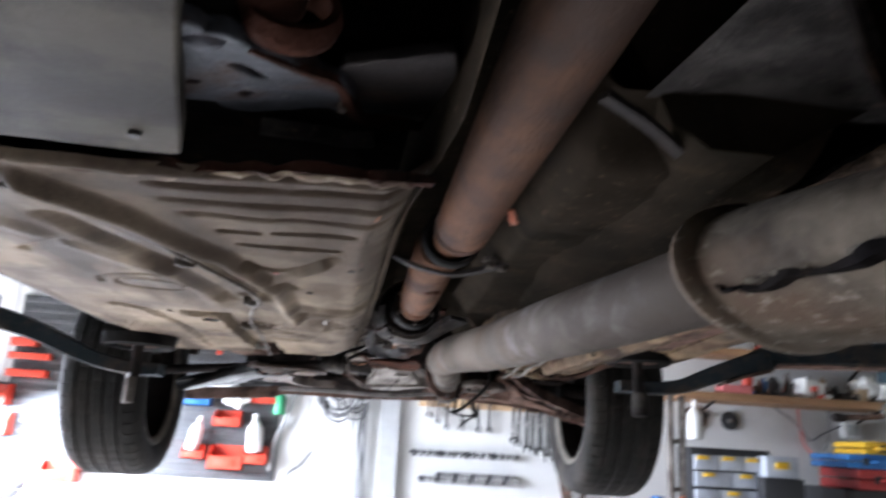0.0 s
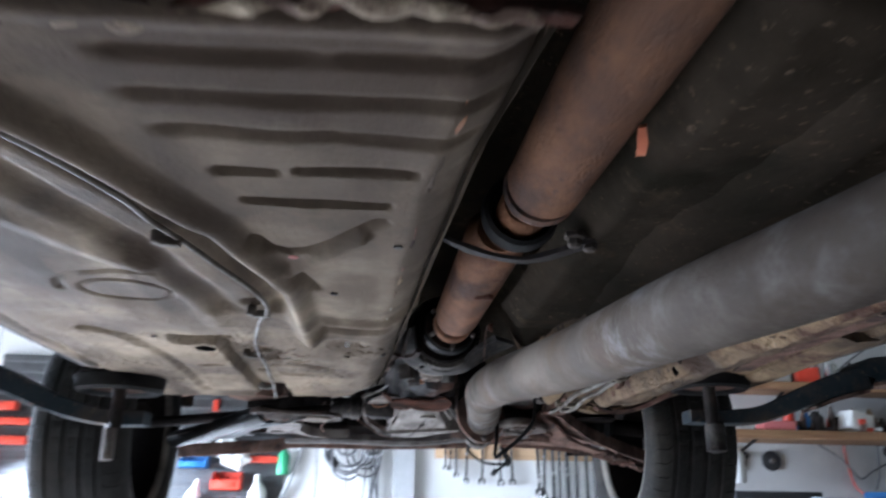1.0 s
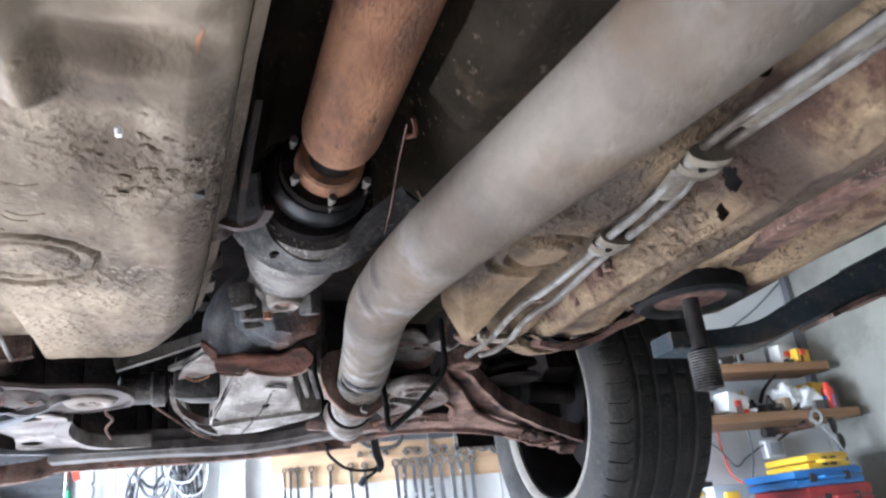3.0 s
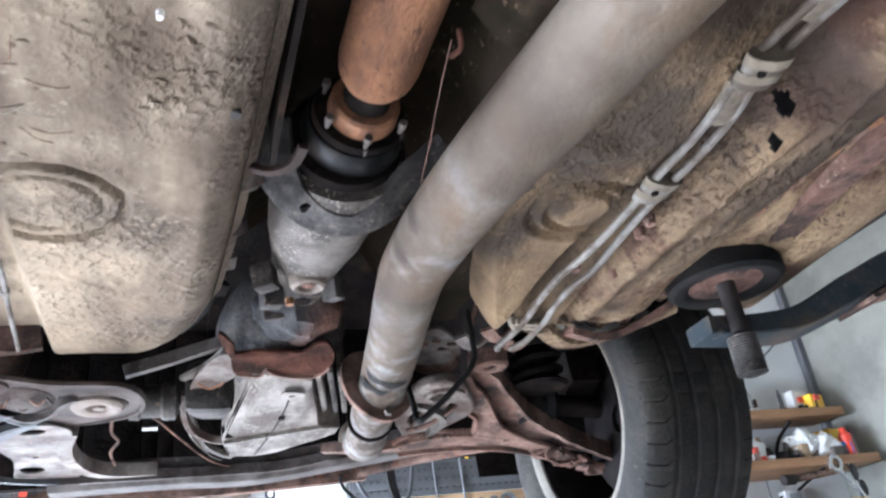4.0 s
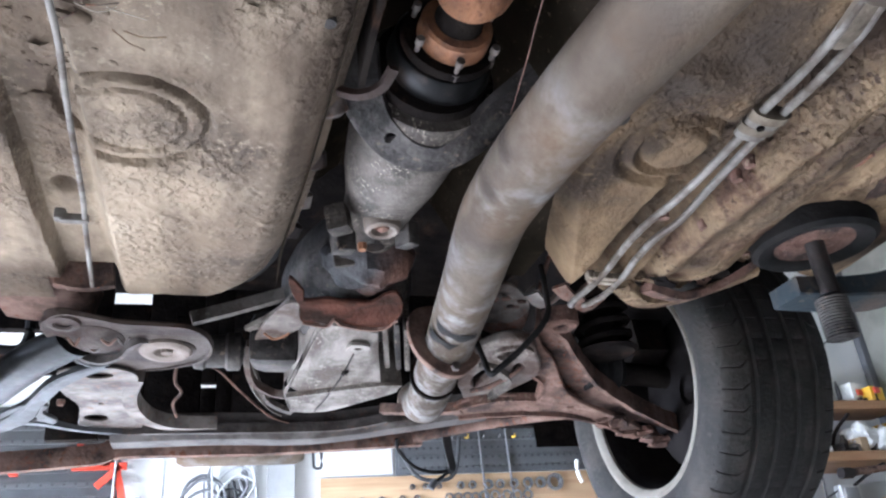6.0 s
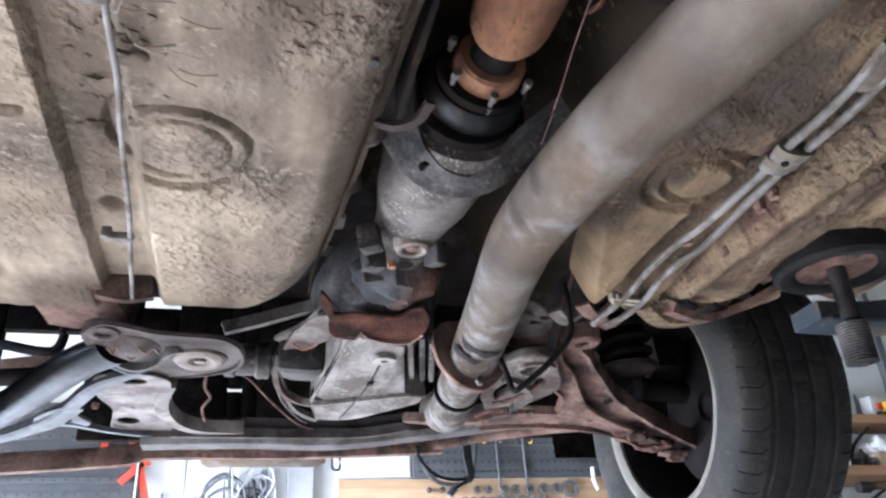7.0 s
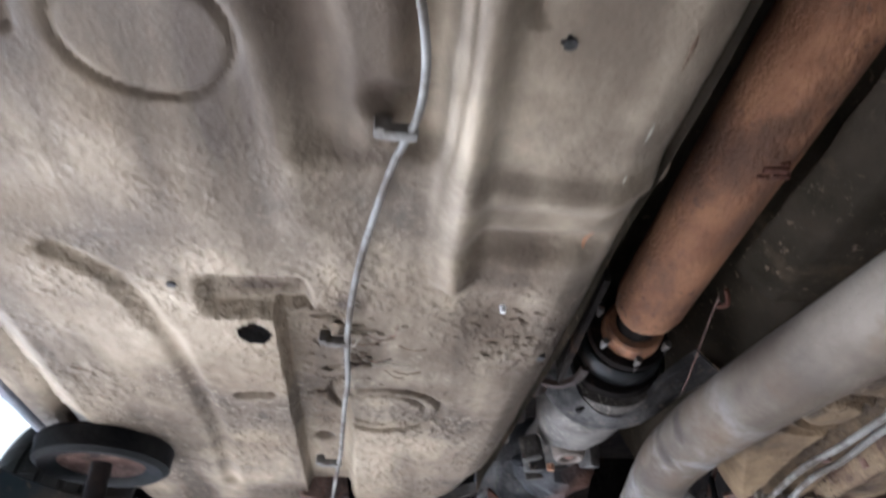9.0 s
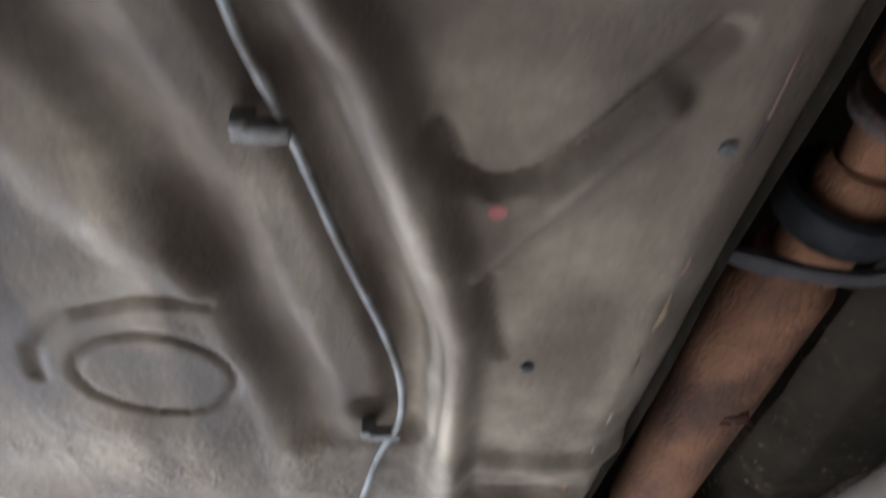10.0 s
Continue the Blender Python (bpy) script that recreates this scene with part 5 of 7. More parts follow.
part("gusset_bolt", lathe([(0, 0), (0, 0.005), (0.004, 0.007), (0.01, 0.007)], at(-0.462, 3.03, 1.598, UPRIGHT), 8), RUST_DARK, lower)
part("upper_arm", add_sweep(bmesh.new(), [(-0.40, 2.74, 1.615), (-0.47, 2.81, 1.605), (-0.58, 2.97, 1.59), (-0.72, 3.15, 1.575), (-0.82, 3.24, 1.57)], circle(0.034, 18, 0.024), 6), SHINY, car, "black shiny upper arm")
# thin pale strand that paints the highlight along the black arm's edge
part("worn_arm_edge", tube([(-0.452, 2.775, 1.612), (-0.50, 2.83, 1.607), (-0.605, 2.955, 1.592), (-0.735, 3.115, 1.578)], 0.0022, 8, 5), STEEL, car)
half = part("half_shaft", tube([(-0.16, 2.90, 1.655), (-0.76, 2.91, 1.60)], 0.014, 14, 1), DARK, car)
part("shaft_joint", lathe([(-0.245, 0.018), (-0.24, 0.030), (-0.225, 0.032), (-0.22, 0.028), (-0.19, 0.028), (-0.185, 0.033), (-0.165, 0.033), (-0.16, 0.02)], at(0, 2.90, 1.655), 28), HOUSING, half)
for x0 in (-0.245, -0.255):
    part("joint_bolt", lathe([(x0, 0), (x0, 0.006), (x0 + 0.02, 0.006)], at(0, 2.885, 1.635), 8), STEEL, half)
part("brake_hose", tube([(-0.27, 3.0, 1.68), (-0.275, 3.02, 1.64), (-0.265, 3.06, 1.63), (-0.28, 3.10, 1.62), (-0.275, 3.16, 1.61)], 0.003, 8, 5), RUST_DARK, car)
part("brake_pipe", tube([(-0.24, 2.96, 1.655), (-0.20, 2.99, 1.65), (-0.16, 3.05, 1.63), (-0.10, 3.12, 1.60), (-0.06, 3.14, 1.59)], 0.0022, 8, 5), RUST, car)
part("coil_spring", tube([(-0.97 + 0.045 * math.cos(k * 0.7), 3.30 + 0.045 * math.sin(k * 0.7), 1.52 + 0.0024 * k) for k in range(70)], 0.006, 8, 1), STEEL, car)

# right side of the rear axle
def arm_z(x, y):
    return 1.642 - 0.15 * (x - 0.302) - 0.229 * (y - 2.69)


def lean(bm, rough=0.004):
    for v in bm.verts:
        v.co.z += arm_z(v.co.x, v.co.y) + rough * noise.noise(v.co * 32)
    return bm


# pressed arm: a broad face, a deep channel behind it and folded edges
arm = part("trailing_arm", lean(plate([(0.318, 2.735), (0.340, 2.765), (0.375, 2.800), (0.402, 2.845), (0.440, 2.895), (0.500, 2.930), (0.575, 2.958), (0.640, 2.990), (0.600, 2.998), (0.530, 2.968), (0.470, 2.962), (0.425, 2.966), (0.340, 2.988), (0.262, 3.030), (0.250, 2.990), (0.324, 2.938), (0.386, 2.920), (0.370, 2.855), (0.330, 2.826), (0.316, 2.79)], [oval(0.462, 2.938, 0.010, 0.007)], 0.0, 0.010, 0.003)), RUST_DARK, car, "rust-brown pressed trailing arm")
part("arm_channel", lean(plate([(0.335, 2.715), (0.375, 2.735), (0.42, 2.79), (0.49, 2.86), (0.57, 2.905), (0.65, 2.94), (0.715, 2.968), (0.70, 3.0), (0.60, 2.985), (0.48, 2.94), (0.40, 2.88), (0.35, 2.80)], [], 0.024, 0.032, 0.003)), RUST_DARK, arm)
part("arm_ridge", lean(add_sweep(bmesh.new(), [(x, y, 0.0) for x, y in ((0.340, 2.705), (0.368, 2.728), (0.416, 2.785), (0.489, 2.856), (0.566, 2.902), (0.643, 2.938), (0.712, 2.968))], [(-0.004, -0.004), (0.004, -0.004), (0.005, 0.030), (-0.005, 0.030)], 6)), RUST_DARK, arm)
for edge in (((0.316, 2.80), (0.345, 2.838), (0.374, 2.862), (0.386, 2.915)), ((0.386, 2.922), (0.33, 2.938), (0.285, 2.96), (0.250, 2.992)), ((0.60, 2.998), (0.53, 2.970), (0.45, 2.966), (0.36, 2.985), (0.262, 3.030))):
    part("arm_edge", lean(add_sweep(bmesh.new(), [(x, y, -0.003) for x, y in edge], [(-0.003, -0.005), (0.003, -0.005), (0.003, 0.012), (-0.003, 0.012)], 5), 0.002), RUST, arm)
part("arm_link", add_sweep(bmesh.new(), [(0.26, 3.005, 1.578), (0.20, 3.045, 1.585), (0.12, 3.09, 1.60)], [(-0.014, -0.006), (0.014, -0.006), (0.014, 0.012), (-0.014, 0.012)], 4), RUST_DARK, arm)
part("arm_bolt", lathe([(0, 0), (0, 0.008), (0.006, 0.010), (0.012, 0.010)], at(0.50, 2.995, 1.552, UPRIGHT), 10), RUST, arm)
part("arm_bush", lathe([(0.004, 0.010), (0.0, 0.014), (0.0, 0.026), (0.004, 0.030), (0.03, 0.030)], at(0.342, 2.680, 1.625, UPRIGHT), 24), RUST, arm)
part("bush_core", lathe([(0, 0), (0, 0.009), (0.01, 0.010)], at(0.342, 2.680, 1.630, UPRIGHT), 14), GREASE_SHADE, arm)
part("casting", plate([(0.205, 2.735), (0.222, 2.672), (0.250, 2.655), (0.285, 2.680), (0.312, 2.735), (0.340, 2.790), (0.352, 2.848), (0.330, 2.93), (0.312, 3.03), (0.285, 3.03), (0.255, 2.955), (0.222, 2.87)],
     [oval(0.262, 2.708, 0.020, 0.028), [(0.240, 2.800), (0.268, 2.805), (0.275, 2.87), (0.262, 2.92), (0.236, 2.865)], [(0.292, 2.760), (0.318, 2.785), (0.312, 2.815), (0.290, 2.80)]], 1.592, 1.612, 0.006), CASTING, arm, "corroded grey alloy casting")
part("casting_eye", lathe([(0.002, 0.022), (-0.006, 0.026), (-0.006, 0.034), (0.01, 0.037)], at(0.262, 2.708, 1.592, UPRIGHT), 24), CASTING, arm)
part("casting_rib", add_sweep(bmesh.new(), [(0.225, 2.76, 1.59), (0.262, 2.785, 1.586), (0.30, 2.84, 1.584), (0.305, 2.93, 1.586), (0.298, 3.0, 1.59)], [(-0.006, -0.006), (0.006, -0.006), (0.007, 0.008), (-0.007, 0.008)], 5), NOSE, arm)
part("corroded_plate", lean(plate([(0.200, 2.690), (0.212, 2.660), (0.240, 2.640), (0.272, 2.655), (0.290, 2.690), (0.262, 2.725), (0.225, 2.735)], [], 0.012, 0.022, 0.003), 0.006), STEEL, arm, "corroded grey-red bracket plate")
for k in range(8):
    a = 0.785 * k
    bm = bmesh.new()
    bmesh.ops.create_icosphere(bm, subdivisions=1, radius=0.007)
    for v in bm.verts:
        v.co = Vector((v.co.x * 1.4, v.co.y, v.co.z * 0.4)) + Vector((0.245 + 0.026 * math.cos(a * 2.3), 2.685 + 0.03 * math.sin(a), arm_z(0.245, 2.685) + 0.012))
    part("rust_flake", bm, RUST if k % 2 else RUST_DARK, arm)
part("rust_disc", lathe([(0, 0), (0.0, 0.030), (0.008, 0.046), (0.03, 0.050)], at(0.255, 2.74, 1.655, pose(0, 0, 0, 0, -70, 30)), 24), RUST_DARK, arm)
for k in range(9):
    x, y = 0.535 + 0.022 * k, 2.972 + 0.012 * math.sin(k * 2.1) + 0.006 * k
    z = arm_z(x, y) + 0.006
    bm = bmesh.new()
    bmesh.ops.create_icosphere(bm, subdivisions=2, radius=0.017 + 0.005 * math.sin(k * 3.7))
    for v in bm.verts:
        v.co = Vector((v.co.x * 1.3, v.co.y, v.co.z * 0.6)) * (1 + 0.9 * noise.noise(v.co * 90 + Vector((k, 0, 0))))
        v.co += Vector((x, y, z))
    part("hub_lump", bm, RUST if k % 3 else RUST_DARK, arm)
half = part("half_shaft", tube([(0.13, 2.90, 1.66), (0.66, 2.90, 1.61)], 0.022, 16, 1), GREASE_SHADE, car)
part("shaft_boot", lathe([(0.47, 0.026), (0.485, 0.040), (0.50, 0.034), (0.515, 0.042), (0.53, 0.036), (0.545, 0.044), (0.56, 0.03)], at(0, 2.90, 1.625), 24), RUBBER, half)
# spring, stop and seat are added to fill the dark space before the rim
part("spring", tube([(0.485 + 0.046 * math.cos(k * 0.5), 2.80 + 0.046 * math.sin(k * 0.5), 1.630 + 0.0022 * k) for k in range(76)], 0.0075, 8, 1), GREASE_SHADE, car, "black coil spring added to fill a dark space")
part("bump_stop", lathe([(1.632, 0.0), (1.632, 0.030), (1.66, 0.036), (1.72, 0.034), (1.80, 0.036)], at(0.485, 2.80, 0, UPRIGHT), 20), GREASE_SHADE, car)
part("spring_seat", lathe([(1.622, 0.0), (1.622, 0.05), (1.628, 0.058), (1.634, 0.05)], at(0.485, 2.80, 0, UPRIGHT), 24), GREASE_SHADE, car)
part("handbrake_cable", tube([(0.318, 2.60, 1.75), (0.322, 2.70, 1.70), (0.330, 2.75, 1.65), (0.315, 2.79, 1.60), (0.27, 2.83, 1.575), (0.235, 2.86, 1.572)], 0.004, 10, 6), RUST_DARK, car)
part("loose_wire", tube([(0.265, 2.56, 1.68), (0.262, 2.55, 1.63), (0.253, 2.54, 1.587), (0.215, 2.545, 1.545), (0.175, 2.55, 1.513), (0.166, 2.565, 1.510), (0.176, 2.61, 1.545), (0.186, 2.655, 1.58), (0.192, 2.70, 1.62)], 0.0045, 10, 6), RUBBER, car, "loose black cable hanging in a loop")
part("hanging_strap", add_sweep(bmesh.new(), [(0.313, 3.30, 1.60), (0.325, 3.33, 1.565), (0.345, 3.38, 1.54), (0.34, 3.40, 1.53)], [(-0.010, -0.003), (0.010, -0.003), (0.010, 0.003), (-0.010, 0.003)], 5, up=(0, 1, 0)), RUBBER, car)
part("plug_wire", tube([(0.195, 3.30, 1.59), (0.205, 3.32, 1.565), (0.25, 3.36, 1.537), (0.30, 3.39, 1.53), (0.34, 3.40, 1.532), (0.325, 3.40, 1.52), (0.305, 3.40, 1.508)], 0.004, 8, 5), RUBBER, car)
part("wire_plug", add_sweep(bmesh.new(), [(0.308, 3.40, 1.512), (0.300, 3.40, 1.503), (0.294, 3.40, 1.494)], circle(0.009, 10), 3), BLACKP, car)
for i, (x, y, z) in enumerate(((0.30, 2.62, 1.66), (0.34, 2.60, 1.665), (0.27, 2.66, 1.68), (0.38, 2.63, 1.66))):
    part("bracket_scrap", add_sweep(bmesh.new(), [(x - 0.03, y, z), (x, y + 0.02, z - 0.01), (x + 0.03, y + 0.01, z + 0.01)], [(-0.012, -0.003), (0.012, -0.003), (0.012, 0.003), (-0.012, 0.003)], 3), RUST_DARK if i % 2 else STEEL, car)

# black panels added over the axle in place of a shaded void
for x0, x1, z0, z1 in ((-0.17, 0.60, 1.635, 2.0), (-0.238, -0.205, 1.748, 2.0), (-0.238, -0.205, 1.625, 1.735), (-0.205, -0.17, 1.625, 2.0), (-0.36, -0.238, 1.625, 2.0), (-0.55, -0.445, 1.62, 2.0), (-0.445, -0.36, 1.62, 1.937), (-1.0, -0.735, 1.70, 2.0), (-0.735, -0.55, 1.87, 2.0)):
    part("rear_panel", box((x0, 3.38, z0), (x1, 3.41, z1), 0.004), GREASE_SHADE, car)
part("axle_hose", tube([(-0.80, 3.36, 1.835), (-0.72, 3.35, 1.822), (-0.65, 3.34, 1.806), (-0.612, 3.34, 1.81), (-0.600, 3.34, 1.845), (-0.606, 3.34, 1.90)], 0.011, 10, 6), RUBBER, car, "thick black hose behind the axle")
part("axle_strut", add_sweep(bmesh.new(), [(-0.86, 3.35, 1.735), (-0.72, 3.35, 1.760), (-0.56, 3.35, 1.785)], [(-0.012, -0.024), (0.012, -0.024), (0.012, 0.024), (-0.012, 0.024)], 3), RUST_DARK, car)
part("axle_bracket", plate([(-0.75, 1.80), (-0.71, 1.80), (-0.685, 1.83), (-0.66, 1.825), (-0.655, 1.79), (-0.60, 1.795), (-0.60, 1.775), (-0.75, 1.765)], [], -0.006, 0.006, 0.002, 3), STEEL, car)
car.children[-1].data.transform(at(0, 3.37, 0) @ pose(0, 0, 0, 90, 0, 0))
part("arch_panel", box((0.50, 2.62, 1.74), (0.53, 3.38, 2.0), 0.004), GREASE_SHADE, car)
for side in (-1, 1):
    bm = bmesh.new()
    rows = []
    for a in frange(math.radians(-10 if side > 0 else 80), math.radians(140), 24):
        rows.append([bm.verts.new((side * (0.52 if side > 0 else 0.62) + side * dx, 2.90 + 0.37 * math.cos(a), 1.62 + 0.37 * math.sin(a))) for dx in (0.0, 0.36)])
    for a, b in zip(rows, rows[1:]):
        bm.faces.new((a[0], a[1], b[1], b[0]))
    part("wheel_arch", bm, GREASE_SHADE, car)
part("rear_silencer", lathe([(-0.17, 0), (-0.17, 0.05), (-0.15, 0.06), (0.15, 0.06), (0.17, 0.05), (0.17, 0)], at(-0.13, 3.80, 1.70), 28), PIPE, car, "grey rear silencer")


def tyre_mesh(n=208):
    """A tyre about x: grooved tread with cross sipes, rounded shoulders and sidewalls."""
    prof = [(-0.084, 0.198, 0), (-0.096, 0.212, 0), (-0.105, 0.24, 0), (-0.104, 0.262, 0), (-0.099, 0.276, 0), (-0.096, 0.282, 1), (-0.086, 0.291, 1), (-0.070, 0.2965, 1)]
    for g in (-0.052, -0.018, 0.018, 0.052):
        prof += [(g - 0.0065, 0.2985, 2), (g - 0.004, 0.2940, 0), (g + 0.004, 0.2940, 0), (g + 0.0065, 0.2985, 2)]
    prof += [(-a, r, k) for a, r, k in prof[7::-1]]
    bm = bmesh.new()
    rings = []
    for a, r, k in prof:
        ring = []
        for i in range(n):
            d = (0.0026 if k == 1 else 0.0007 * (1 + math.sin(i * 1.7))) if k and i % 4 == 1 else 0.0
            t = 2 * math.pi * (i - i % 4 + (-0.22, 0.0, 0.22, 2.0)[i % 4] + (1.3 if k == 1 else 0)) / n
            ring.append(bm.verts.new((a, (r - d) * math.cos(t), (r - d) * math.sin(t))))
        rings.append(ring)
    for a, b in zip(rings, rings[1:]):
        for i in range(n):
            bm.faces.new((a[i], a[(i + 1) % n], b[(i + 1) % n], b[i]))
    return bm


def wheel(x, y, z, out, label):
    """out: +1 when the outer face looks to +x."""
    m = at(x, y, z) @ Matrix.Diagonal((out, 1, 1, 1))
    bm = tyre_mesh()
    bmesh.ops.transform(bm, matrix=m, verts=bm.verts)
    t = part("wheel", bm, TYRE, car, label)
    rim = [(-0.080, 0.190), (-0.060, 0.184), (0.0, 0.178), (0.07, 0.182), (0.085, 0.20), (0.09, 0.20), (0.08, 0.178), (0.0, 0.174), (-0.06, 0.180), (-0.080, 0.186)]
    part("rim", lathe([(-0.070, 0.186), (-0.084, 0.188), (-0.092, 0.196), (-0.094, 0.203), (-0.090, 0.209), (-0.082, 0.210)], m, 72), RIM, t, "dull light alloy rim lip")
    part("rim_barrel", lathe(rim, m, 64), RIM_SHADE, t, "inside of the rim, coloured near black for its shade")
    for k in range(5):
        part("spoke", add_sweep(bmesh.new(), [m @ Vector((0.06, r * math.cos(a), r * math.sin(a))) for r, a in ((0.03, 1.2566 * k + 0.3), (0.10, 1.2566 * k + 0.3), (0.18, 1.2566 * k + 0.3))], [(-0.02, -0.012), (0.02, -0.012), (0.02, 0.012), (-0.02, 0.012)], 2), RIM, t)
    part("brake_disc", lathe([(0.020, 0.0), (0.020, 0.135), (0.032, 0.137), (0.036, 0.10), (0.036, 0.0)], m, 48), RIM_SHADE, t)
    part("brake_caliper", add_sweep(bmesh.new(), [m @ Vector((-0.035, 0.12 * math.cos(a), 0.12 * math.sin(a))) for a in frange(0.4, 1.5, 6)], [(-0.035, -0.035), (0.035, -0.035), (0.035, 0.035), (-0.035, 0.035)], 2), GREASE_SHADE, t)
    part("dust_shield", lathe([(0.012, 0.03), (0.012, 0.150), (0.016, 0.155)], m, 40), RIM_SHADE, t)
    return t


wheel(0.692, 2.90, 1.585, 1.12, "worn dusty black tyre on an alloy rim")
wheel(-0.835, 2.93, 1.575, -1.12, "worn dusty black tyre on an alloy rim")


def line_clip(x, y, z, w, parent, turn=0.0, mat=CLIP, ridges=1):
    m = at(x, y, z) @ pose(0, 0, 0, 0, 0, turn)
    bm = bmesh.new()
    for k in range(ridges):
        dy = (k - (ridges - 1) / 2) * 0.014
        add_box(bm, (-w / 2, dy - 0.005, -0.006), (w / 2, dy + 0.005, 0.004), 0.003)
    if ridges > 1:
        add_box(bm, (-w / 2 + 0.004, -0.012, -0.003), (w / 2 - 0.004, 0.012, 0.003), 0.002)
    add_box(bm, (-w / 2 - 0.006, -0.006, -0.004), (-w / 2 + 0.006, 0.006, 0.010), 0.003)
    bmesh.ops.transform(bm, matrix=m, verts=bm.verts)
    return part("line_clip", bm, mat, parent)


# fuel and brake lines with their clips
line = part("fuel_line", tube([(-0.50, 1.08, 1.648), (-0.42, 1.17, 1.645), (-0.362, 1.29, 1.643), (-0.345, 1.361, 1.642), (-0.329, 1.415, 1.642), (-0.312, 1.487, 1.642), (-0.282, 1.60, 1.640), (-0.278, 1.675, 1.638), (-0.296, 1.745, 1.638), (-0.320, 1.885, 1.638), (-0.330, 2.01, 1.638), (-0.331, 2.11, 1.638), (-0.336, 2.184, 1.638), (-0.340, 2.262, 1.638), (-0.345, 2.364, 1.638), (-0.350, 2.42, 1.638), (-0.357, 2.51, 1.638), (-0.364, 2.60, 1.640)], 0.0029, 12, 6), CLIP, car, "thin grey metal fuel line")
for x, y, w in ((-0.340, 1.408, 0.022), (-0.290, 1.702, 0.024), (-0.340, 2.02, 0.026), (-0.360, 2.412, 0.030)):
    line_clip(x, y, 1.640, w, line)
pair = part("brake_line", tube([(0.36, 1.4, 1.645), (0.318, 1.8, 1.646), (0.305, 1.925, 1.643), (0.316, 2.00, 1.641), (0.319, 2.05, 1.640), (0.317, 2.10, 1.638), (0.319, 2.142, 1.636), (0.322, 2.22, 1.636), (0.320, 2.283, 1.635), (0.313, 2.336, 1.634), (0.311, 2.391, 1.630), (0.313, 2.456, 1.624), (0.310, 2.50, 1.620), (0.302, 2.55, 1.616), (0.314, 2.575, 1.622)], 0.0048, 12, 8), CLIP, car, "pair of grey brake lines in clips")
part("second_line", tube([(0.40, 1.4, 1.645), (0.342, 1.8, 1.646), (0.327, 1.925, 1.643), (0.338, 1.99, 1.641), (0.343, 2.04, 1.640), (0.341, 2.10, 1.638), (0.339, 2.144, 1.636), (0.344, 2.205, 1.636), (0.349, 2.26, 1.636), (0.353, 2.322, 1.634), (0.341, 2.366, 1.630), (0.342, 2.427, 1.626), (0.345, 2.463, 1.622), (0.342, 2.53, 1.618), (0.334, 2.575, 1.622)], 0.0048, 12, 8), CLIP, pair)
line_clip(0.326, 2.483, 1.626, 0.048, pair, 4, CLIP2, 2)
# banded collar round both lines, and the pale sleeve further forward
for cx, cy, lead in ((0.3285, 2.122, 0.0), (0.316, 1.926, 0.18)):
    for y0, y1, grow in ((-0.020, -0.009, 1.08), (-0.009, 0.000, 0.96), (0.000, 0.010, 1.06), (0.010, 0.020, 0.90)):
        part("line_collar", add_sweep(bmesh.new(), [(cx + lead * y0, cy + y0, 1.638), (cx + lead * y1, cy + y1, 1.637)], circle(0.021, 20, 0.010), 1, scales=[grow, grow]), SLEEVE if grow > 1 else CLIP, pair)
    part("collar_slot", lathe([(0, 0), (0, 0.004), (0.006, 0.004)], at(cx - 0.006, cy - 0.004, 1.6265, UPRIGHT), 10), GREASE_SHADE, pair)
for pts in (((0.312, 1.945, 1.642), (0.320, 1.975, 1.641), (0.325, 1.992, 1.640), (0.329, 2.008, 1.640)), ((0.340, 1.70, 1.650), (0.333, 1.80, 1.648), (0.328, 1.84, 1.646), (0.324, 1.872, 1.645))):
    part("line_sleeve", add_sweep(bmesh.new(), pts, circle(0.015, 14, 0.004), 4, scales=[0.9, 1.0, 0.9, 0.45]), SLEEVE, pair, "dusty beige strap between the lines")
for x, y in ((0.362, 2.215), (0.358, 2.185), (0.322, 2.31), (0.392, 2.33)):
    part("line_stud", lathe([(0, 0), (0, 0.006), (0.012, 0.008)], at(x, y, 1.628, UPRIGHT), 10), RUST, pair)
random.seed(5)
bm = bmesh.new()
for k in range(90):
    x, y = random.choice(((-0.335, 2.06), (-0.34, 2.10), (-0.345, 2.19), (-0.33, 2.02), (-0.17, 2.03), (-0.15, 2.0)))
    x, y = x + random.gauss(0, 0.022), y + random.gauss(0, 0.028)
    s = random.uniform(0.0015, 0.0045)
    made = bmesh.ops.create_icosphere(bm, subdivisions=1, radius=s)
    for v in made["verts"]:
        v.co = Vector((v.co.x * 1.5, v.co.y * 1.3, v.co.z * 0.7)) * (1 + 0.5 * noise.noise(v.co * 300 + Vector((k, 1, 2)))) + Vector((x, y, pan_height(x, y)))
tagged(part("mud", bm, UNDERCOAT, car), kind="stuff")

# dry roots and string caught behind the fuel line
random.seed(23)
for k in range(12):
    x, y, a = -0.322 + random.uniform(-0.03, 0.045), 2.05 + random.uniform(-0.05, 0.06), random.uniform(-0.5, 0.5)
    pts = []
    for i in range(5):
        pts.append((x, y, pan_height(x, y) - 0.002 - 0.004 * math.sin(i * 0.8)))
        a += random.uniform(-0.5, 0.5)
        x, y = x + 0.008 * math.cos(a), y + 0.008 * math.sin(a)
    part("dry_root", tube(pts, 0.0005, 5, 3), (RAIL, CLIP2, RUST_DARK)[k % 3], car)
# dried mud caked round the line and on the tank
random.seed(31)
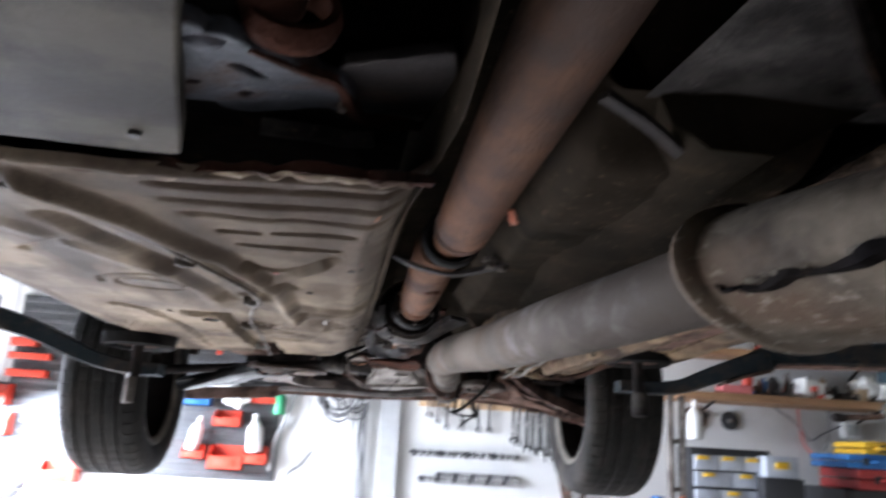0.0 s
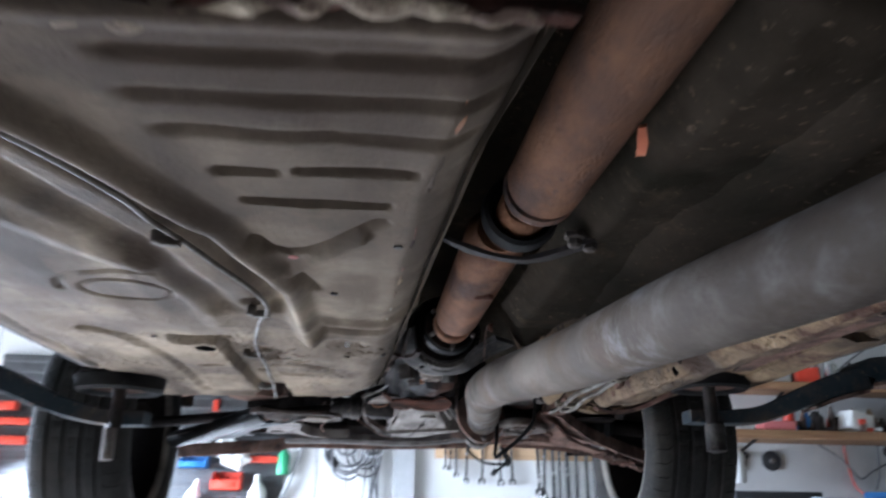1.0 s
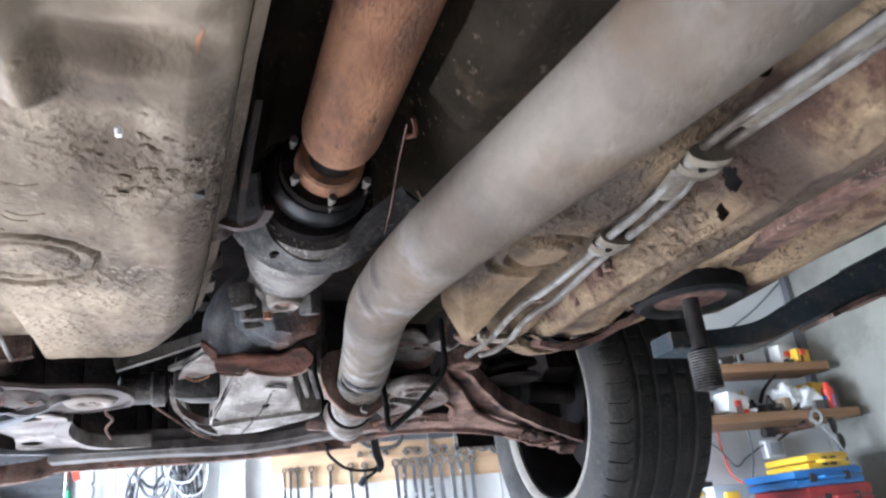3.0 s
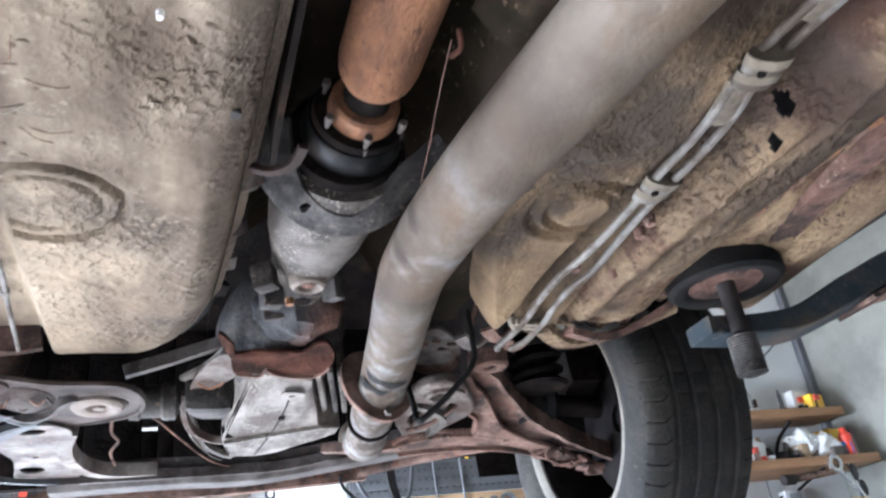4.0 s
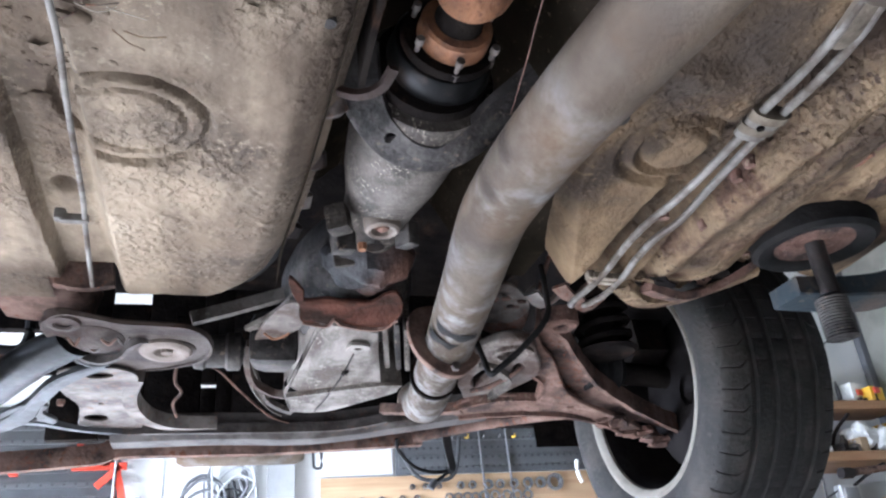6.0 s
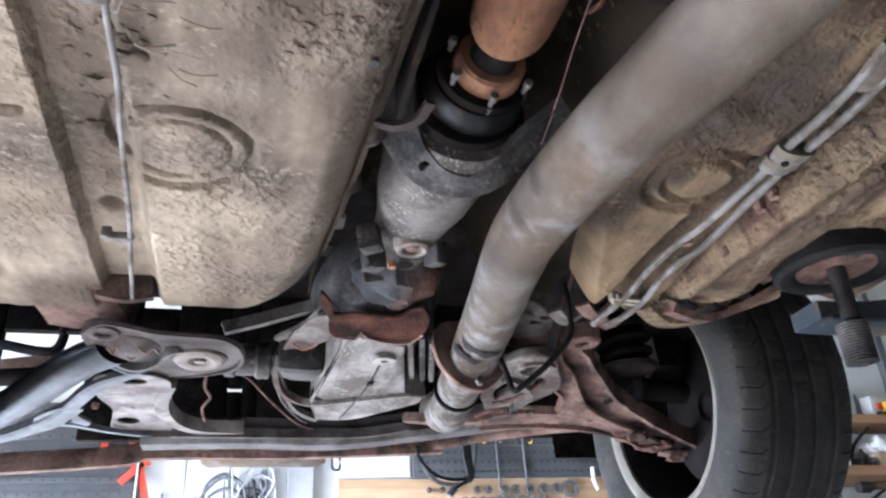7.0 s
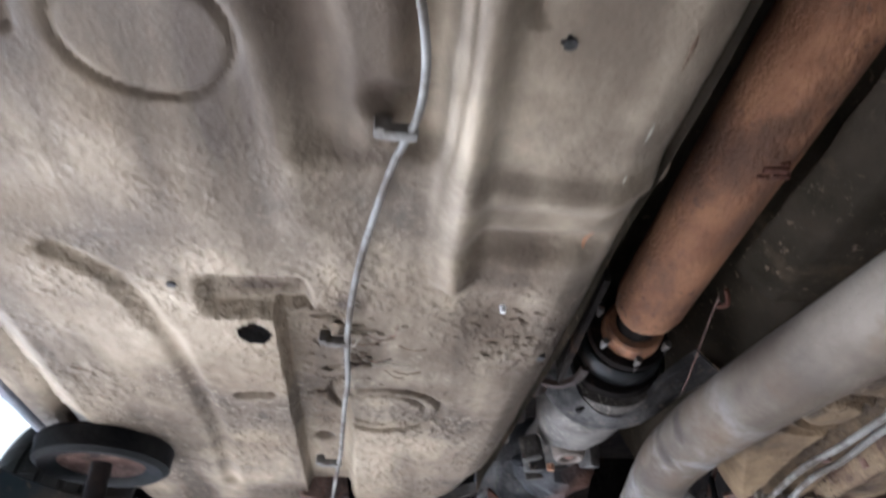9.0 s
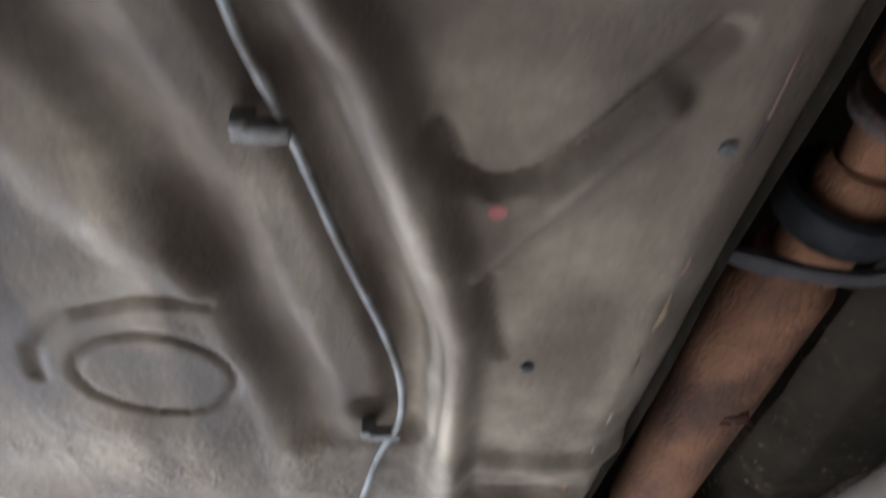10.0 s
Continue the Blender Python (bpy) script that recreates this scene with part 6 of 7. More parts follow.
for k in range(26):
    x, y = random.choice(((-0.336, 2.035), (-0.33, 2.075), (-0.352, 2.06), (-0.338, 2.19), (-0.352, 2.21), (-0.325, 2.02)))
    x, y = x + random.gauss(0, 0.012), y + random.gauss(0, 0.016)
    bm = bmesh.new()
    bmesh.ops.create_icosphere(bm, subdivisions=2, radius=1.0)
    r = random.uniform(0.005, 0.013)
    for v in bm.verts:
        c = v.co * (1 + 0.7 * noise.noise(v.co * 1.7 + Vector((k, 2, 0))))
        v.co = Vector((c.x * r * 1.2, c.y * r, c.z * r * 0.45)) + Vector((x, y, pan_height(x, y)))
    part("mud_clod", bm, UNDERCOAT, car)

# ---- lift arms ----
for side in (1, -1):
    ox, oy, oz = (0.648, 2.42, 1.660) if side > 0 else (-0.672, 2.40, 1.618)
    lift = thing("lift_arm", (ox, oy, oz - 0.06), "blue-black steel lift arm holding a round rubber pad", "car lift", "lift arms under the car")
    pts = [(0.605, 2.46, 1.602), (0.70, 2.455, 1.602), (0.78, 2.445, 1.610), (0.88, 2.42, 1.65), (1.0, 2.40, 1.688), (1.25, 2.375, 1.715), (3.29, 2.2, 1.74)]
    if side < 0:
        pts = [(0.615, 2.43, 1.566), (0.70, 2.43, 1.568), (0.80, 2.42, 1.59), (0.92, 2.41, 1.64), (1.06, 2.40, 1.672), (1.3, 2.39, 1.68), (2.99, 2.3, 1.70)]
    part("sleeve", add_sweep(bmesh.new(), [(x * side, y, z) for x, y, z in ((1.35, 2.365, 1.716), (3.29, 2.2, 1.74))] if side > 0 else [(-1.06, 2.40, 1.674), (-1.3, 2.39, 1.68), (-2.99, 2.3, 1.70)], [(-0.075, -0.056), (-0.07, -0.062), (0.07, -0.062), (0.075, -0.056), (0.075, 0.056), (0.07, 0.062), (-0.07, 0.062), (-0.075, 0.056)], 1), LIFT_BLUE, lift, "worn teal-blue outer arm")
    part("beam", add_sweep(bmesh.new(), [(x * side, y, z) for x, y, z in pts], [(-0.045, -0.017), (-0.041, -0.02), (0.041, -0.02), (0.045, -0.017), (0.045, 0.017), (0.041, 0.02), (-0.041, 0.02), (-0.045, 0.017)], 5, scales=[0.72, 0.8, 0.95, 1.2, 1.4, 1.5, 1.5]), LIFT, lift)
    if side > 0:
        part("worn_edge", add_sweep(bmesh.new(), [(x, y - 0.012, z - 0.030) for x, y, z in pts[3:]], [(-0.05, -0.004), (0.05, -0.004), (0.05, 0.004), (-0.05, 0.004)], 4), RUST_DARK, lift, "rust-worn lower edge")
    pad = part("rubber_pad", lathe([(0.006, 0.058), (0.0, 0.066), (-0.002, 0.082), (0.004, 0.090), (0.03, 0.092), (0.036, 0.086), (0.036, 0.0)], at(ox, oy, oz, UPRIGHT), 48), RUBBER, lift)
    part("pad_dish", lathe([(0.0, 0.0), (0.0, 0.050), (-0.001, 0.062), (0.012, 0.066)], at(ox, oy, oz + 0.007, UPRIGHT), 40), RUST, pad, "rusty steel pad dish")
    post = part("post", lathe([(0, 0.014), (0.09, 0.014)], at(ox, oy, oz - 0.075, UPRIGHT), 20), DARK, lift)
    prof = [(0.0, 0.0), (0.0, 0.010), (0.002, 0.0125)]
    for k in range(14):
        prof += [(0.004 + 0.0045 * k, (0.0235 if side > 0 else 0.0135)), (0.0062 + 0.0045 * k, (0.0215 if side > 0 else 0.0115))]
    part("screw", lathe(prof + [(0.07, 0.012), (0.09, 0.01)], at(ox + 0.012 * side, oy + 0.015, oz - 0.14, UPRIGHT), 28), HOUSING if side > 0 else STEEL, post, "threaded lift screw")
# ---- garage fittings ----
WY = BACK - 0.005


def storage_bin(x0, x1, z0, z1, mat, label, depth=0.11, y=WY - 0.02, tilt=0.0):
    """An open-fronted stacking bin hung on a panel: base, sides, low front and back."""
    b = thing("storage_bin", ((x0 + x1) / 2, y, z0), label, "storage bin", "bins on the tool panel")
    t = 0.006
    h = z1 - z0
    bm = bmesh.new()
    add_box(bm, (x0, y - depth, z0), (x1, y, z0 + t))
    add_box(bm, (x0, y - t, z0), (x1, y, z1))
    add_box(bm, (x0, y - depth, z0), (x1, y - depth + t, z0 + h * 0.55))
    for x in (x0, x1 - t):
        vs = [bm.verts.new((xx, yy, zz)) for xx in (x, x + t) for yy, zz in ((y - depth, z0), (y, z0), (y, z1), (y - depth * 0.45, z1), (y - depth, z0 + h * 0.55))]
        a, c = vs[:5], vs[5:]
        bm.faces.new(a)
        bm.faces.new(c[::-1])
        for i in range(5):
            bm.faces.new((a[i], a[(i + 1) % 5], c[(i + 1) % 5], c[i]))
    part("tray", bm, mat, b, "", False)
    part("label_lip", box((x0 + (x1 - x0) * 0.2, y - depth - 0.006, z0 + h * 0.16), (x1 - (x1 - x0) * 0.2, y - depth, z0 + h * 0.45), 0.002), mat, b)
    return b


def tool_panel(name, x0, x1, z0, z1, label, rows, mat=PEG):
    p = thing(name, ((x0 + x1) / 2, WY, z0), label, "tool panel")
    part("backing", box((x0, WY - 0.012, z0), (x1, WY, z1), 0.002), mat, p)
    step_z = (z1 - z0) / rows
    for r in range(rows):
        z = z0 + (r + 0.5) * step_z
        part("slat", box((x0 + 0.01, WY - 0.022, z - step_z * 0.22), (x1 - 0.01, WY - 0.012, z + step_z * 0.22), 0.003), mat, p)
    return p


panel = tool_panel("louvred_panel", -2.07, -0.565, 1.16, 2.12, "dark grey louvred metal tool panel on the wall", 17)
bm = bmesh.new()
for r in range(17):
    for k in range(36):
        x, z = -2.03 + 0.041 * k, 1.16 + (r + 0.5) * 0.96 / 17
        add_box(bm, (x - 0.004, WY - 0.0235, z - 0.004), (x + 0.004, WY - 0.0215, z + 0.004))
tagged(part("peg_hole", bm, BLACKP, panel, "", False), kind="stuff")
for z in (1.60, 1.35):
    r = thing("bin_rail", (-2.4, WY, z), "grey steel rail for hanging bins", "rail", "bin rails")
    part("rail", box((-2.72, WY - 0.015, z - 0.022), (-2.05, WY, z + 0.022), 0.003), PEG, r)
    part("rail_lip", box((-2.72, WY - 0.028, z + 0.008), (-2.05, WY - 0.015, z + 0.016), 0.002), PEG, r)
RB, BB, RT = "small red plastic stacking bin on the panel", "small blue plastic stacking bin on a rail", "shallow red plastic tool tray on the panel"
for x0, x1, z0, z1, m, lab in ((-2.64, -2.43, 1.53, 1.645, BLUE, BB), (-2.64, -2.365, 1.28, 1.42, BLUE, BB), (-2.30, -2.03, 1.495, 1.61, RED, RB), (-2.19, -2.0, 1.335, 1.46, RED, RB), (-2.95, -2.70, 1.23, 1.40, RED, RB),
                               (-1.79, -1.605, 1.112, 1.218, RED, RB), (-1.06, -0.945, 1.265, 1.343, RED, RB), (-0.918, -0.735, 1.215, 1.346, RED, RB), (-0.725, -0.608, 1.25, 1.35, RED, RB), (-0.913, -0.769, 1.444, 1.536, RED, RB),
                               (-1.08, -0.946, 1.551, 1.612, BLUE, BB)):
    storage_bin(x0, x1, z0, z1, m, lab)
for x0, x1, z0, z1 in ((-2.073, -1.936, 1.822, 1.868), (-2.074, -1.856, 1.751, 1.786), (-2.07, -1.859, 1.654, 1.694), (-0.739, -0.591, 1.584, 1.619), (-1.80, -1.62, 1.80, 1.84)):
    tr = thing("tool_tray", ((x0 + x1) / 2, WY, z0), RT, "tool tray", "red trays on the tool panel")
    part("tray", box((x0, WY - 0.085, z0), (x1, WY - 0.022, z1), 0.006), RED, tr)
    for k in range(6):
        x = x0 + (x1 - x0) * (k + 0.5) / 6
        part("slot", box((x - 0.006, WY - 0.07, z1 - 0.004), (x + 0.006, WY - 0.04, z1 + 0.001)), BLACKP, tr)


def bottle(x, z0, z1, r, mat, label, y=WY - 0.10, lean=0.0):
    h = z1 - z0
    b = thing("bottle", (x, y, z0), label, "bottle")
    m = at(x, y, z0) @ pose(0, 0, 0, 0, lean, 0) @ UPRIGHT
    part("body", lathe([(0, 0), (0, r * 0.9), (0.008, r), (h * 0.62, r), (h * 0.78, r * 0.55), (h * 0.82, r * 0.35)], m, 20), mat, b)
    part("cap", lathe([(h * 0.81, r * 0.38), (h, r * 0.30), (h, 0)], m, 14), mat, b)
    return b


bottle(-1.02, 1.31, 1.50, 0.035, WHITE, "white spray bottle standing in a red bin", WY - 0.08, 10)
bottle(-0.675, 1.315, 1.525, 0.045, WHITE, "white plastic bottle standing in a red bin", WY - 0.08, -4)
bottle(-0.565, 1.528, 1.68, 0.032, GREEN, "green and white cleaner bottle on the wall", WY - 0.06)


def crumpled(name, x, y, z, r, mat, label, category, seed, flat=0.8, amp=0.45, f=18):
    bm = bmesh.new()
    bmesh.ops.create_icosphere(bm, subdivisions=4, radius=1)
    for v in bm.verts:
        k = 1 + amp * noise.noise(v.co * 1.6 + Vector((seed, 0, 0))) + amp * 0.6 * abs(noise.noise(v.co * 4.5 + Vector((0, seed, 0))))
        v.co = Vector((v.co.x * r * k, v.co.y * r * 0.7 * k, v.co.z * r * flat * k)) + Vector((x, y, z))
    return tagged(part(name, bm, mat), label, category)


crumpled("plastic_bag", -0.80, WY - 0.10, 1.60, 0.06, BAG, "crumpled clear plastic bag on the panel", "plastic bag", 2)
crumpled("plastic_bag", -0.86, WY - 0.08, 1.66, 0.055, BAG, "crumpled clear plastic bag on the panel", "plastic bag", 5)
crumpled("work_glove", -0.98, WY - 0.08, 1.66, 0.05, WHITE, "white cloth glove lying in a blue bin", "glove", 9)
hk = thing("red_hanger", (-0.64, WY, 1.80), "red metal tool hanger on the panel", "hanger")
for x0, z0, x1, z1 in ((-0.735, 1.868, -0.535, 1.868), (-0.72, 1.868, -0.712, 1.955), (-0.612, 1.868, -0.606, 1.985), (-0.575, 1.868, -0.535, 1.72), (-0.64, 1.79, -0.56, 1.868)):
    part("bar", add_sweep(bmesh.new(), [(x0, WY - 0.05, z0), (x1, WY - 0.05, z1)], [(-0.013, -0.008), (0.013, -0.008), (0.013, 0.008), (-0.013, 0.008)], 1, up=(0, 1, 0)), RED, hk)
part("peg", box((-0.66, WY - 0.045, 1.86), (-0.64, WY - 0.012, 1.88), 0.003), RED, hk)
part("hook", box((-0.955, WY - 0.045, 1.845), (-0.925, WY - 0.012, 1.905), 0.004), RED, hk)
part("rod", tube([(-0.575, WY - 0.06, 1.93), (-0.575, WY - 0.06, 1.66)], 0.007, 8, 1), CHROME, hk)

# sign with two red marks, high on the wall
sg = thing("wall_cabinet", (-2.62, WY, 2.12), "maroon wall cabinet with pink triangles and a white ring", "cabinet")
part("board", box((-2.95, WY - 0.12, 2.12), (-2.44, WY, 2.62), 0.006), MAROON, sg)
for x in (-2.735, -2.515):
    for z in (2.315, 2.185):
        bm = bmesh.new()
        vs = [bm.verts.new((x + dx, WY - 0.122 - dy, z + dz)) for dy in (0, 0.004) for dx, dz in ((-0.05, 0.035), (0.05, 0.035), (0.0, -0.045))]
        bm.faces.new(vs[3:])
        for k in range(3):
            bm.faces.new((vs[k], vs[(k + 1) % 3], vs[3 + (k + 1) % 3], vs[3 + k]))
        part("triangle", bm, PINK, sg, "", False)
part("ring", lathe([(0, 0.125), (0, 0.155), (0.01, 0.158), (0.014, 0.14), (0.01, 0.122), (0, 0.125)], at(-2.665, WY - 0.135, 2.52, pose(0, 0, 0, 0, 0, 90)), 40), WHITE, sg, "white ring")
part("side_panel", box((-2.43, WY - 0.05, 2.12), (-2.32, WY, 2.62), 0.004), CARD, sg)

# post, trunking and the joint between wall panels
structure("wall_post", box((0.012, BACK - 0.05, 0), (0.122, BACK - 0.002, TOP - 0.004), 0.004), FRAME, "grey steel post on the wall", "post")
structure("trim", box((-0.185, BACK - 0.022, 0), (-0.03, BACK - 0.002, TOP - 0.004), 0.003), WALL, "white boxed trunking on the wall", "trim")
for x in (-2.11, -1.36, -0.40, 1.30):
    structure("wall_joint", box((x - 0.003, BACK - 0.004, 0), (x + 0.003, BACK - 0.001, TOP - 0.01)), FRAME, "thin grey joint between wall panels", "trim")


def cable(points, r, mat, label, name="hanging_cable"):
    return tagged(part(name, tube(points, r, 10, 6), mat), label, "cable", "cables on the wall")


GC = "grey electric cable hanging on the wall"
cable([(-0.485, WY - 0.03, 1.75), (-0.485, WY - 0.03, 1.65), (-0.53, WY - 0.04, 1.50), (-0.575, WY - 0.03, 1.38), (-0.59, WY - 0.03, 1.22)], 0.012, FRAME, "pale grey flexible hose hanging on the wall", "flexible_hose")
cable([(-0.36, WY - 0.03, 1.34), (-0.42, WY - 0.05, 1.26), (-0.49, WY - 0.04, 1.20), (-0.53, WY - 0.03, 1.06), (-0.56, WY - 0.03, 0.92)], 0.008, CABLE, GC)
cable([(-0.24, WY - 0.03, 1.80), (-0.235, WY - 0.04, 1.55), (-0.245, WY - 0.03, 1.35)], 0.003, CABLE, GC)
cable([(-0.10, WY - 0.05, 1.80), (-0.06, WY - 0.06, 1.66), (-0.09, WY - 0.05, 1.52), (-0.075, WY - 0.05, 1.40), (-0.09, WY - 0.04, 1.10), (-0.095, WY - 0.04, 0.6)], 0.008, CABLE, GC)
cable([(-0.13, WY - 0.05, 1.80), (-0.09, WY - 0.06, 1.62), (-0.10, WY - 0.05, 1.44), (-0.085, WY - 0.05, 1.20), (-0.10, WY - 0.04, 0.6)], 0.006, BLACKP, GC)
random.seed(3)
for k in range(8):
    cx, cz, r = -0.20 + random.uniform(-0.10, 0.13), 1.72 + random.uniform(-0.05, 0.12), random.uniform(0.05, 0.10)
    a0, pts = random.uniform(0, 6.28), []
    for i in range(15):
        a = a0 + 0.62 * i
        pts.append((cx + r * math.cos(a) * (1 + 0.15 * math.sin(1.7 * i + k)), WY - 0.03 - 0.008 * (k % 4) - 0.003 * i, cz + 1.25 * r * math.sin(a) - 0.004 * i))
    cable(pts, 0.0045 if k % 2 else 0.007, (CABLE, BLACKP, CABLE, FRAME)[k % 4], "tangled electric cable hung on the wall")
for k, (x0, x1) in enumerate(((-0.145, -0.165), (-0.12, -0.10), (-0.085, -0.055))):
    cable([(x0, WY - 0.03, 1.80), (x0 + 0.01, WY - 0.04, 1.60), ((x0 + x1) / 2, WY - 0.035, 1.35), (x1, WY - 0.03, 0.9)], 0.004, (CABLE, BLACKP, CABLE)[k], GC)
for x, z, m in ((-0.335, 1.60, CABLE), (-0.30, 1.57, BLACKP), (-0.345, 1.66, FRAME)):
    pl = thing("cable_plug", (x, WY - 0.06, z), "dangling electric plug on a short cable", "plug")
    part("plug", lathe([(0, 0), (0, 0.012), (0.03, 0.016), (0.05, 0.008), (0.06, 0)], at(x, WY - 0.06, z, UPRIGHT), 12), m, pl)

# board with spanners, dark perforated panel above it, white sign
bd = thing("spanner_board", (0.85, WY, 1.62), "pale pine board with hooks for spanners", "tool board")
part("board", box((0.23, WY - 0.018, 1.625), (1.50, WY, 1.80), 0.003), WOOD, bd)
peg = tool_panel("perforated_panel", 0.56, 1.55, 1.805, 2.25, "dark grey perforated metal tool panel on the wall", 4)
bm = bmesh.new()
for i in range(30):
    for k in range(10):
        x, z = 0.59 + 0.032 * i, 1.83 + 0.042 * k
        add_box(bm, (x - 0.005, WY - 0.0235, z - 0.005), (x + 0.005, WY - 0.0215, z + 0.005))
tagged(part("peg_hole", bm, BLACKP, peg, "", False), kind="stuff")
for k in range(12):
    x = 0.66 + 0.075 * k
    part("peg_hook", tube([(x, WY - 0.02, 1.96), (x, WY - 0.06, 1.95), (x, WY - 0.065, 1.965)], 0.004, 6, 2), YELLOW if k % 3 == 0 else CHROME, peg)
sg = thing("paper_sign", (0.38, WY, 1.80), "blank white paper sign on the wall", "sign")
part("sheet", box((0.215, WY - 0.012, 1.81), (0.545, WY, 1.99), 0.002), WHITE, sg)
for x in (0.945, 1.075):
    cable([(x, WY - 0.03, 2.3), (x + 0.004, WY - 0.03, 1.9), (x + 0.01, WY - 0.03, 1.66)], 0.005, CABLE, GC)
cable([(0.56, WY - 0.06, 1.93), (0.62, WY - 0.08, 1.80), (0.70, WY - 0.08, 1.765), (0.80, WY - 0.08, 1.79), (0.84, WY - 0.07, 1.95)], 0.009, BLACKP, "thick black cable looped over the board")
hk = thing("wire_hook", (0.17, WY, 1.85), "black wire hook hanging on the post", "hook")
part("wire", tube([(0.192, WY - 0.07, 1.98), (0.194, WY - 0.07, 1.86), (0.200, WY - 0.07, 1.836), (0.218, WY - 0.07, 1.832), (0.228, WY - 0.07, 1.85), (0.224, WY - 0.07, 1.98)], 0.006, 8, 4), BLACKP, hk)


def spanner(x, top, bottom, w, lean=0.0, y=WY - 0.03):
    """A combination spanner hung by its ring: ring, shank and open jaw."""
    s = thing("spanner", (x, y, top), "polished steel combination spanner hanging on the board", "spanner", "spanners on the board")
    h = top - bottom
    m = at(x, y, top) @ pose(0, 0, 0, 0, lean, 0)
    ring = lathe([(-0.005, w * 0.6), (-0.005, w), (0.005, w), (0.005, w * 0.6), (-0.005, w * 0.6)], m @ pose(0, 0, 0, 0, 0, 90), 16)
    part("ring", ring, CHROME, s)
    bm = add_sweep(bmesh.new(), [m @ Vector((0, 0, -w * 0.9)), m @ Vector((0, 0, -h * 0.5)), m @ Vector((0, 0, -h + w * 1.2))], [(-w * 0.42, -0.004), (w * 0.42, -0.004), (w * 0.42, 0.004), (-w * 0.42, 0.004)], 2, up=(0, 1, 0))
    part("shank", bm, CHROME, s)
    jaw = plate([(-w * 0.5, w * 0.6), (-w * 1.2, -w * 0.2), (-w * 0.9, -w * 1.5), (-w * 0.45, -w * 1.3), (-w * 0.5, -w * 0.3), (w * 0.5, -w * 0.3), (w * 0.45, -w * 1.3), (w * 0.9, -w * 1.5), (w * 1.2, -w * 0.2), (w * 0.5, w * 0.6)], [], -0.004, 0.004, 0.001, 3)
    bmesh.ops.transform(jaw, matrix=m @ at(0, 0, -h + w * 1.2) @ pose(0, 0, 0, 90, 0, 0), verts=jaw.verts)
    part("jaw", jaw, CHROME, s)
    return s


for x, b, w in ((0.284, 1.571, 0.009), (0.312, 1.562, 0.009), (0.341, 1.531, 0.010), (0.402, 1.501, 0.011), (0.486, 1.502, 0.012), (0.576, 1.495, 0.012), (0.64, 1.50, 0.012),
                (0.785, 1.446, 0.015), (0.825, 1.43, 0.015), (0.868, 1.40, 0.016), (0.905, 1.39, 0.014), (0.945, 1.386, 0.019), (0.997, 1.356, 0.018), (1.052, 1.389, 0.018), (1.10, 1.312, 0.018), (1.15, 1.35, 0.018)):
    spanner(x, 1.70, b, 1.3 * w, random.uniform(-3, 2))
for k, (x, r) in enumerate(((0.62, 0.012), (0.68, 0.013), (0.74, 0.013), (0.838, 0.017), (0.892, 0.018), (0.967, 0.022), (1.021, 0.021), (1.087, 0.022), (1.154, 0.025), (1.215, 0.026), (1.285, 0.040))):
    s = thing("ring_tool", (x, WY - 0.03, 1.755), "round steel socket hanging on the board", "socket", "sockets on the board")
    part("ring", lathe([(-0.012, r * 0.6), (-0.012, r), (0.012, r), (0.012, r * 0.6)], at(x, WY - 0.035, 1.748, pose(0, 0, 0, 0, 0, 90)), 18), CHROME, s)
sh = thing("snips", (1.42, WY - 0.04, 1.76), "white-handled tin snips hanging on the board", "snips")
for d in (-1, 1):
    part("handle", add_sweep(bmesh.new(), [(1.42 + 0.004 * d, WY - 0.05, 1.74), (1.42 + 0.02 * d, WY - 0.05, 1.79), (1.42 + 0.016 * d, WY - 0.05, 1.84)], circle(0.009, 10), 4), WHITE, sh)
part("blade", plate([(-0.016, 0), (0.016, 0), (0.012, -0.05), (0.0, -0.08), (-0.012, -0.05)], [], -0.004, 0.004, 0.001), STEEL, sh)
sh.children[-1].data.transform(at(1.42, WY - 0.05, 1.74) @ pose(0, 0, 0, 90, 0, 0))


def socket_rack(x0, x1, z, n, r, label):
    s = thing("socket_rack", ((x0 + x1) / 2, WY, z), label, "socket rack", "socket racks on the wall")
    part("rail", box((x0, WY - 0.02, z - 0.008), (x1, WY, z + 0.008), 0.002), BLACKP, s)
    for k in range(n):
        x = x0 + (x1 - x0) * (k + 0.7) / (n + 0.6)
        part("socket", lathe([(-0.022, 0), (-0.022, r * 0.8), (-0.02, r), (0.016, r), (0.018, r * 0.6)], at(x, WY - 0.028, z, UPRIGHT), 10), CHROME if k % 4 else BLACKP, s)


socket_rack(0.19, 0.83, 1.365, 16, 0.013, "black wall rail holding chrome sockets")
socket_rack(0.25, 0.84, 1.222, 24, 0.010, "black wall rail holding small chrome sockets")
socket_rack(0.35, 0.81, 1.246, 18, 0.009, "black wall rail holding small chrome sockets")
socket_rack(0.27, 0.843, 1.067, 12, 0.010, "black wall rail, partly filled with sockets")
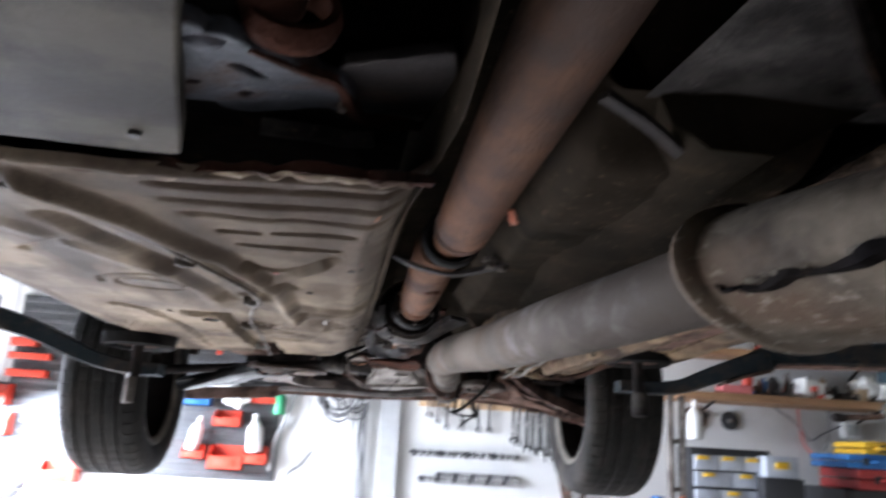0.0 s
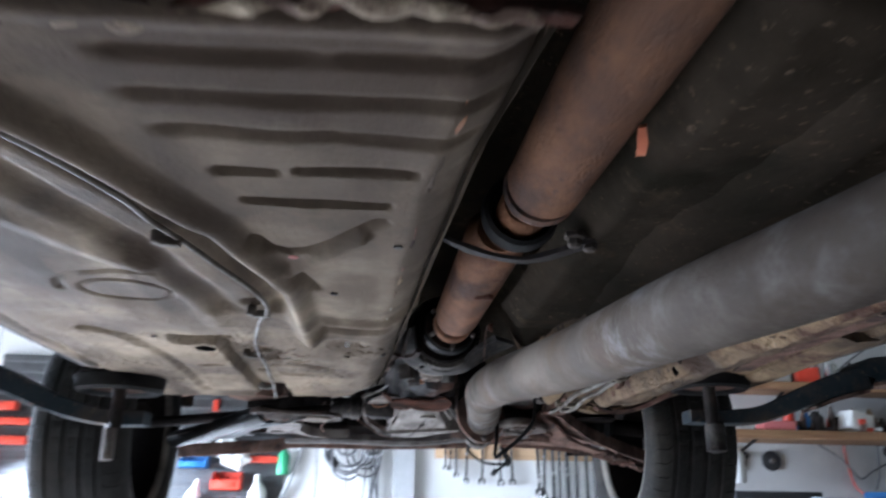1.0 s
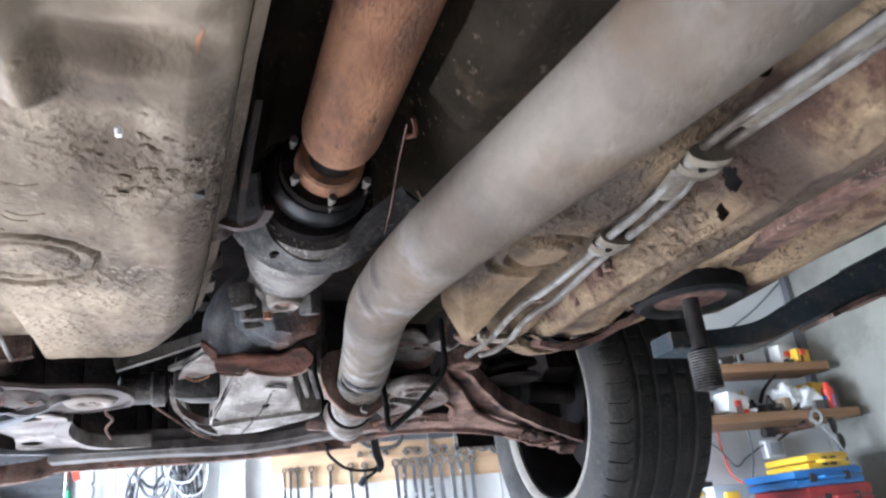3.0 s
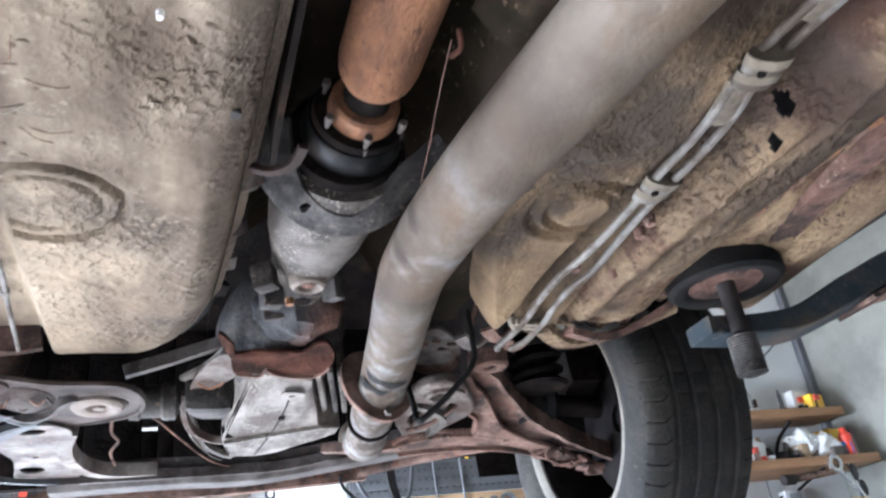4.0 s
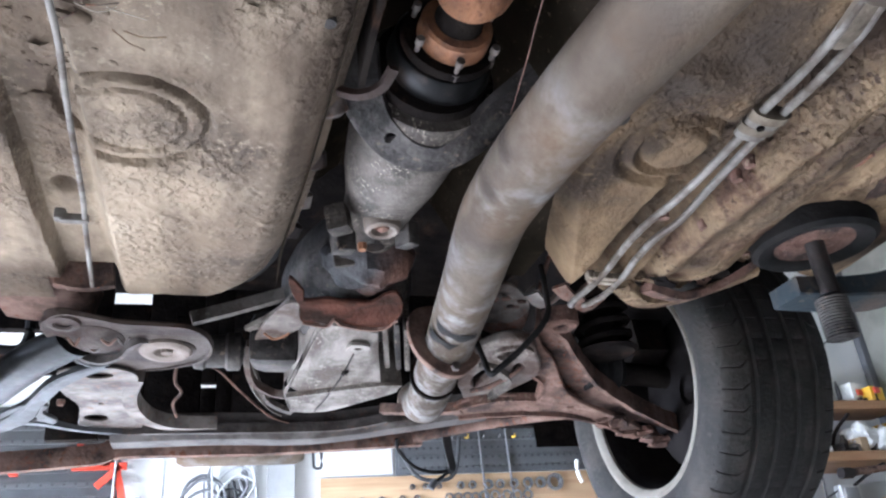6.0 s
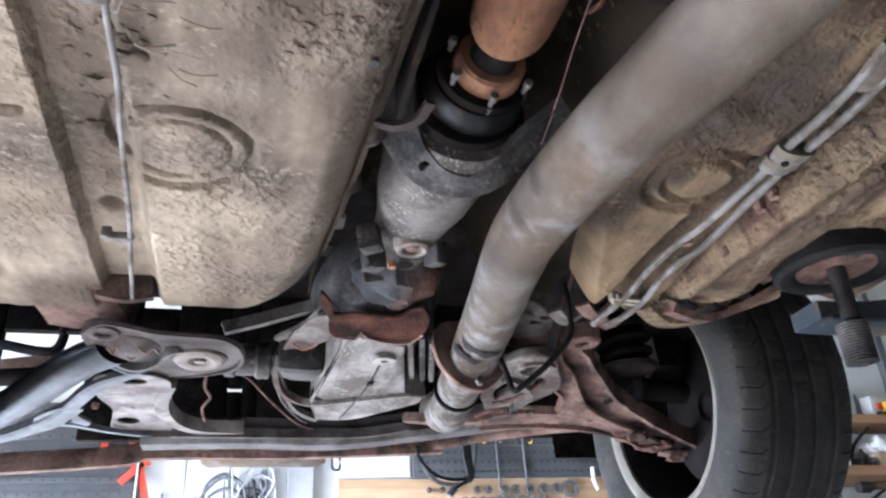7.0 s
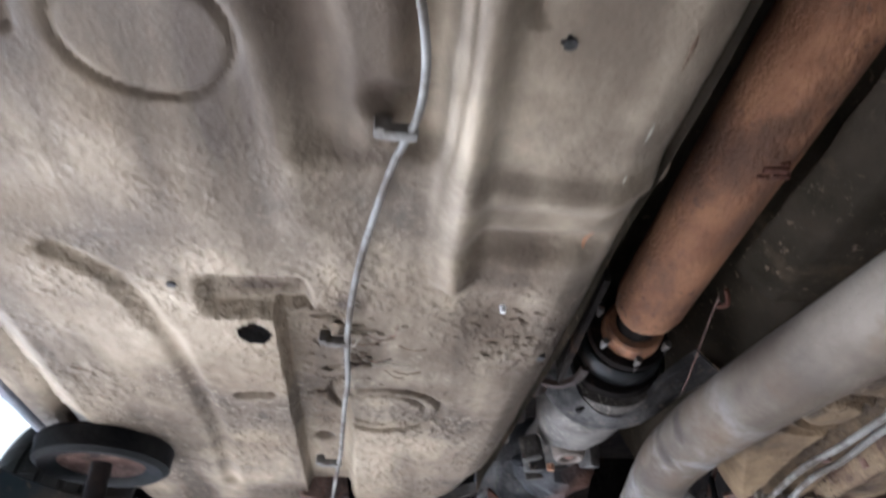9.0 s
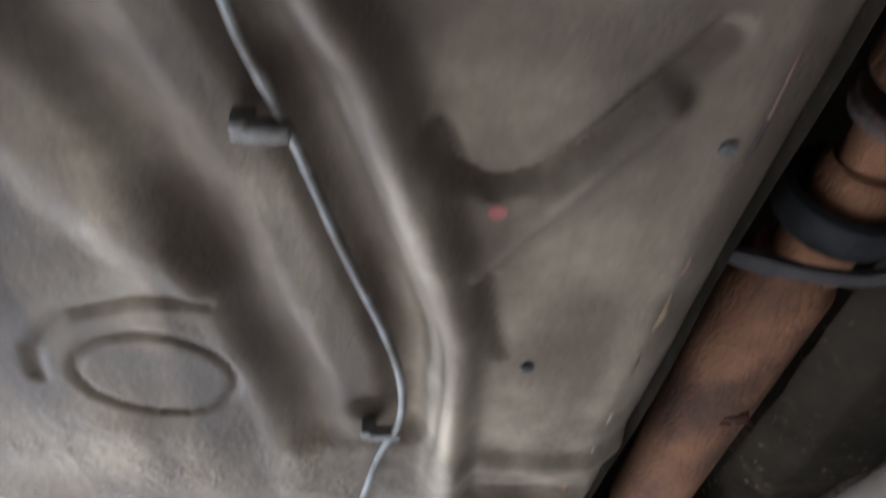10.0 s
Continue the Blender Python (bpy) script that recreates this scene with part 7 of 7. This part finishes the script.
for x0, z0, x1, z1 in ((1.065, 1.30, 1.17, 0.95), (1.095, 1.31, 1.20, 0.94), (1.20, 1.21, 1.26, 0.95)):
    c = thing("belt_strap", (x0, WY - 0.03, z0), "brown ribbed belt hanging on the wall", "belt", "belts on the wall")
    part("strap", add_sweep(bmesh.new(), [(x0, WY - 0.03, z0), ((x0 + x1) / 2 - 0.01, WY - 0.035, (z0 + z1) / 2), (x1, WY - 0.03, z1 - 0.1)], [(-0.014, -0.004), (0.014, -0.004), (0.014, 0.004), (-0.014, 0.004)], 6, up=(0, 1, 0)), RUST_DARK, c)
    for k in range(14):
        f = k / 13
        part("rib", box((x0 + (x1 - x0) * f - 0.014, WY - 0.040, z0 + (z1 - z0) * f - 0.006), (x0 + (x1 - x0) * f + 0.014, WY - 0.030, z0 + (z1 - z0) * f + 0.006), 0.002), STEEL, c)
st = thing("tripod_lamp", (-1.86, WY - 0.25, 0.0), "grey work lamp on a stand with its cable", "work lamp")
part("pole", tube([(-1.86, WY - 0.25, 0.004), (-1.87, WY - 0.25, 1.06)], 0.02, 12, 1), STEEL, st)
part("head", lathe([(-0.08, 0.0), (-0.08, 0.05), (0.02, 0.06), (0.06, 0.035), (0.09, 0)], at(-1.87, WY - 0.25, 1.08, pose(0, 0, 0, 0, -30, 20)), 18), CABLE, st)
part("cord", tube([(-1.84, WY - 0.27, 1.08), (-1.72, WY - 0.27, 1.02), (-1.70, WY - 0.27, 0.7), (-1.78, WY - 0.27, 0.2)], 0.007, 8, 5), CABLE, st)

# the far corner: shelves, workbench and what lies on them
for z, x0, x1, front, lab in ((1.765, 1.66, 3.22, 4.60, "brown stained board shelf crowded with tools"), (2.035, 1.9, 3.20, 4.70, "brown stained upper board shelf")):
    s = thing("wall_shelf", ((x0 + x1) / 2, BACK, z - 0.05), lab, "shelf", "wall shelves")
    part("board", box((x0, front, z - 0.022), (x1, BACK, z + 0.022), 0.003), SHELFWOOD, s)
    for x in (x0 + 0.25, x1 - 0.3):
        part("bracket", add_sweep(bmesh.new(), [(x, BACK - 0.004, z - 0.15), (x, BACK - 0.05, z - 0.09), (x, front + 0.08, z - 0.026)], [(-0.01, -0.004), (0.01, -0.004), (0.01, 0.004), (-0.01, 0.004)], 3), DARK, s)
ben = thing("workbench", (2.4, 4.6, 0), "wooden workbench with a steel frame, covered with tools", "workbench")
part("worktop", box((1.42, 4.25, 1.045), (3.29, BACK, 1.095), 0.004), SHELFWOOD, ben)
for x in (1.48, 3.2):
    for y in (4.32, 4.88):
        part("leg", box((x - 0.03, y - 0.03, 0), (x + 0.03, y + 0.03, 1.045), 0.003), DARK, ben)
fr = thing("steel_upright", (1.61, 4.5, 1.095), "grey steel upright frame standing on the bench", "frame")
for x in (1.575, 1.64):
    part("upright", box((x - 0.012, 4.48, 1.095), (x + 0.012, 4.52, 1.743), 0.002), STEEL, fr)
for z in (1.25, 1.5):
    part("rung", box((1.585, 4.49, z - 0.012), (1.63, 4.51, z + 0.012), 0.002), STEEL, fr)

org = thing("parts_organiser", (1.87, 4.5, 1.095), "dark parts organiser with clear drawers and yellow latches", "organiser")
part("case", box((1.65, 4.42, 1.097), (2.09, 4.60, 1.475), 0.006), BLACKP, org)
rowsz = ((1.40, 3), (1.315, 2), (1.225, 3), (1.14, 3))
latches = {0: (1.705, 1.845, 1.975), 1: (1.735, 1.94), 2: (1.868,), 3: (1.875,)}
for i, (z, n) in enumerate(rowsz):
    for k in range(n):
        a, b2 = 1.665 + 0.41 * k / n, 1.665 + 0.41 * (k + 1) / n - 0.008
        part("drawer", box((a, 4.395, z - 0.038), (b2, 4.43, z + 0.038), 0.004), CLEAR, org)
    for x in latches[i]:
        part("latch", box((x - 0.03, 4.382, z + 0.012), (x + 0.03, 4.397, z + 0.034), 0.003), YELLOW, org)
org2 = thing("parts_organiser", (2.12, 4.42, 1.095), "clear flip-lid box with a yellow latch", "organiser")
part("case", box((2.02, 4.33, 1.34), (2.20, 4.50, 1.45), 0.006), CLEAR, org2)
part("latch", box((2.07, 4.318, 1.385), (2.14, 4.332, 1.42), 0.003), YELLOW, org2)
part("base", box((2.0, 4.32, 1.10), (2.22, 4.52, 1.338), 0.006), BLACKP, org2)

bottle(1.80, 1.52, 1.74, 0.045, WHITE, "white plastic bottle hanging under the shelf", 4.70)
for x, z, r, m, lab in ((1.905, 1.65, 0.075, RUST_DARK, "brown grinding disc hung on the wall"), (1.975, 1.675, 0.02, BLACKP, "small black disc hung on the wall"), (2.125, 1.648, 0.055, BLACKP, "black flanged disc hung on the wall")):
    d = thing("grinding_disc", (x, BACK, z), lab, "disc", "discs on the wall")
    part("disc", lathe([(-0.012, 0), (-0.014, r * 0.3), (-0.01, r * 0.35), (-0.008, r), (0, r)], at(x, BACK - 0.006, z, pose(0, 0, 0, 0, 0, 90)), 32), m, d)
    part("hub", lathe([(-0.024, 0), (-0.024, r * 0.22), (-0.012, r * 0.25)], at(x, BACK - 0.006, z, pose(0, 0, 0, 0, 0, 90)), 16), STEEL, d)
pk = thing("pink_box", (2.03, 4.66, 1.79), "flat pink cardboard box on the shelf", "box")
part("carton", box((1.935, 4.62, 1.789), (2.115, 4.72, 1.835), 0.003), PINK, pk)


def tool_case(x0, x1, y0, y1, z0, z1, mat, label):
    c = thing("tool_case", ((x0 + x1) / 2, (y0 + y1) / 2, z0), label, "tool case", "stacked tool cases")
    mid = (z0 + z1) / 2
    part("bottom", box((x0, y0, z0), (x1, y1, mid - 0.002), 0.012), mat, c)
    lid = part("lid", box((x0, y0, mid + 0.002), (x1, y1, z1), 0.012), mat, c)
    cx = (x0 + x1) / 2
    part("handle", add_sweep(bmesh.new(), [(cx - 0.065, y0 + 0.004, mid), (cx - 0.06, y0 - 0.022, mid), (cx - 0.045, y0 - 0.03, mid), (cx + 0.045, y0 - 0.03, mid), (cx + 0.06, y0 - 0.022, mid), (cx + 0.065, y0 + 0.004, mid)], circle(0.009, 10), 3), mat, c)
    for k in range(3):
        part("rib", box((x0 + 0.03, y0 - 0.003, mid + 0.012 + 0.012 * k), (x1 - 0.03, y0 + 0.004, mid + 0.016 + 0.012 * k), 0.001), mat, lid)
    for x in (x0 + 0.1, x1 - 0.1):
        part("latch", box((x - 0.018, y0 - 0.006, mid - 0.02), (x + 0.018, y0, mid + 0.02), 0.003), BLACKP, lid)



tool_case(2.58, 2.95, 4.40, 4.78, 1.30, 1.41, DARK_RED, "red plastic tool case lying on clutter")
tool_case(2.52, 2.92, 4.40, 4.76, 1.41, 1.485, BLUE, "blue plastic tool case on a red one")
tool_case(2.65, 2.90, 4.44, 4.74, 1.485, 1.555, YELLOW, "yellow plastic tool case on a blue one")
part_support = thing("crate", (2.75, 4.6, 1.095), "dark plastic crate full of parts under the tool cases", "crate")
part("crate_body", box((2.50, 4.42, 1.096), (3.04, 4.86, 1.299), 0.006), BLACKP, part_support)

random.seed(11)
MATS = (DARK, STEEL, CHROME, BLACKP, WHITE, RED, BLUE, CARD, RUST_DARK, CABLE, DARK, RUST_DARK, STEEL, GREASE_SHADE)
for k in range(84):
    low = k < 56
    x = random.uniform(2.15, 3.12) if low else random.uniform(2.2, 3.08)
    y = random.uniform(4.64, 4.86) if low else random.uniform(4.74, 4.88)
    z = 1.788 if low else 2.058
    w, d, h = random.uniform(0.015, 0.06), random.uniform(0.015, 0.05), random.uniform(0.02, 0.10)
    m = random.choice(MATS)
    kind = k % 3
    if kind == 0:
        o = part("small_carton", box((x - w, y - d, z), (x + w, y + d, z + h), 0.003, pose(0, 0, 0, 0, 0, random.uniform(-40, 40))), m)
        tagged(o, "small worn carton lying on the shelf", "carton", "clutter on the shelves")
    elif kind == 1:
        o = part("spray_can", lathe([(0, 0), (0, w * 0.7), (h * 0.8 + 0.04, w * 0.7), (h * 0.9 + 0.05, w * 0.4), (h + 0.06, w * 0.35), (h + 0.06, 0)], at(x, y, z, UPRIGHT), 16), m)
        tagged(o, "small workshop can standing on the shelf", "can", "clutter on the shelves")
    else:
        a = random.uniform(0, 3.14)
        o = part("hand_tool", add_sweep(bmesh.new(), [(x - 0.08 * math.cos(a), y - 0.04 * math.sin(a), z + 0.014), (x, y, z + 0.013), (x + 0.08 * math.cos(a), y + 0.04 * math.sin(a), z + 0.018)], circle(0.012, 8), 3, scales=[1, 0.6, 1.1]), m)
        tagged(o, "greasy hand tool lying on the shelf", "hand tool", "clutter on the shelves")
for k in range(22):
    x, y = random.uniform(2.18, 3.25), random.uniform(4.27, 4.40)
    r = random.uniform(0.02, 0.05)
    o = crumpled("bench_clutter", x, y, 1.096 + r * 0.9, r, random.choice((DARK, STEEL, WHITE, BLACKP, CABLE, CARD)), "greasy odd part lying on the bench", "part", k, 1.0, 0.3)
for x, y, z, r, s in ((2.86, 4.70, 1.87, 0.085, 3), (2.97, 4.68, 1.84, 0.08, 7), (3.05, 4.72, 1.83, 0.06, 4)):
    crumpled("plastic_bag", x, y, z, r, BAG, "crumpled clear plastic bag on the shelf", "plastic bag", s)
for x0, x1, y, z0, z1, m, lab in ((2.42, 2.56, 4.68, 1.79, 1.89, WHITE, "white carton with a red mark on the shelf"), (2.92, 3.04, 4.80, 2.06, 2.16, WHITE, "white carton on the upper shelf"), (3.0, 3.10, 4.76, 2.06, 2.13, YELLOW, "yellow carton on the upper shelf"), (3.08, 3.18, 4.80, 1.79, 1.95, YELLOW, "yellow packet on the shelf")):
    c = thing("carton", ((x0 + x1) / 2, y, z0), lab, "carton")
    part("carton_body", box((x0, y - 0.05, z0), (x1, y + 0.05, z1), 0.003, pose(0, 0, 0, 0, 12 if x0 < 2.5 else 3, 10)), m, c)
    part("print_mark", box(((x0 + x1) / 2 - 0.02, y - 0.062, z0 + 0.035), ((x0 + x1) / 2 + 0.02, y - 0.052, z0 + 0.065), 0.002, pose(0, 0, 0, 0, 0, 10)), RED, c)
hk = thing("chrome_wrench", (2.93, 4.62, 1.70), "chrome ring wrench hanging from the shelf edge", "wrench")
part("ring", lathe([(-0.008, 0.024), (-0.008, 0.04), (0.008, 0.04), (0.008, 0.024), (-0.008, 0.024)], at(2.91, 4.59, 1.745, pose(0, 0, 0, 0, 0, 90)), 24), CHROME, hk)
part("shank", add_sweep(bmesh.new(), [(2.92, 4.59, 1.71), (2.97, 4.58, 1.64), (3.02, 4.58, 1.55)], [(-0.012, -0.005), (0.012, -0.005), (0.012, 0.005), (-0.012, 0.005)], 3), CHROME, hk)
tl = thing("torque_tool", (2.75, 4.58, 1.70), "dark hand tool hanging under the shelf", "hand tool")
part("handle", tube([(2.60, 4.59, 1.685), (2.88, 4.59, 1.705)], 0.016, 12, 1, scales=[1.2, 0.9]), RUST_DARK, tl)
part("head", lathe([(-0.03, 0), (-0.03, 0.025), (0.03, 0.025), (0.03, 0)], at(2.60, 4.59, 1.685), 14), DARK, tl)
sc = thing("wall_socket", (2.85, BACK, 1.56), "white wall socket box", "wall socket")
part("box", box((2.83, BACK - 0.05, 1.585), (2.95, BACK, 1.68), 0.004), WHITE, sc)
part("cover", box((2.85, BACK - 0.054, 1.60), (2.93, BACK - 0.05, 1.665), 0.002), FRAME, sc)
gl = thing("black_goggles", (3.05, 4.6, 1.60), "black safety glasses hanging by a cord", "glasses")
for x, z in ((3.02, 1.70), (3.045, 1.62)):
    part("lens", lathe([(-0.006, 0), (-0.004, 0.026), (0.004, 0.03), (0.006, 0)], at(x, 4.60, z, pose(0, 0, 0, 0, 0, 90)) @ Matrix.Diagonal((1, 0.7, 1.4, 1)), 20), BLACKP, gl)
part("cord", tube([(3.0, 4.62, 1.76), (3.03, 4.61, 1.68), (3.05, 4.61, 1.60), (3.06, 4.61, 1.52)], 0.004, 8, 4), BLACKP, gl)
for pts, m in (([(2.40, WY - 0.03, 1.74), (2.52, WY - 0.04, 1.66), (2.62, WY - 0.03, 1.56), (2.70, WY - 0.03, 1.60), (2.84, WY - 0.02, 1.66)], CABLE), ([(2.55, WY - 0.03, 1.74), (2.56, WY - 0.03, 1.62), (2.60, WY - 0.03, 1.5), (2.64, WY - 0.2, 1.42)], RED),
               ([(2.75, WY - 0.03, 1.74), (2.74, WY - 0.03, 1.6), (2.70, WY - 0.04, 1.5)], CABLE), ([(2.45, WY - 0.03, 2.06), (2.7, WY - 0.03, 2.25), (3.0, WY - 0.02, 2.42), (3.25, WY - 0.02, 2.60)], CABLE)):
    cable(pts, 0.005, m, "thin cable hanging below the shelf")
structure("pipe_trunking", box((RIGHT - 0.045, BACK - 0.045, 1.9), (RIGHT - 0.003, BACK - 0.003, TOP - 0.01), 0.004), CABLE, "dark trunking in the wall corner", "trim")
bl = thing("blue_tin", (1.52, 4.6, 1.095), "small blue tin standing on the bench", "tin")
part("tin", lathe([(0, 0), (0, 0.035), (0.11, 0.035), (0.115, 0.02), (0.115, 0)], at(1.515, 4.55, 1.096, UPRIGHT), 18), BLUE, bl)
bl = thing("orange_cap", (1.60, 4.55, 1.19), "small orange cap on a bottle on the bench", "bottle")
part("bottle_body", lathe([(0, 0), (0, 0.03), (0.09, 0.03), (0.1, 0.015)], at(1.60, 4.42, 1.096, UPRIGHT), 16), WHITE, bl)
part("cap", lathe([(0.1, 0), (0.1, 0.016), (0.125, 0.014), (0.125, 0)], at(1.60, 4.42, 1.096, UPRIGHT), 12), ORANGE, bl)
